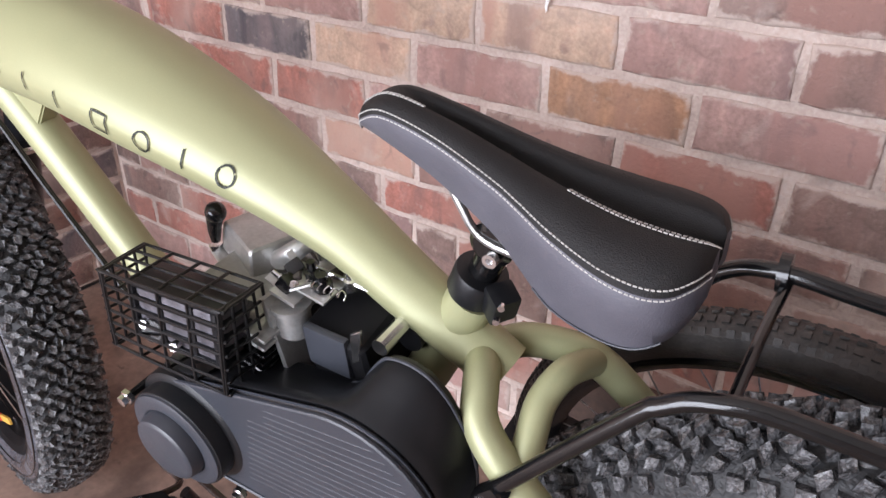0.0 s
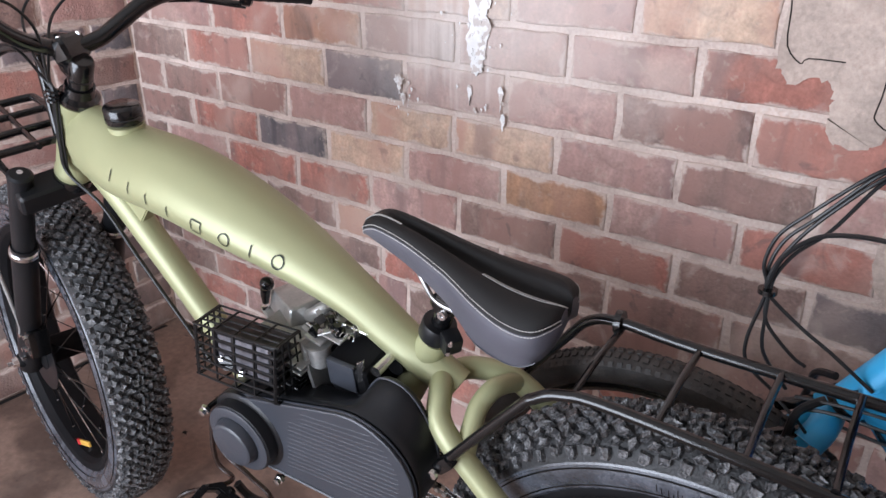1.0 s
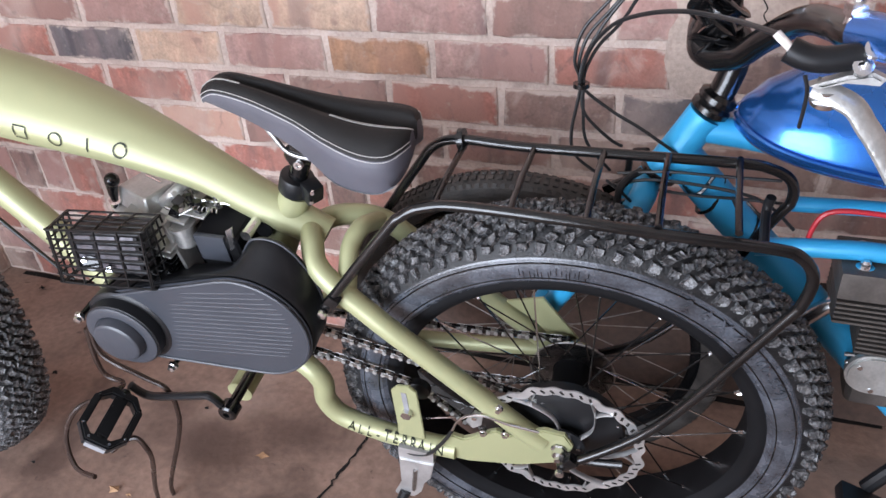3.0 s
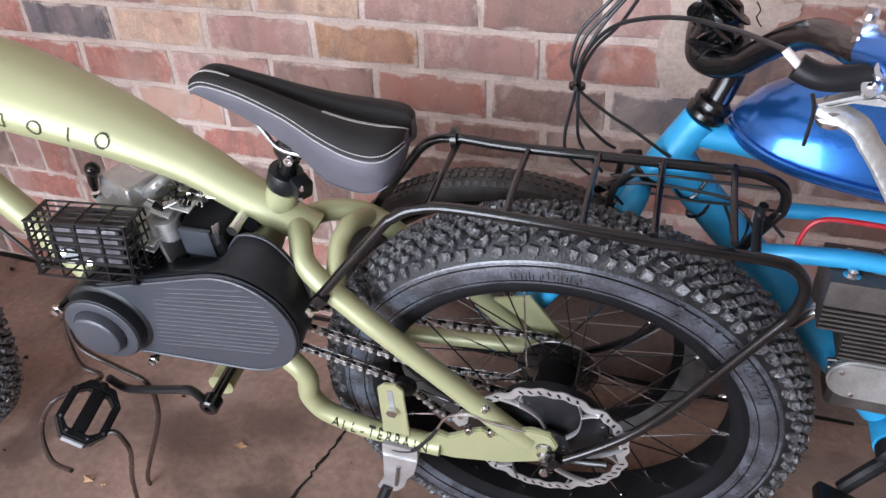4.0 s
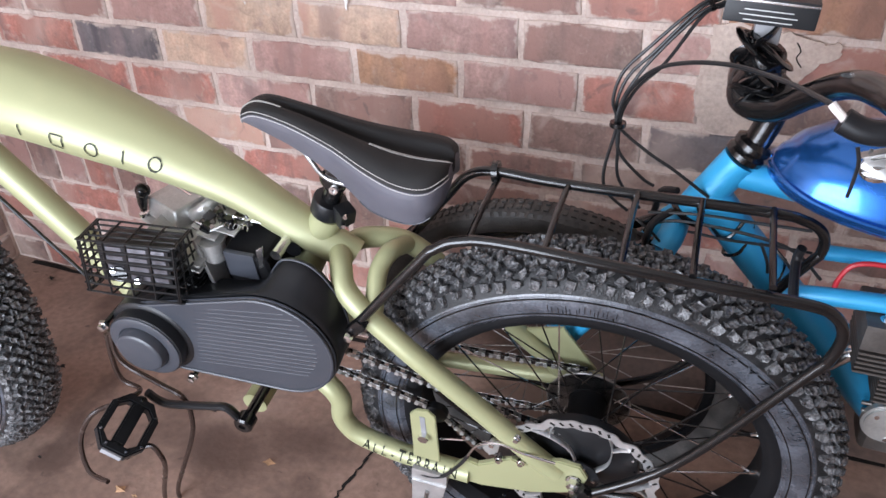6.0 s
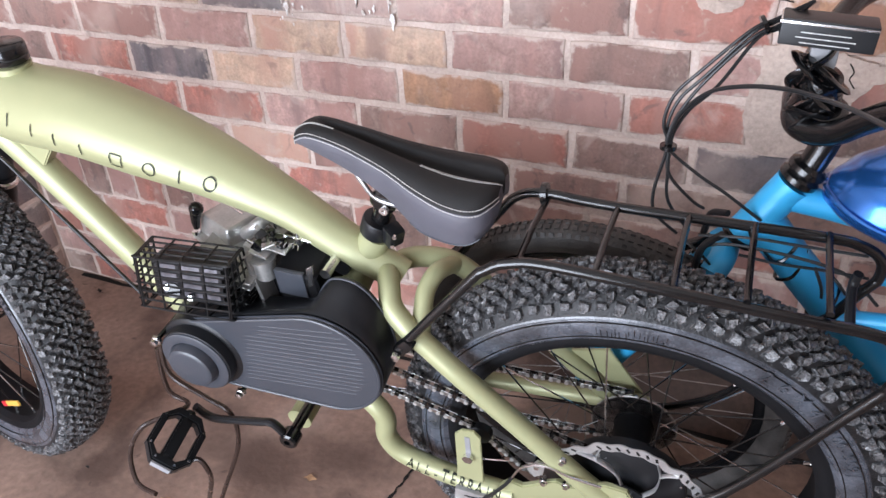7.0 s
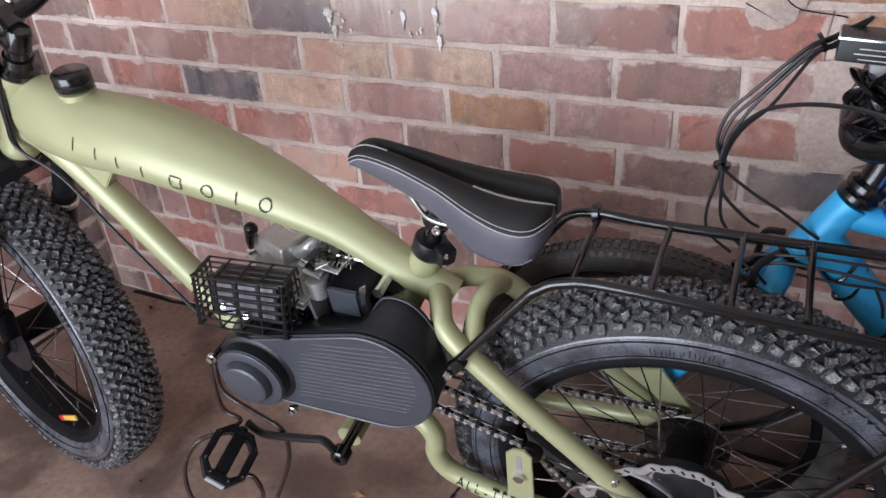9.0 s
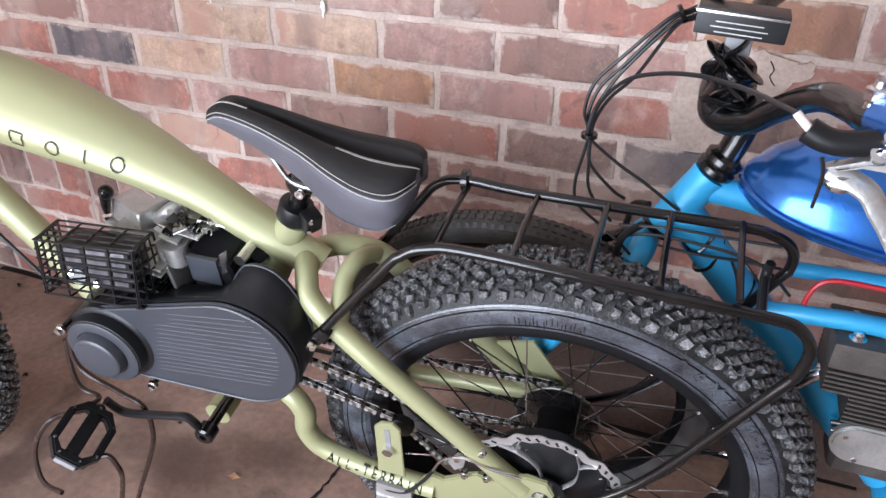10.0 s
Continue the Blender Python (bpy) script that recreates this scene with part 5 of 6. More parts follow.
# filler cap, head
part("filler_neck", lathe([(0.027, -0.02), (0.027, 0.008), (0.024, 0.009)], Matrix.Translation(B(-0.909, 0, 0.925)) @ pose(0, 0, 0, 0, 4, 0), 28), M_OLIVE, bike)
capm = Matrix.Translation(B(-0.909, 0, 0.936)) @ pose(0, 0, 0, 0, 4, 0) @ Matrix.Scale(0.86, 4)
part("filler_cap", lathe([(0.026, 0), (0.0315, 0.002), (0.0325, 0.004), (0.0325, 0.011), (0.031, 0.013), (0.0325, 0.015), (0.0325, 0.027), (0.0305, 0.031), (0.027, 0.033), (0, 0.033)], capm, 40, caps=False), M_BLACK, bike, "round black fuel filler cap")
sa = along(HB, HT)
part("headset", lathe([(0.028, 0), (0.0305, 0.002), (0.0305, 0.01), (0.024, 0.016), (0.022, 0.03), (0.02, 0.03)], sa @ Matrix.Translation((0, 0, hl)), 28), M_BLACK, bike)
part("headset", lathe([(0.024, -0.02), (0.03, -0.018), (0.0325, -0.01), (0.0325, 0)], sa, 28), M_BLACK, bike)
stem = part("stem", lathe([(0.016, 0.028), (0.0185, 0.03), (0.0185, 0.044), (0.0165, 0.046), (0.0185, 0.048), (0.0185, 0.075), (0.016, 0.079), (0, 0.079)], sa @ Matrix.Translation((0, 0, hl)), 24, caps=False), M_BLACK, bike, "black handlebar stem")
top = sa @ Vector((0, 0, hl + 0.06))
part("stem_arm", tube([top, top + Vector((-0.018, 0, 0.006)), B(-0.996, 0, 1.038)], 0.02, 14, 3), M_BLACK, stem)
part("bar_clamp", box(0.037, 0.05, 0.039, Matrix.Translation(B(-0.994, 0, 1.039)) @ pose(0, 0, 0, 0, -20, 11), 0.014, 3), M_BLACK, stem)
for s in (-1, 1):
    part("clamp_bolt", rod(B(-0.985, 0.016 * s, 1.056), B(-0.987, 0.016 * s, 1.061), 0.003, 6), M_CHROME, stem)
RBAR = [B(-0.994, 0, 1.039), B(-0.977, -0.04, 1.044), B(-0.963, -0.075, 1.062), B(-0.951, -0.12, 1.083), B(-0.937, -0.165, 1.090), B(-0.917, -0.215, 1.086), B(-0.887, -0.265, 1.075), B(-0.834, -0.34, 1.057)]
LBAR = [B(-1.003, 0.000, 1.041), B(-1.007, 0.035, 1.051), B(-1.003, 0.075, 1.076), B(-0.990, 0.120, 1.118), B(-0.975, 0.165, 1.144), B(-0.955, 0.210, 1.157), B(-0.936, 0.260, 1.164), B(-0.909, 0.330, 1.175)]
bars = part("handlebar", tube(RBAR[::-1] + LBAR[1:], 0.0125, 16, 6), M_BLACK, bike, "black riser handlebar")
for bar, s in ((RBAR, -1), (LBAR, 1)):
    d = (bar[-1] - bar[-2]).normalized()
    g = along(bar[-2] + d * 0.012, bar[-1])
    prof = [(0.0125, 0)] + [(0.0165 + (0.0008 if k % 2 else 0), 0.004 + 0.008 * k) for k in range(12)] + [(0.0175, 0.1), (0.012, 0.103), (0, 0.103)]
    part("grip", lathe(prof, g, 20, caps=False), M_SATIN, bars, "black rubber grip")
    part("grip_collar", lathe([(0.0125, -0.02), (0.024, -0.018), (0.0265, -0.012), (0.0265, -0.004), (0.023, 0.0), (0.0165, 0.001)], g, 24), M_BLACK, bars)
    h = along(bar[-3], bar[-2])
    part("switch_box", box(0.034, 0.03, 0.04, h @ Matrix.Translation((0, 0, 0.02)), 0.006), M_SATIN, bars)
    part("lever_clamp", lathe([(0.0125, 0), (0.0185, 0), (0.0185, 0.016), (0.0125, 0.016)], along(bar[-4], bar[-3]) @ Matrix.Translation((0, 0, 0.02)), 18), M_BLACK, bars)
    lv = [bar[-4] + Vector((-0.02, 0, -0.012)), bar[-3] + Vector((-0.032, 0, -0.018)), bar[-2] + Vector((-0.036, 0, -0.024)), bar[-2] + Vector((-0.03, 0, -0.026)) + d * 0.02]
    part("brake_lever", tube(lv, 0.006, 8, 5, squash=(1.3, 0.7)), M_BLACK, bars, "black brake lever")
part("switch_red", box(0.026, 0.022, 0.026, along(LBAR[-3], LBAR[-2]) @ Matrix.Translation((0.016, -0.004, 0.02)), 0.004), M_RED, bars, "red rocker switch")
part("bar_end_guard", lathe([(0, 0), (0.03, 0.004), (0.047, 0.016), (0.05, 0.03), (0.046, 0.036), (0, 0.04)], Matrix.Translation(B(-0.934, 0.285, 1.159)) @ pose(0, 0, 0, 70, 0, -60), 28, caps=False), M_COVER, bars, "dark grey domed bar-end guard")
part("lever_perch", box(0.03, 0.022, 0.026, Matrix.Translation(B(-0.939, -0.2, 1.106)), 0.004), M_GREY, bars, "pale grey switch block")
part("thumb_lever", tube([B(-0.938, -0.200, 1.117), B(-0.932, -0.200, 1.127), B(-0.914, -0.200, 1.134)], 0.0085, 10, 3), M_SATIN, bars, "black thumb knob")
part("cable_ferrule", rod(B(-1.004, -0.190, 1.103), B(-0.956, -0.190, 1.107), 0.006, 10), M_GREY, bars)
TAIL = [B(-1.015, 0.035, 0.984), B(-1.031, 0.036, 0.936), B(-1.047, 0.036, 0.885), B(-1.055, 0.034, 0.838), B(-0.99, 0.032, 0.79), B(-0.93, 0.03, 0.69), B(-0.82, 0.03, 0.53)]
CABLES = [
    [B(-0.978, -0.190, 1.104), B(-1.040, -0.170, 1.109), B(-1.100, -0.140, 1.124), B(-1.147, -0.100, 1.115), B(-1.165, -0.060, 1.087), B(-1.150, -0.030, 1.063), B(-1.100, 0.000, 1.027), B(-1.029, 0.030, 1.000)],
    [B(-0.970, -0.130, 1.091), B(-1.024, -0.110, 1.103), B(-1.061, -0.080, 1.102), B(-1.077, -0.050, 1.081), B(-1.063, -0.020, 1.061), B(-1.039, 0.010, 1.025), B(-1.022, 0.030, 0.998)],
    [B(-0.990, 0.150, 1.136), B(-0.979, 0.120, 1.137), B(-0.979, 0.080, 1.125), B(-0.988, 0.050, 1.092), B(-0.996, 0.040, 1.059), B(-1.017, 0.035, 0.998)],
    [B(-0.980, 0.170, 1.129), B(-0.994, 0.140, 1.111), B(-1.006, 0.100, 1.089), B(-1.020, 0.060, 1.047), B(-1.024, 0.040, 1.008), B(-1.016, 0.035, 0.988)],
]
for k, pts in enumerate(CABLES):
    o = Vector((0.003 * (k % 2), 0.004 * (k // 2), -0.003 * k))
    part("cable", tube(pts + [q + o for q in TAIL], 0.0023, 7, 6), M_CABLE, bars, "thin black control cable")
for k in range(3):
    part("cable_band", lathe([(0.006, 0), (0.011, 0), (0.011, 0.003), (0.006, 0.003)], Matrix.Translation(B(-1.018, 0.035, 0.965 + 0.007 * k)), 12), M_BLACK, bars)

# fork, front rack
FC = B(-1.112, 0, 0.797)
crown = part("fork_crown", box(0.052, 0.19, 0.042, Matrix.Translation(FC) @ pose(0, 0, 0, 0, 24, -12.5), 0.012, 3), M_SATIN, bike, "black suspension fork")
part("steerer_boot", lathe([(0.02, -0.03), (0.027, -0.026), (0.029, 0.0)], along(HB, HT), 20), M_SATIN, crown)
for s in (1, -1):
    lo, hi = FRONT @ Vector((0.0, 0.084 * s, 0)), FC + fy * (0.08 * s) + Vector((0, 0, 0.012))
    part("fork_leg", tube([lo + (hi - lo) * -0.03, lo, lo + (hi - lo) * 0.65, lo + (hi - lo) * 0.66], 0.0225, 18, 3), M_SATIN, crown, "black lower fork leg")
    part("fork_stanchion", rod(lo + (hi - lo) * 0.65, hi + (hi - lo).normalized() * 0.018, 0.0195, 18), M_SATIN, crown)
    part("leg_cap", lathe([(0.02, 0), (0.0205, 0.004), (0.016, 0.008), (0, 0.009)], along(hi + (hi - lo).normalized() * 0.017, hi + (hi - lo)), 18, caps=False), M_SATIN, crown)
    part("cap_screw", lathe([(0, 0), (0.005, 0), (0.005, 0.003), (0, 0.003)], along(hi + (hi - lo).normalized() * 0.0255, hi + (hi - lo)), 10, caps=False), M_CHROME, crown)
    part("fork_seal", lathe([(0.021, 0), (0.0255, 0), (0.0255, 0.008), (0.023, 0.011), (0.021, 0.012)], along(lo + (hi - lo) * 0.66, hi), 20), M_CHROME, crown, "bright seal ring")
    part("axle_nut", lathe([(0, 0), (0.012, 0), (0.01, 0.012), (0.005, 0.013), (0.005, 0.022), (0, 0.022)], Matrix.Translation(lo + fy * (0.024 * s)) @ fy.to_track_quat("Z", "Y").to_matrix().to_4x4() @ (Matrix() if s > 0 else pose(0, 0, 0, 180, 0, 0)), 8, caps=False), M_CHROME, crown)
part("front_disc", lathe([(0.06, 0), (0.082, 0), (0.082, 0.002), (0.06, 0.002)], FRONT @ Matrix.Translation((0, -0.062, 0)) @ pose(0, 0, 0, 90, 0, 0), 48), M_SATIN, front, "dark front brake disc")
part("front_caliper", box(0.05, 0.04, 0.06, FRONT @ Matrix.Translation((0.06, -0.082, 0.07)), 0.008), M_BLACK, crown)
for dx, dz in ((0.045, 0.05), (0.07, 0.06), (0.05, 0.085), (0.075, 0.09), (0.03, 0.02)):
    part("caliper_bolt", rod(FRONT @ Vector((dx, -0.100, dz)), FRONT @ Vector((dx, -0.108, dz)), 0.005, 6), M_CHROME, crown)
part("brake_cable", tube([FRONT @ Vector((0.05, -0.105, 0.09))] + [B(-1.296, 0.100, 0.496), B(-1.289, 0.100, 0.602), B(-1.282, 0.100, 0.699), B(-1.249, 0.100, 0.807), B(-1.231, 0.098, 0.865), B(-1.231, 0.095, 0.887)], 0.0036, 8, 6), M_ALU, crown, "grey brake cable")
part("spoke_tag", box(0.075, 0.004, 0.012, FRONT @ Matrix.Translation((0.1, -0.045, -0.19)) @ pose(0, 0, 0, 0, -26, 0), 0.001), M_YELLOW, front, "yellow and red card tag on the spokes")
part("spoke_tag_end", box(0.02, 0.005, 0.0125, FRONT @ Matrix.Translation((0.068, -0.0455, -0.2056)) @ pose(0, 0, 0, 0, -26, 0), 0.001), M_RED, front)
NF, NB, ACROSS = B(-1.394, 0.012, 0.88), B(-1.10, 0.112, 0.885), Vector((0.038, 0.124, 0.0))
fr = part("front_rack", tube([NB, NB + (NF - NB) * 0.5, NB + (NF - NB) * 0.93, NF + ACROSS * 0.1, NF + ACROSS * 0.5, NF + ACROSS * 0.9, NF + ACROSS + (NB - NF) * 0.07, NF + ACROSS + (NB - NF) * 0.5, NB + ACROSS], 0.0075, 12, 6), M_BLACK, bike, "black tubular front rack over the tyre")
for f in (0.05, 0.36, 0.68):
    a = NB + (NF - NB) * f
    part("rack_cross", rod(a, a + ACROSS, 0.0065, 10), M_BLACK, fr)
part("rack_rail", rod(NB + ACROSS * 0.5, NF + ACROSS * 0.5, 0.005, 10), M_BLACK, fr)
HOOP = [B(-1.015, 0.020, 1.050), B(-1.035, 0.030, 1.045), B(-1.094, 0.040, 1.041), B(-1.136, 0.050, 1.021), B(-1.148, 0.060, 0.999), B(-1.142, 0.080, 0.936), B(-1.135, 0.100, 0.873)]
part("rack_hoop", tube(HOOP, 0.0085, 12, 6), M_BLACK, fr)
part("rack_hoop", tube([q + ACROSS * (0.35 + 0.45 * k / 6) for k, q in enumerate(HOOP)], 0.0085, 12, 6), M_BLACK, fr)
for a in (NF * 0.9 + NB * 0.1, NB * 0.9 + NF * 0.1):
    part("rack_bolt", lathe([(0, 0), (0.006, 0), (0.006, 0.006), (0, 0.007)], Matrix.Translation(a + Vector((0, -0.008, -0.004))) @ pose(0, 0, 0, 90, 0, 0), 6, caps=False), M_CHROME, fr)
part("rack_foot", tube([NB + (NF - NB) * 0.3, NB + (NF - NB) * 0.25 + Vector((0, 0.02, -0.06)), FC + fy * -0.06], 0.006, 8, 4), M_BLACK, fr)

# ---- the cyan motor bicycle against the wall ----
blue = thing("motor_bicycle", pose(0.012, -0.34, 0), "cyan motor bicycle with a metallic blue tank leaning by the wall", "motor bicycle")


def thin_wheel(name, c, r, parent, label, lean=0):
    turn = Matrix.Translation(c) @ pose(0, 0, 0, 90 + lean, 0, 0)
    rr = r - 0.052
    rim = part(name, lathe([(rr + 0.004, -0.013), (rr - 0.004, -0.014), (rr - 0.014, -0.009), (rr - 0.014, 0.009), (rr - 0.004, 0.014), (rr + 0.004, 0.013), (rr + 0.004, -0.013)], turn, 64, caps=False), M_BLACK, parent, label)
    half = [(rr, 0.011), (rr + 0.014, 0.022), (rr + 0.028, 0.026), (rr + 0.04, 0.0225), (r - 0.006, 0.013), (r - 0.004, 0)]
    part("tyre", lathe(half + [(a, -b) for a, b in half[-2::-1]], turn, 80, caps=False), M_DUSTY, rim, "narrow dusty black mountain tyre")
    bm = bmesh.new()
    for ax, rad, tilt in ((-0.019, r - 0.011, 48), (-0.007, r - 0.004, 12), (0.007, r - 0.004, -12), (0.019, r - 0.011, -48)):
        for k in range(150):
            q = turn @ pose(0, 0, 0, 0, 0, 360 * (k + (0.5 if abs(ax) < 0.01 else 0)) / 150) @ Matrix.Translation((rad, 0, ax)) @ pose(0, 0, 0, 0, tilt, 0)
            box(0.0036, 0.0075, 0.008, q, 0, bm=bm)
    tagged(part("tread", bm, M_DUSTY, rim, smooth=20), kind="stuff")
    part("hub", lathe([(0.008, -0.06), (0.012, -0.05), (0.022, -0.032), (0.022, -0.028), (0.014, -0.02), (0.014, 0.02), (0.022, 0.028), (0.022, 0.032), (0.008, 0.06)], turn, 20), M_BLACK, rim)
    for k in range(28):
        s = -1 if k % 2 else 1
        a, h = 2 * math.pi * k / 28, 2 * math.pi * k / 28 + (0.9 if (k // 2) % 2 else -0.9)
        part("spoke", rod(turn @ Vector((0.02 * math.cos(h), 0.02 * math.sin(h), s * 0.03)), turn @ Vector(((rr - 0.012) * math.cos(a), (rr - 0.012) * math.sin(a), 0)), 0.001, 5), M_CHAIN, rim)
    return rim


thin_wheel("front_wheel", Vector((0.726, 0.06, 0.336)), 0.34, blue, "black spoked front wheel", 9)
fork = part("fork", tube([(0.9765, 0, 0.789), (0.925, 0, 0.70)], 0.024, 20, 1), M_CYAN, blue, "cyan painted head tube and fork")
part("lower_cup", lathe([(0.0245, 0), (0.027, 0.002), (0.027, 0.008), (0.0245, 0.010)], along((0.923, 0, 0.6965), (0.9765, 0, 0.789)), 24), M_BLACK, fork)
part("fork_crown", tube([(0.9, -0.046, 0.66), (0.909, -0.03, 0.676), (0.911, 0.0, 0.68), (0.909, 0.03, 0.676), (0.9, 0.046, 0.66)], 0.018, 16, 5), M_CYAN, fork)
for s in (-1, 1):
    part("fork_leg", tube([(0.905, 0.034 * s, 0.668), (0.852, 0.018 + 0.042 * s, 0.575), (0.724, 0.06 + 0.042 * s, 0.35)], 0.0165, 14, 3), M_CYAN, fork, "cyan fork leg")
    part("brake_arm", tube([(0.905, 0.03 * s, 0.715), (0.882, 0.05 * s, 0.70), (0.876, 0.06 * s, 0.66), (0.862, 0.058 * s, 0.61)], 0.0052, 8, 4), M_SATIN, fork)
    part("brake_bolt", rod((0.87, 0.06 * s - 0.008, 0.635), (0.87, 0.06 * s - 0.018, 0.635), 0.006, 6), M_CHROME, fork)
    part("brake_pad", box(0.05, 0.01, 0.014, Matrix.Translation((0.868, 0.038 * s, 0.655)) @ pose(0, 0, 0, 0, -30, 0), 0.003), M_BLACK, fork)
part("headset", lathe([(0.023, 0), (0.026, 0.003), (0.026, 0.01), (0.022, 0.014), (0.025, 0.018), (0.025, 0.025), (0.018, 0.03)], along((0.978, 0, 0.792), (1.035, 0, 0.90)), 24), M_BLACK, fork)
frame_b = part("down_tube", tube([(0.945, 0, 0.735), (1.0, 0, 0.672), (1.115, 0, 0.55), (1.295, 0, 0.36)], 0.027, 18, 4), M_CYAN, blue, "cyan frame tubes")
part("top_tube", tube([(0.965, 0, 0.770), (1.08, 0, 0.756), (1.4, 0, 0.70)], 0.0185, 16, 3), M_CYAN, frame_b)
part("middle_tube", tube([(1.06, -0.03, 0.617), (1.14, -0.04, 0.632), (1.24, -0.045, 0.636), (1.5, -0.05, 0.61)], 0.0125, 14, 5), M_CYAN, frame_b)
part("cross_tube", tube([(1.1, 0.02, 0.66), (1.25, 0.02, 0.665), (1.5, 0.02, 0.66)], 0.011, 12, 3), M_CYAN, frame_b)
part("lower_shell", lathe([(0.026, -0.05), (0.026, 0.05)], Matrix.Translation((1.315, 0, 0.335)) @ pose(0, 0, 0, 90, 0, 0), 20), M_CYAN, frame_b)
part("seat_tube", tube([(1.315, 0, 0.335), (1.45, 0, 0.8)], 0.018, 14, 1), M_CYAN, frame_b)
part("chain_stay", tube([(1.315, -0.04, 0.335), (1.75, -0.06, 0.34)], 0.012, 12, 1), M_CYAN, frame_b)
part("cable_tie", tube([(1.0, -0.028, 0.668), (1.01, 0.0, 0.70), (0.99, 0.028, 0.672), (0.98, 0, 0.645)], 0.0025, 6, 4, closed=True), M_BLACK, frame_b)
part("cable_tie", tube([(1.05, -0.029, 0.618), (1.06, 0.0, 0.65), (1.04, 0.028, 0.622), (1.03, 0, 0.595)], 0.0025, 6, 4, closed=True), M_BLACK, frame_b)
tank_rows = [(1.013, 0.797, 0.008, 0.006), (1.018, 0.796, 0.026, 0.024), (1.032, 0.791, 0.050, 0.047), (1.065, 0.782, 0.074, 0.072), (1.12, 0.772, 0.088, 0.088), (1.2, 0.762, 0.094, 0.092), (1.3, 0.751, 0.088, 0.08), (1.42, 0.741, 0.05, 0.045)]
tank_rows = dense(tank_rows)
shape = tube([(x, 0, z) for x, z, a, b in tank_rows], 0.05, 48, 1, up=(0, 0, 1), r_list=[(a, b) for x, z, a, b in tank_rows])
shape.verts.ensure_lookup_table()
# a domed upper shell on a shallow pan, joined at a rolled seam
rims = {s: [] for s in (0, 24)}
for ring in range(len(shape.verts) // 48):
    mid = (shape.verts[ring * 48].co.z + shape.verts[ring * 48 + 24].co.z) / 2
    for k in range(25, 48):
        q = shape.verts[ring * 48 + k].co
        q.z = mid + (q.z - mid) * 0.4
    for s in rims:
        q = shape.verts[ring * 48 + s].co
        rims[s].append(Vector((q.x, q.y * 1.02, q.z - 0.001)))
tank = part("fuel_tank", shape, M_TANK, blue, "glossy metallic blue teardrop fuel tank")
for s in rims:
    part("tank_seam", tube(rims[s], 0.0055, 8, 1, squash=(0.9, 0.6), up=(0, 0, 1)), M_TANK, tank)
part("tank_cap", lathe([(0.024, 0), (0.026, 0.004), (0.026, 0.014), (0.02, 0.017), (0, 0.018)], Matrix.Translation((1.2, 0, 0.85)), 24, caps=False), M_CHROME, tank)
st = part("stem", tube([(0.985, 0, 0.80), (1.002, 0, 0.852), (0.998, 0, 0.875), (0.978, 0, 0.885)], 0.017, 14, 4), M_BLACK, blue, "black stem wrapped in shiny black tape")
rw = random.Random(7)
part("bar_clamp", lathe([(0, -0.034), (0.02, -0.032), (0.024, -0.02), (0.021, 0.0), (0.025, 0.018), (0.02, 0.03), (0, 0.034)], Matrix.Translation((0.975, -0.012, 0.912)) @ pose(0, 0, 0, 20, 15, 0), 18, caps=False), M_BLACK, st)
for k in range(16):
    q = Matrix.Translation((0.976 + rw.uniform(-0.008, 0.010), -0.012 + rw.uniform(-0.006, 0.004), 0.882 + 0.0042 * k + rw.uniform(-0.003, 0.003))) @ pose(0, 0, 0, rw.uniform(-50, 50), rw.uniform(-45, 45), rw.uniform(0, 180))
    r = rw.uniform(0.019, 0.026)
    part("tape_wrap", tube([q @ Vector((r * math.cos(a), r * rw.uniform(0.75, 1.0) * math.sin(a), rw.uniform(-0.003, 0.003))) for a in [k2 * 0.785 for k2 in range(8)]], 0.009, 8, 3, closed=True, squash=(1.0, 0.4), up=q.to_3x3() @ Vector((0.1, 0, 1))), M_BLACK, st)
LB = [(0.957, 0.03, 0.90), (0.9568, 0, 0.8909), (0.961, -0.02, 0.8766), (0.9816, -0.04, 0.8738), (1.0053, -0.06, 0.8863), (1.0251, -0.09, 0.9132), (1.0472, -0.13, 0.942), (1.0627, -0.17, 0.9596), (1.0779, -0.21, 0.9664), (1.0891, -0.25, 0.9714), (1.12, -0.32, 0.985)]
bar = part("handlebar", tube([(1.1, 0.27, 1.0), (1.02, 0.2, 0.98), (0.985, 0.12, 0.95), (0.968, 0.06, 0.92)] + LB, 0.0145, 16, 6), M_BLACK, blue, "black curved handlebar")
part("bar_grip", tube([(1.094, -0.258, 0.9745), (1.104, -0.279, 0.978), (1.135, -0.34, 0.988)], 0.0185, 16, 2), M_TANK, bar, "blue anodised grip collar")
part("knob_stem", rod((1.083, -0.25, 0.975), (1.087, -0.25, 1.004), 0.0065, 12), M_CHROME, bar)
part("grip_knob", lathe([(0, 0), (0.010, 0.0), (0.0115, 0.004), (0.0115, 0.012), (0.006, 0.014), (0.006, 0.024), (0, 0.026)], Matrix.Translation((1.087, -0.25, 0.986)), 6, caps=False), M_CHROME, bar, "bright adjuster nut")
part("lever_boot", tube([(1.037, -0.286, 0.968), (1.052, -0.288, 0.962), (1.068, -0.288, 0.961), (1.092, -0.286, 0.965)], 0.0112, 12, 4), M_SATIN, bar, "black rubber lever boot")
part("boot_tail", tube([(1.052, -0.296, 0.95), (1.056, -0.30, 0.935), (1.055, -0.30, 0.905)], 0.0018, 6, 4), M_CABLE, bar)
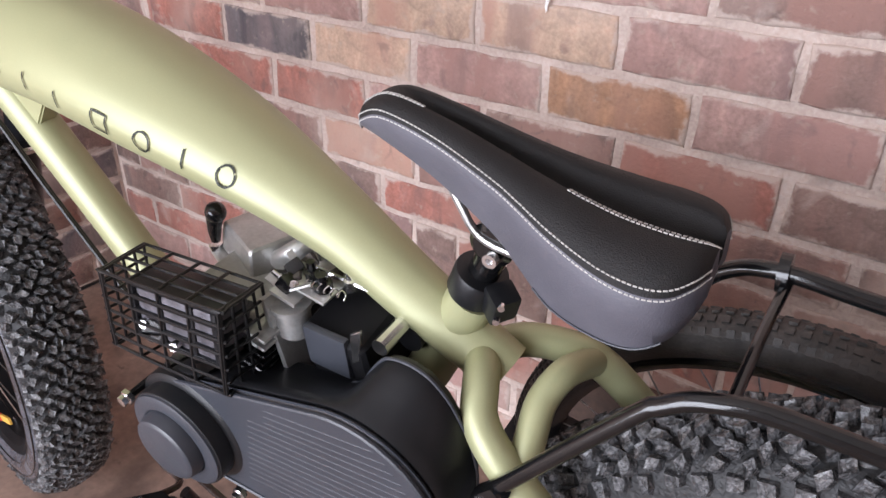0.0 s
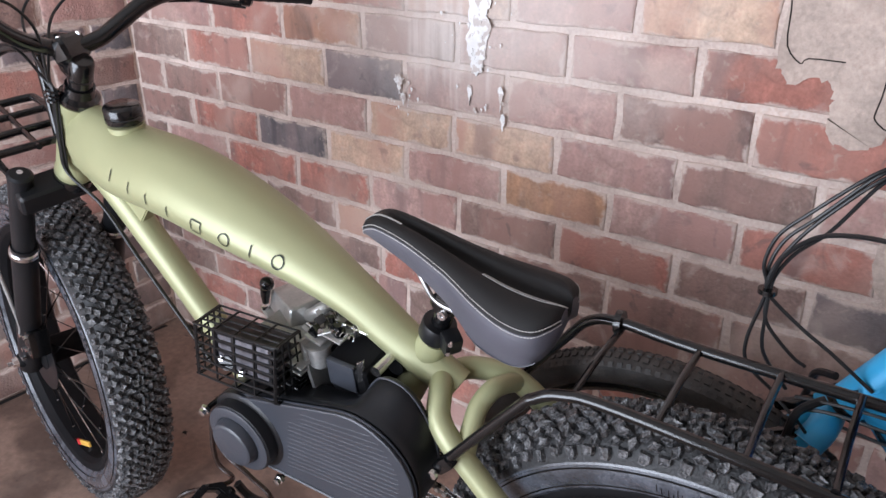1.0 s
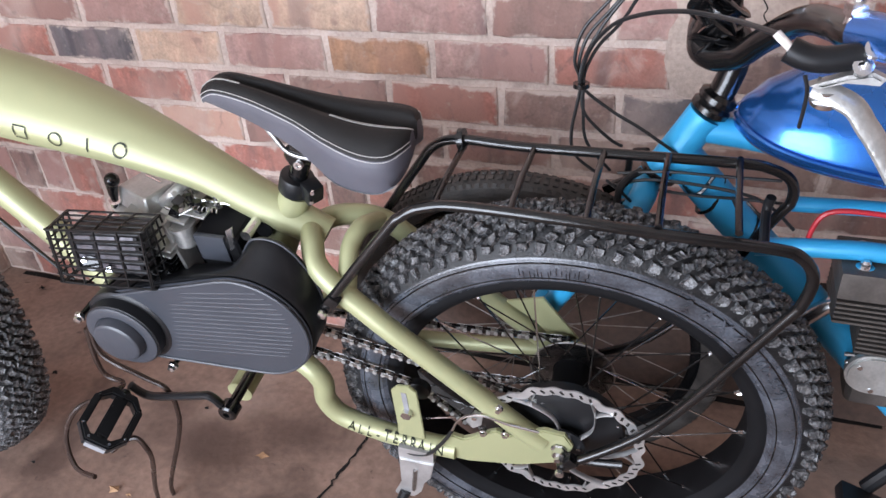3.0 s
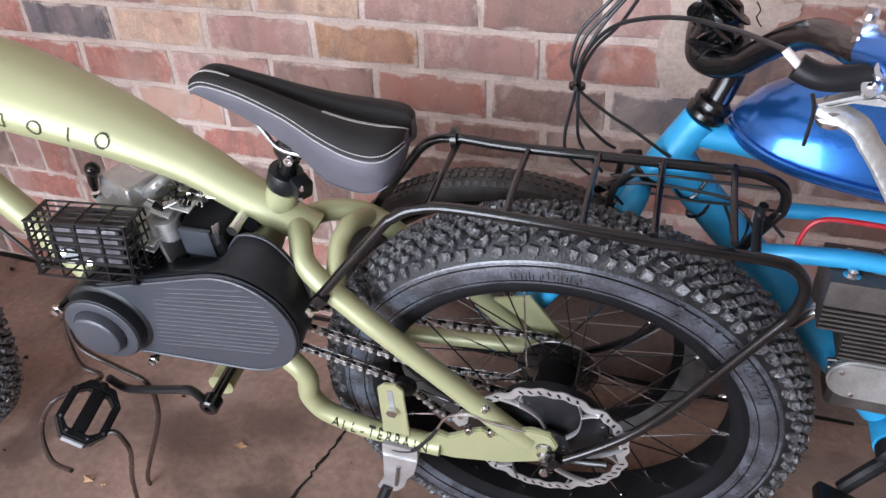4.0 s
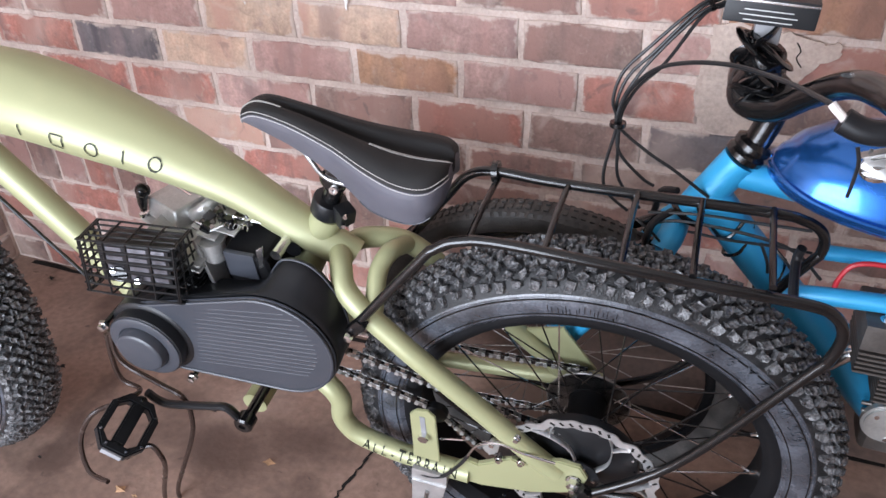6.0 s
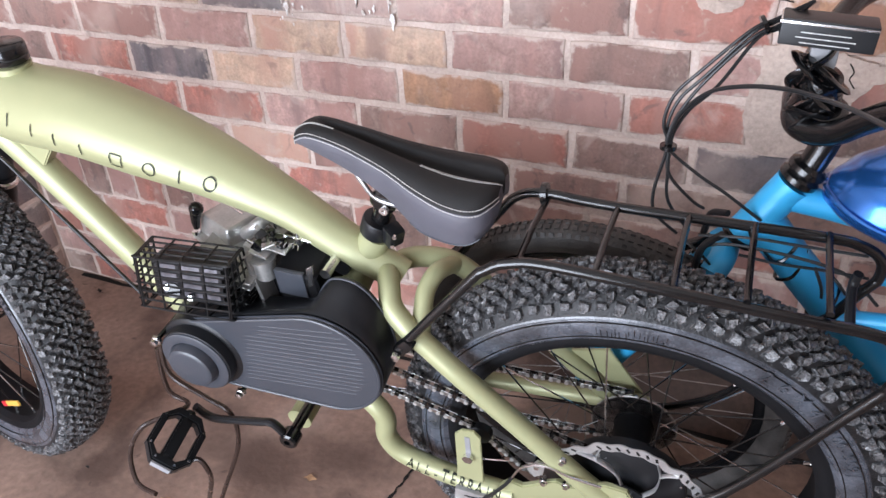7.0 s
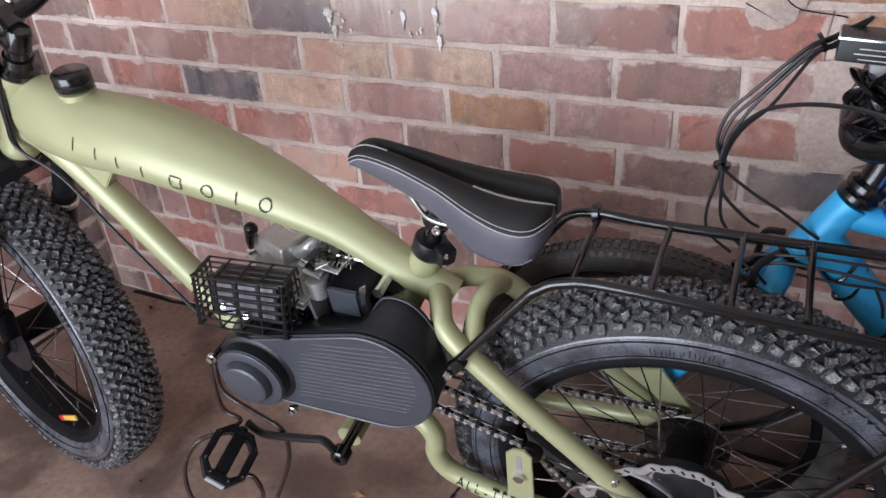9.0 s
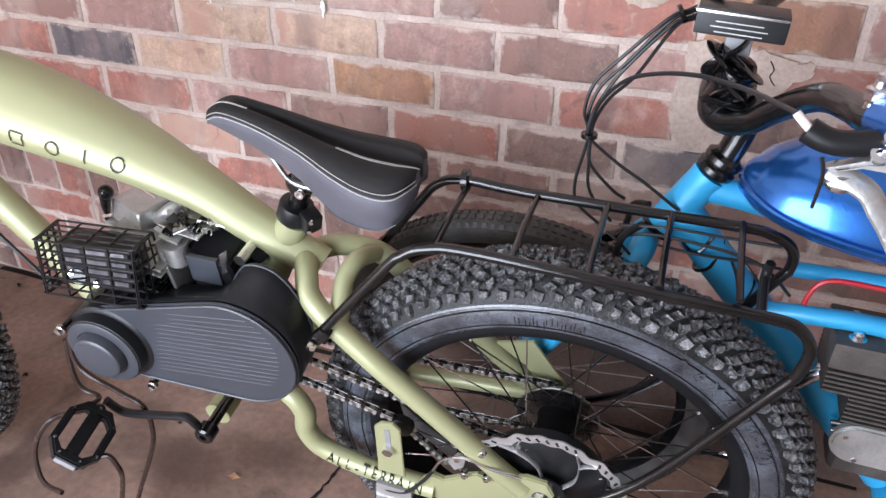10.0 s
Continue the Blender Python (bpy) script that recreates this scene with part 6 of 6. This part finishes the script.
part("lever_body", plate([(1.056, 0.941), (1.0837, 0.9515), (1.1014, 0.955), (1.112, 0.95), (1.108, 0.944), (1.0837, 0.945), (1.064, 0.939)], -0.30, -0.282, 0.003), M_ALU, bar, "bare alloy lever body")
part("brake_lever", tube([(1.0606, -0.29, 0.938), (1.0746, -0.293, 0.9336), (1.0932, -0.296, 0.9249), (1.1046, -0.298, 0.9107), (1.1161, -0.30, 0.8963), (1.14, -0.305, 0.862)], 0.0085, 10, 6, squash=(0.7, 1.2)), M_ALU, bar, "bare alloy brake lever")
part("lever_pivot", lathe([(0, 0), (0.012, 0), (0.012, 0.004), (0.007, 0.005), (0.007, 0.012), (0, 0.013)], Matrix.Translation((1.071, -0.29, 0.926)) @ pose(0, 0, 0, 20, 0, 0), 16, caps=False), M_CHROME, bar)
for x, z in ((1.0924, 0.957), (1.098, 0.972)):
    part("lever_bolt", lathe([(0, 0), (0.008, 0), (0.008, 0.006), (0.004, 0.006), (0.004, 0.003), (0, 0.003)], Matrix.Translation((x, -0.295, z)) @ pose(0, 0, 0, 50, 0, 0), 12, caps=False), M_CHROME, bar)
part("ferrule", rod((1.026, -0.28, 0.979), (1.039, -0.286, 0.968), 0.0038, 10), M_WHITE, bar, "white cable ferrule")
lamp = part("bar_lamp", box(0.1, 0.05, 0.03, Matrix.Translation((0.974, -0.005, 0.984)) @ pose(0, 0, 0, 0, 3, 0), 0.003), M_SATIN, blue, "black finned handlebar lamp")
for k in range(3):
    part("lamp_fin", box(0.062 - 0.010 * abs(k - 1), 0.0012, 0.001, Matrix.Translation((0.972, -0.0305, 0.974 + 0.0058 * k)) @ pose(0, 0, 0, 0, 3, 0), 0), M_ALU, lamp)
part("lamp_edge", box(0.101, 0.052, 0.003, Matrix.Translation((0.9735, -0.005, 0.995)) @ pose(0, 0, 0, 0, 3, 0), 0.001), M_CHROME, lamp)
part("lamp_foot", box(0.03, 0.03, 0.03, Matrix.Translation((0.975, -0.005, 0.958)), 0.006), M_GREY, lamp)
# cables in a tied bundle
for k in range(4):
    o = Vector((0.003 * k, 0.004 * (k % 2), -0.003 * k))
    ends = [[(0.807, -0.02, 0.758), (0.813, -0.02, 0.724), (0.844, -0.01, 0.693)], [(0.824, -0.02, 0.786), (0.857, -0.02, 0.753), (0.874, -0.01, 0.738)], [(0.861, -0.02, 0.791), (0.899, -0.025, 0.772), (0.947, -0.026, 0.741)], [(0.822, -0.02, 0.79), (0.828, -0.02, 0.745), (0.86, -0.01, 0.70)]][k]
    pts = [Vector((0.955, 0.02, 1.01)), Vector((0.917, 0.0, 0.991)) + o, Vector((0.893, -0.01, 0.979)) + o, Vector((0.846, -0.02, 0.930)) + o * (1.5 + 0.8 * (k % 2)), Vector((0.8178, -0.02, 0.895)) + o * 2.2, Vector((0.809, -0.02, 0.857)) + o * 1.5, Vector((0.8174, -0.02, 0.8245)) + o * 0.4] + [Vector(q) for q in ends]
    part("cable", tube(pts, 0.0023, 8, 6), M_CABLE, bar, "black control cable in a tied bundle")
part("cable", tube([(0.818, -0.02, 0.834), (0.8285, -0.03, 0.874), (0.8586, -0.05, 0.913), (0.898, -0.08, 0.9354), (0.941, -0.12, 0.9506), (0.975, -0.15, 0.9547), (1.000, -0.20, 0.964), (1.027, -0.279, 0.978)], 0.0026, 8, 6), M_CABLE, bar, "black brake cable to the lever")
part("cable_tie", lathe([(0.006, 0), (0.011, 0), (0.011, 0.006), (0.006, 0.006)], Matrix.Translation((0.8185, -0.02, 0.822)), 12), M_BLACK, bar)
part("cable_tie", lathe([(0.006, 0), (0.012, 0), (0.012, 0.005), (0.006, 0.005)], along((0.905, -0.005, 0.984), (0.915, -0.002, 0.989)), 12), M_BLACK, bar)
part("cable", tube([(0.87, -0.03, 0.66), (0.89, -0.04, 0.70), (0.95, -0.045, 0.71), (1.05, -0.05, 0.70), (1.1, -0.05, 0.66)], 0.0022, 6, 5), M_CABLE, bar)
for pts in ([(0.874, -0.035, 0.71), (0.939, -0.038, 0.72), (1.01, -0.035, 0.719), (1.077, -0.035, 0.72)], [(0.929, -0.035, 0.69), (0.98, -0.04, 0.69), (1.036, -0.035, 0.689), (1.084, -0.035, 0.688)], [(1.022, -0.03, 0.688), (1.034, -0.034, 0.665), (1.039, -0.03, 0.644)], [(1.041, -0.03, 0.683), (1.055, -0.034, 0.67), (1.065, -0.03, 0.656)], [(0.86, -0.04, 0.70), (0.885, -0.05, 0.687), (0.905, -0.05, 0.668), (0.93, -0.04, 0.65)]):
    part("cable", tube(pts, 0.0021, 6, 5), M_CABLE, bar)
for pts in ([(0.931, -0.028, 0.739), (0.938, -0.033, 0.724), (0.942, -0.028, 0.712), (0.936, 0.02, 0.72)], [(0.960, -0.02, 0.693), (0.972, -0.033, 0.688), (0.984, -0.034, 0.694), (0.996, -0.026, 0.714)]):
    part("cable_tie", tube(pts, 0.0026, 6, 5), M_BLACK, frame_b)
part("red_wire", tube([(1.122, -0.03, 0.622), (1.124, -0.03, 0.655), (1.14, -0.03, 0.68), (1.19, -0.03, 0.684), (1.3, -0.03, 0.676)], 0.0035, 8, 6), M_RED, blue, "red wire looped under the tank")
# its engine
be = part("engine_head", box(0.125, 0.095, 0.04, Matrix.Translation((1.224, -0.03, 0.602)) @ pose(0, 0, 0, 0, 0, 0), 0.005), M_CASTDARK, blue, "finned grey two-stroke engine")
for k in range(5):
    part("head_fin", box(0.122, 0.095, 0.0035, Matrix.Translation((1.224, -0.03, 0.576 - 0.0075 * k)), 0.0012, 1), M_CASTDARK, be)
for k in range(7):
    part("barrel_fin", box(0.095, 0.085, 0.0033, Matrix.Translation((1.248, -0.025, 0.539 - 0.0075 * k)), 0.0012, 1), M_CASTDARK, be)
part("barrel", lathe([(0.034, 0), (0.034, 0.13)], Matrix.Translation((1.257, -0.012, 0.475)), 20), M_CASTDARK, be)
part("crankcase", box(0.15, 0.07, 0.11, Matrix.Translation((1.285, -0.01, 0.435)), 0.02, 3), M_CASTDARK, be)
part("side_cover", plate(hull2((1.232, 0.452), 0.033, (1.34, 0.452), 0.033, 14), -0.062, -0.045, 0.004), M_ALU, be, "plain alloy side cover")
for x, z in ((1.235, 0.428), (1.275, 0.478), (1.215, 0.465)):
    part("cover_screw", lathe([(0, 0), (0.0035, 0), (0.0035, 0.002), (0, 0.002)], Matrix.Translation((x, -0.062, z)) @ pose(0, 0, 0, 90, 0, 0), 8, caps=False), M_CHROME, be)
for x, y in ((1.188, -0.058), (1.188, -0.012), (1.262, -0.058), (1.262, -0.012)):
    part("head_nut", lathe([(0, 0), (0.011, 0), (0.011, 0.001), (0.0065, 0.001), (0.0065, 0.007), (0.004, 0.01), (0, 0.01)], Matrix.Translation((x, y, 0.6225)), 10, caps=False), M_CHROME, be, "bright dome nut")
part("plug_boss", lathe([(0.014, 0), (0.014, 0.006), (0.008, 0.006), (0.006, 0.03), (0, 0.03)], Matrix.Translation((1.225, -0.035, 0.6225)), 16, caps=False), M_CASTDARK, be)
part("exhaust_stub", tube([(1.185, -0.03, 0.55), (1.165, -0.03, 0.538), (1.14, -0.03, 0.512), (1.1, -0.03, 0.48)], 0.0115, 12, 4), M_CHROME, be, "bright exhaust stub")
for x, z in ((1.19, 0.535), (1.21, 0.5), (1.195, 0.475), (1.198, 0.462)):
    part("stud", rod((x, -0.05, z), (x + 0.012, -0.05, z + 0.001), 0.003, 8), M_CHAIN, be)
part("carburettor", box(0.06, 0.06, 0.06, Matrix.Translation((1.16, 0.01, 0.50)), 0.012, 3), M_SATIN, be)
part("crank_arm", tube([(1.315, -0.07, 0.335), (1.285, -0.085, 0.31), (1.26, -0.09, 0.27)], 0.011, 10, 4), M_SATIN, blue)
part("pedal", box(0.07, 0.085, 0.02, Matrix.Translation((1.255, -0.14, 0.265)) @ pose(0, 0, 0, 0, 20, 0), 0.005), M_SATIN, blue)
part("crank_hub", lathe([(0.02, 0), (0.024, 0.004), (0.024, 0.03), (0.012, 0.036), (0, 0.036)], Matrix.Translation((1.315, -0.05, 0.335)) @ pose(0, 0, 0, 90, 0, 0), 16, caps=False), M_SATIN, blue)
thin_wheel("rear_wheel", Vector((1.79, 0, 0.34)), 0.34, blue, "black spoked rear wheel")

# ---- litter and marks on the floor ----
rf = random.Random(21)


def strip(pts, w, z, seedv):
    """A thin ragged strip on the floor, for a crack."""
    r = random.Random(seedv)
    path = smooth_path([Vector((x, y, z)) for x, y in pts], 5)
    bm = bmesh.new()
    prev = None
    for i, q in enumerate(path):
        a, b = path[max(0, i - 1)], path[min(len(path) - 1, i + 1)]
        n = Vector((-(b - a).y, (b - a).x, 0)).normalized()
        j = n * r.uniform(-0.004, 0.004)
        h = w * r.uniform(0.4, 1.1)
        cur = [bm.verts.new(q + j + n * h), bm.verts.new(q + j - n * h)]
        if prev:
            bm.faces.new((prev[0], prev[1], cur[1], cur[0]))
        prev = cur
    return bm


part("crack", strip([(0.40, -0.27), (0.388, -0.33), (0.386, -0.37), (0.377, -0.42), (0.372, -0.46), (0.362, -0.52), (0.35, -0.6), (0.36, -0.7)], 0.004, 0.0015, 3), M_DARK, floor, "dark crack in the concrete")
part("crack", strip([(-0.9, -0.012), (-0.6, -0.008), (-0.2, -0.012), (0.4, -0.008), (1.4, -0.01)], 0.009, 0.0015, 5), M_DARK, floor, "thin dark strip along the foot of the wall")
part("crack", strip([(XL + 0.01, -0.05), (XL + 0.012, -0.4), (XL + 0.008, -0.8), (XL + 0.012, -1.3)], 0.009, 0.0015, 6), M_DARK, floor, "thin dark strip along the foot of the wall")
for i, (x, y) in enumerate(((0.2, -0.437), (-0.275, -0.592), (-0.775, -0.064), (-0.05, -0.6), (-0.01, -0.605), (-0.72, -0.3), (-0.6, -0.5), (-0.87, -0.492), (-0.15, -0.72), (0.1, -0.7), (-0.45, -0.35), (0.0, -0.35))):
    a, s = rf.uniform(0, 6.28), rf.uniform(0.006, 0.013) if i not in (0, 3) else 0.017
    bm = bmesh.new()
    ring = [bm.verts.new((x + s * math.cos(a + t) * (1 if k % 2 else 0.55), y + s * math.sin(a + t) * (0.6 if k % 2 else 0.35), 0.002 + rf.uniform(0, 0.006))) for k, t in enumerate([k * 0.785 for k in range(8)])]
    c = bm.verts.new((x, y, 0.007))
    for k in range(8):
        bm.faces.new((ring[k], ring[(k + 1) % 8], c))
    tagged(part("dead_leaf", bm, M_LEAF if i in (0, 3, 4) else M_DARK, label="small dry leaf lying on the concrete floor"), category="leaf", group="litter on the floor")

# ---- bricks ----
def brick_mesh(name, sx, sz, depth, mat, rnd):
    """A brick's face with chipped, rounded arrises; origin at the face's centre, face towards -y."""
    bm = bmesh.new()
    nx = max(2, round(sx / 0.03))
    x0, z0 = sx / 2, sz / 2
    outline = [(-x0 + sx * k / nx, -z0) for k in range(nx)] + [(x0, -z0), (x0, 0)] + [(x0 - sx * k / nx, z0) for k in range(nx)] + [(-x0, z0), (-x0, 0)]
    outline = [(x + rnd.uniform(-1, 1) * 0.0024, z + rnd.uniform(-1, 1) * 0.002) for x, z in outline]
    rings = []
    for inset, y in ((0.0, depth), (0.0, 0.004), (0.0022, 0.0012), (0.006, 0.0)):
        ring = []
        for x, z in outline:
            fx, fz = (x0 - inset) / x0, (z0 - inset) / z0
            ring.append(bm.verts.new((x * fx, y + rnd.uniform(0, 0.0012), z * fz)))
        rings.append(ring)
    n = len(outline)
    for a, b in zip(rings, rings[1:]):
        for k in range(n):
            bm.faces.new((a[k], a[(k + 1) % n], b[(k + 1) % n], b[k]))
    bm.faces.new(rings[-1])
    return mesh_of(name, bm, mat, 60)


rnd = random.Random(11)
PH, Z0 = 0.086, 1.03
SIZES = {"stretcher": (0.2285, 0.0745), "half": (0.109, 0.0745), "edge": (0.087, 0.113), "low": (0.2285, 0.066), "lowhalf": (0.109, 0.066)}
POOL = {k: [[brick_mesh("brick", sx, sz, 0.03, m, rnd) for _ in range(5)] for m in M_BRICKS] for k, (sx, sz) in SIZES.items()}


def lay(kind, x, z, side, parent, tone=None):
    t = rnd.choices(range(6), (5, 2, 3, 4, 1, 5) if not side else (5, 0.3, 0.3, 7, 3, 2))[0] if tone is None else tone
    ob = new("brick", rnd.choice(POOL[kind][t]))
    ob.parent = parent
    j = (rnd.uniform(-0.003, 0.003), rnd.uniform(-0.0015, 0.002), rnd.uniform(-0.002, 0.002))
    rot = (rnd.uniform(-0.5, 0.5), rnd.uniform(-0.7, 0.7), rnd.uniform(-0.5, 0.5))
    if side:
        ob.matrix_world = pose(XL + j[1], x + j[0], z + j[2], rot[0], rot[1], 90 + rot[2])
    else:
        ob.matrix_world = pose(x + j[0], j[1], z + j[2], *rot)


def lay_between(x0, x1, z0, z1, tone):
    """A brick of the long wall, cut to the joints round it."""
    ob = new("brick", brick_mesh("brick", x1 - x0 - 0.0125, z1 - z0 - 0.0125, 0.03, M_BRICKS[tone], rnd))
    ob.parent = wall_long
    ob.matrix_world = pose((x0 + x1) / 2, rnd.uniform(-0.0015, 0.002), (z0 + z1) / 2, rnd.uniform(-0.4, 0.4), rnd.uniform(-0.5, 0.5), rnd.uniform(-0.4, 0.4))


# bed joints from above, the upright joints of each course, and the fired colour of each brick (the ninth course's 4 has
# shade in its tone)
BEDS = [1.376, 1.290, 1.206, 1.120, 1.034, 0.946, 0.850, 0.763, 0.677, 0.588, 0.504, 0.428]
JOINTS = [
    [-0.85, -0.61, -0.37, -0.12, 0.12, 0.37, 0.61, 0.85, 1.09],
    [-0.73, -0.49, -0.24, 0.0, 0.25, 0.49, 0.73, 0.97, 1.2],
    [-0.85, -0.61, -0.36, -0.115, 0.13, 0.375, 0.61, 0.84, 1.08],
    [-0.729, -0.487, -0.242, 0.007, 0.255, 0.492, 0.715, 0.955, 1.19],
    [-0.869, -0.61, -0.355, -0.11, 0.132, 0.374, 0.603, 0.835, 1.07],
    [-0.725, -0.481, -0.227, 0.0, 0.248, 0.476, 0.704, 0.935, 1.17],
    [-0.843, -0.609, -0.355, -0.102, 0.128, 0.361, 0.595, 0.815, 1.045],
    [-0.731, -0.471, -0.229, 0.003, 0.25, 0.477, 0.708, 0.923, 1.16],
    [-0.86, -0.601, -0.339, -0.104, 0.143, 0.378, 0.612, 0.834, 1.07],
    [-0.71, -0.465, -0.216, 0.01, 0.25, 0.49, 0.717, 0.95, 1.19],
    [-0.81, -0.565, -0.32, -0.072, 0.17, 0.41, 0.65, 0.885, 1.12],
]
TONES = ["5302525305", "0353550253", "5025352350", "5550252255", "5501355013", "3024553015", "3335225350", "3042515035", "3500530343", "0332333333", "3053033303"]
for n, joints in enumerate(JOINTS):
    xs = [XL] + joints + [joints[-1] + 0.235]
    for k, (a, b) in enumerate(zip(xs, xs[1:])):
        lay_between(a, b, BEDS[n + 1], BEDS[n], int(TONES[n][k]))
for k in range(24):
    lay("edge", XL + 0.049 + 0.097 * k, 0.306 + 0.061, False, wall_long, rnd.choice((0, 3, 5, 5, 3)))
for n, zb in enumerate((0.231, 0.154, 0.077, 0.0)):
    k = -8 if n % 2 == 0 else -9
    while k * 0.12 < 1.3:
        a, b = max(k * 0.12, XL), (k + 2) * 0.12
        lay("low" if b - a > 0.2 else "lowhalf", (a + b) / 2, zb + 0.0385, False, wall_long, rnd.choice((3, 3, 0, 5)))
        k += 2
for n in range(-4, 13):
    zc = Z0 - PH * n + PH / 2
    if n == 8:
        for k in range(11):
            lay("half", -0.06 - 0.12 * k, zc, True, wall_side)
        continue
    y = -0.0 if n % 2 else 0.12
    while y > -1.35:
        a, b = y, y - 0.24
        a = min(a, 0.0)
        lay("stretcher" if a - b > 0.2 else "half", (a + b) / 2, zc, True, wall_side)
        y -= 0.24


def blob(outline, y, thick, seedv, jag=0.006, sub=5):
    """A ragged thin patch on the long wall."""
    r = random.Random(seedv)
    pts = smooth_path([Vector((x, 0, z)) for x, z in outline], sub, True)
    return plate([(q.x + r.uniform(-jag, jag), q.z + r.uniform(-jag, jag)) for q in pts], y - thick, y, 0)


# added sheet over the low courses; the shade there is its colour
part("foot_shade_sheet", box(1.3, 0.012, 0.27, Matrix.Translation((1.0, 0.0005, 0.135)), 0.004, 1), M_FOOT_SHADE, wall_long, "added dark brown sheet on the wall foot, the shade behind the wheels in its colour")
part("render_patch", blob([(0.70, 1.3), (0.715, 1.12), (0.715, 1.03), (0.724, 1.007), (0.742, 0.992), (0.770, 1.002), (0.796, 0.994), (0.803, 0.96), (0.799, 0.946), (0.816, 0.914), (0.848, 0.909), (0.873, 0.923), (0.89, 0.956), (0.899, 0.983), (0.903, 1.018), (0.90, 1.05), (0.95, 1.09), (0.99, 1.16), (1.0, 1.3)], 0.0, 0.003, 3, 0.004), M_PLASTER, wall_long, "grey cement render patched over the bricks")
part("render_patch", blob([(0.92, 0.858), (0.95, 0.868), (1.025, 0.860), (1.075, 0.848), (1.11, 0.846), (1.114, 0.83), (1.085, 0.806), (1.06, 0.774), (1.03, 0.74), (1.02, 0.70), (0.98, 0.679), (0.931, 0.684), (0.912, 0.718), (0.908, 0.779), (0.921, 0.819)], 0.0, 0.003, 8, 0.004), M_PLASTER, wall_long, "grey cement render patched over the bricks")
for i, pts in enumerate((((0.721, 1.11), (0.723, 1.094), (0.727, 1.046), (0.749, 1.023), (0.759, 1.031), (0.808, 1.031)), ((0.864, 1.017), (0.863, 0.99), (0.86, 0.968), (0.862, 0.956), (0.884, 0.942), (0.931, 0.936), (0.95, 0.933)), ((1.048, 0.845), (1.056, 0.832), (1.052, 0.82), (1.062, 0.806)))):
    part("render_crack", tube([(x, -0.0032, z) for x, z in pts], 0.0011, 5, 3), M_DARK, wall_long, "dark crack in the cement render")
SPLASH = [(0.158, 1.25), (0.160, 1.18), (0.156, 1.12), (0.161, 1.07), (0.165, 1.03), (0.160, 1.0), (0.168, 0.965), (0.174, 0.945), (0.183, 0.935), (0.195, 0.945), (0.2, 0.965), (0.207, 1.0), (0.212, 1.03), (0.203, 1.05), (0.212, 1.08), (0.216, 1.13), (0.209, 1.18), (0.214, 1.25)]
part("paint_splash", blob(SPLASH, -0.0030, 0.0014, 40, 0.0035, 4), M_WHITE, wall_long, "white paint splash on the bricks")
DRIP = ((-1, 0.6), (-0.3, 1), (0.6, 0.8), (1, 0.2), (0.3, -0.3), (0, -1), (-0.4, -0.2))
for i, (x, z, w, h) in enumerate(((0.169, 0.895, 0.006, 0.020), (0.24, 0.895, 0.0055, 0.026), (0.247, 0.852, 0.006, 0.018), (-0.008, 0.893, 0.010, 0.020), (0.003, 0.862, 0.007, 0.014))):
    part("paint_splash", blob([(x + a * w, z + b * h) for a, b in DRIP], -0.0031 - 0.0001 * i, 0.0012, 50 + i, w * 0.25, 3), M_WHITE, wall_long)
rs = random.Random(12)
for i in range(60):
    x, z = (0.187 + rs.gauss(0, 0.034), rs.uniform(0.86, 1.24)) if i < 42 else (rs.gauss(0.0, 0.02), rs.uniform(0.83, 0.91))
    w = rs.uniform(0.0012, 0.0035)
    h = w * rs.uniform(0.9, 2.6)
    part("paint_fleck", blob([(x + a * w, z + b * h) for a, b in DRIP], -0.0046 - 0.00004 * i, 0.0008, 60 + i, w * 0.2, 2), M_WHITE, wall_long)
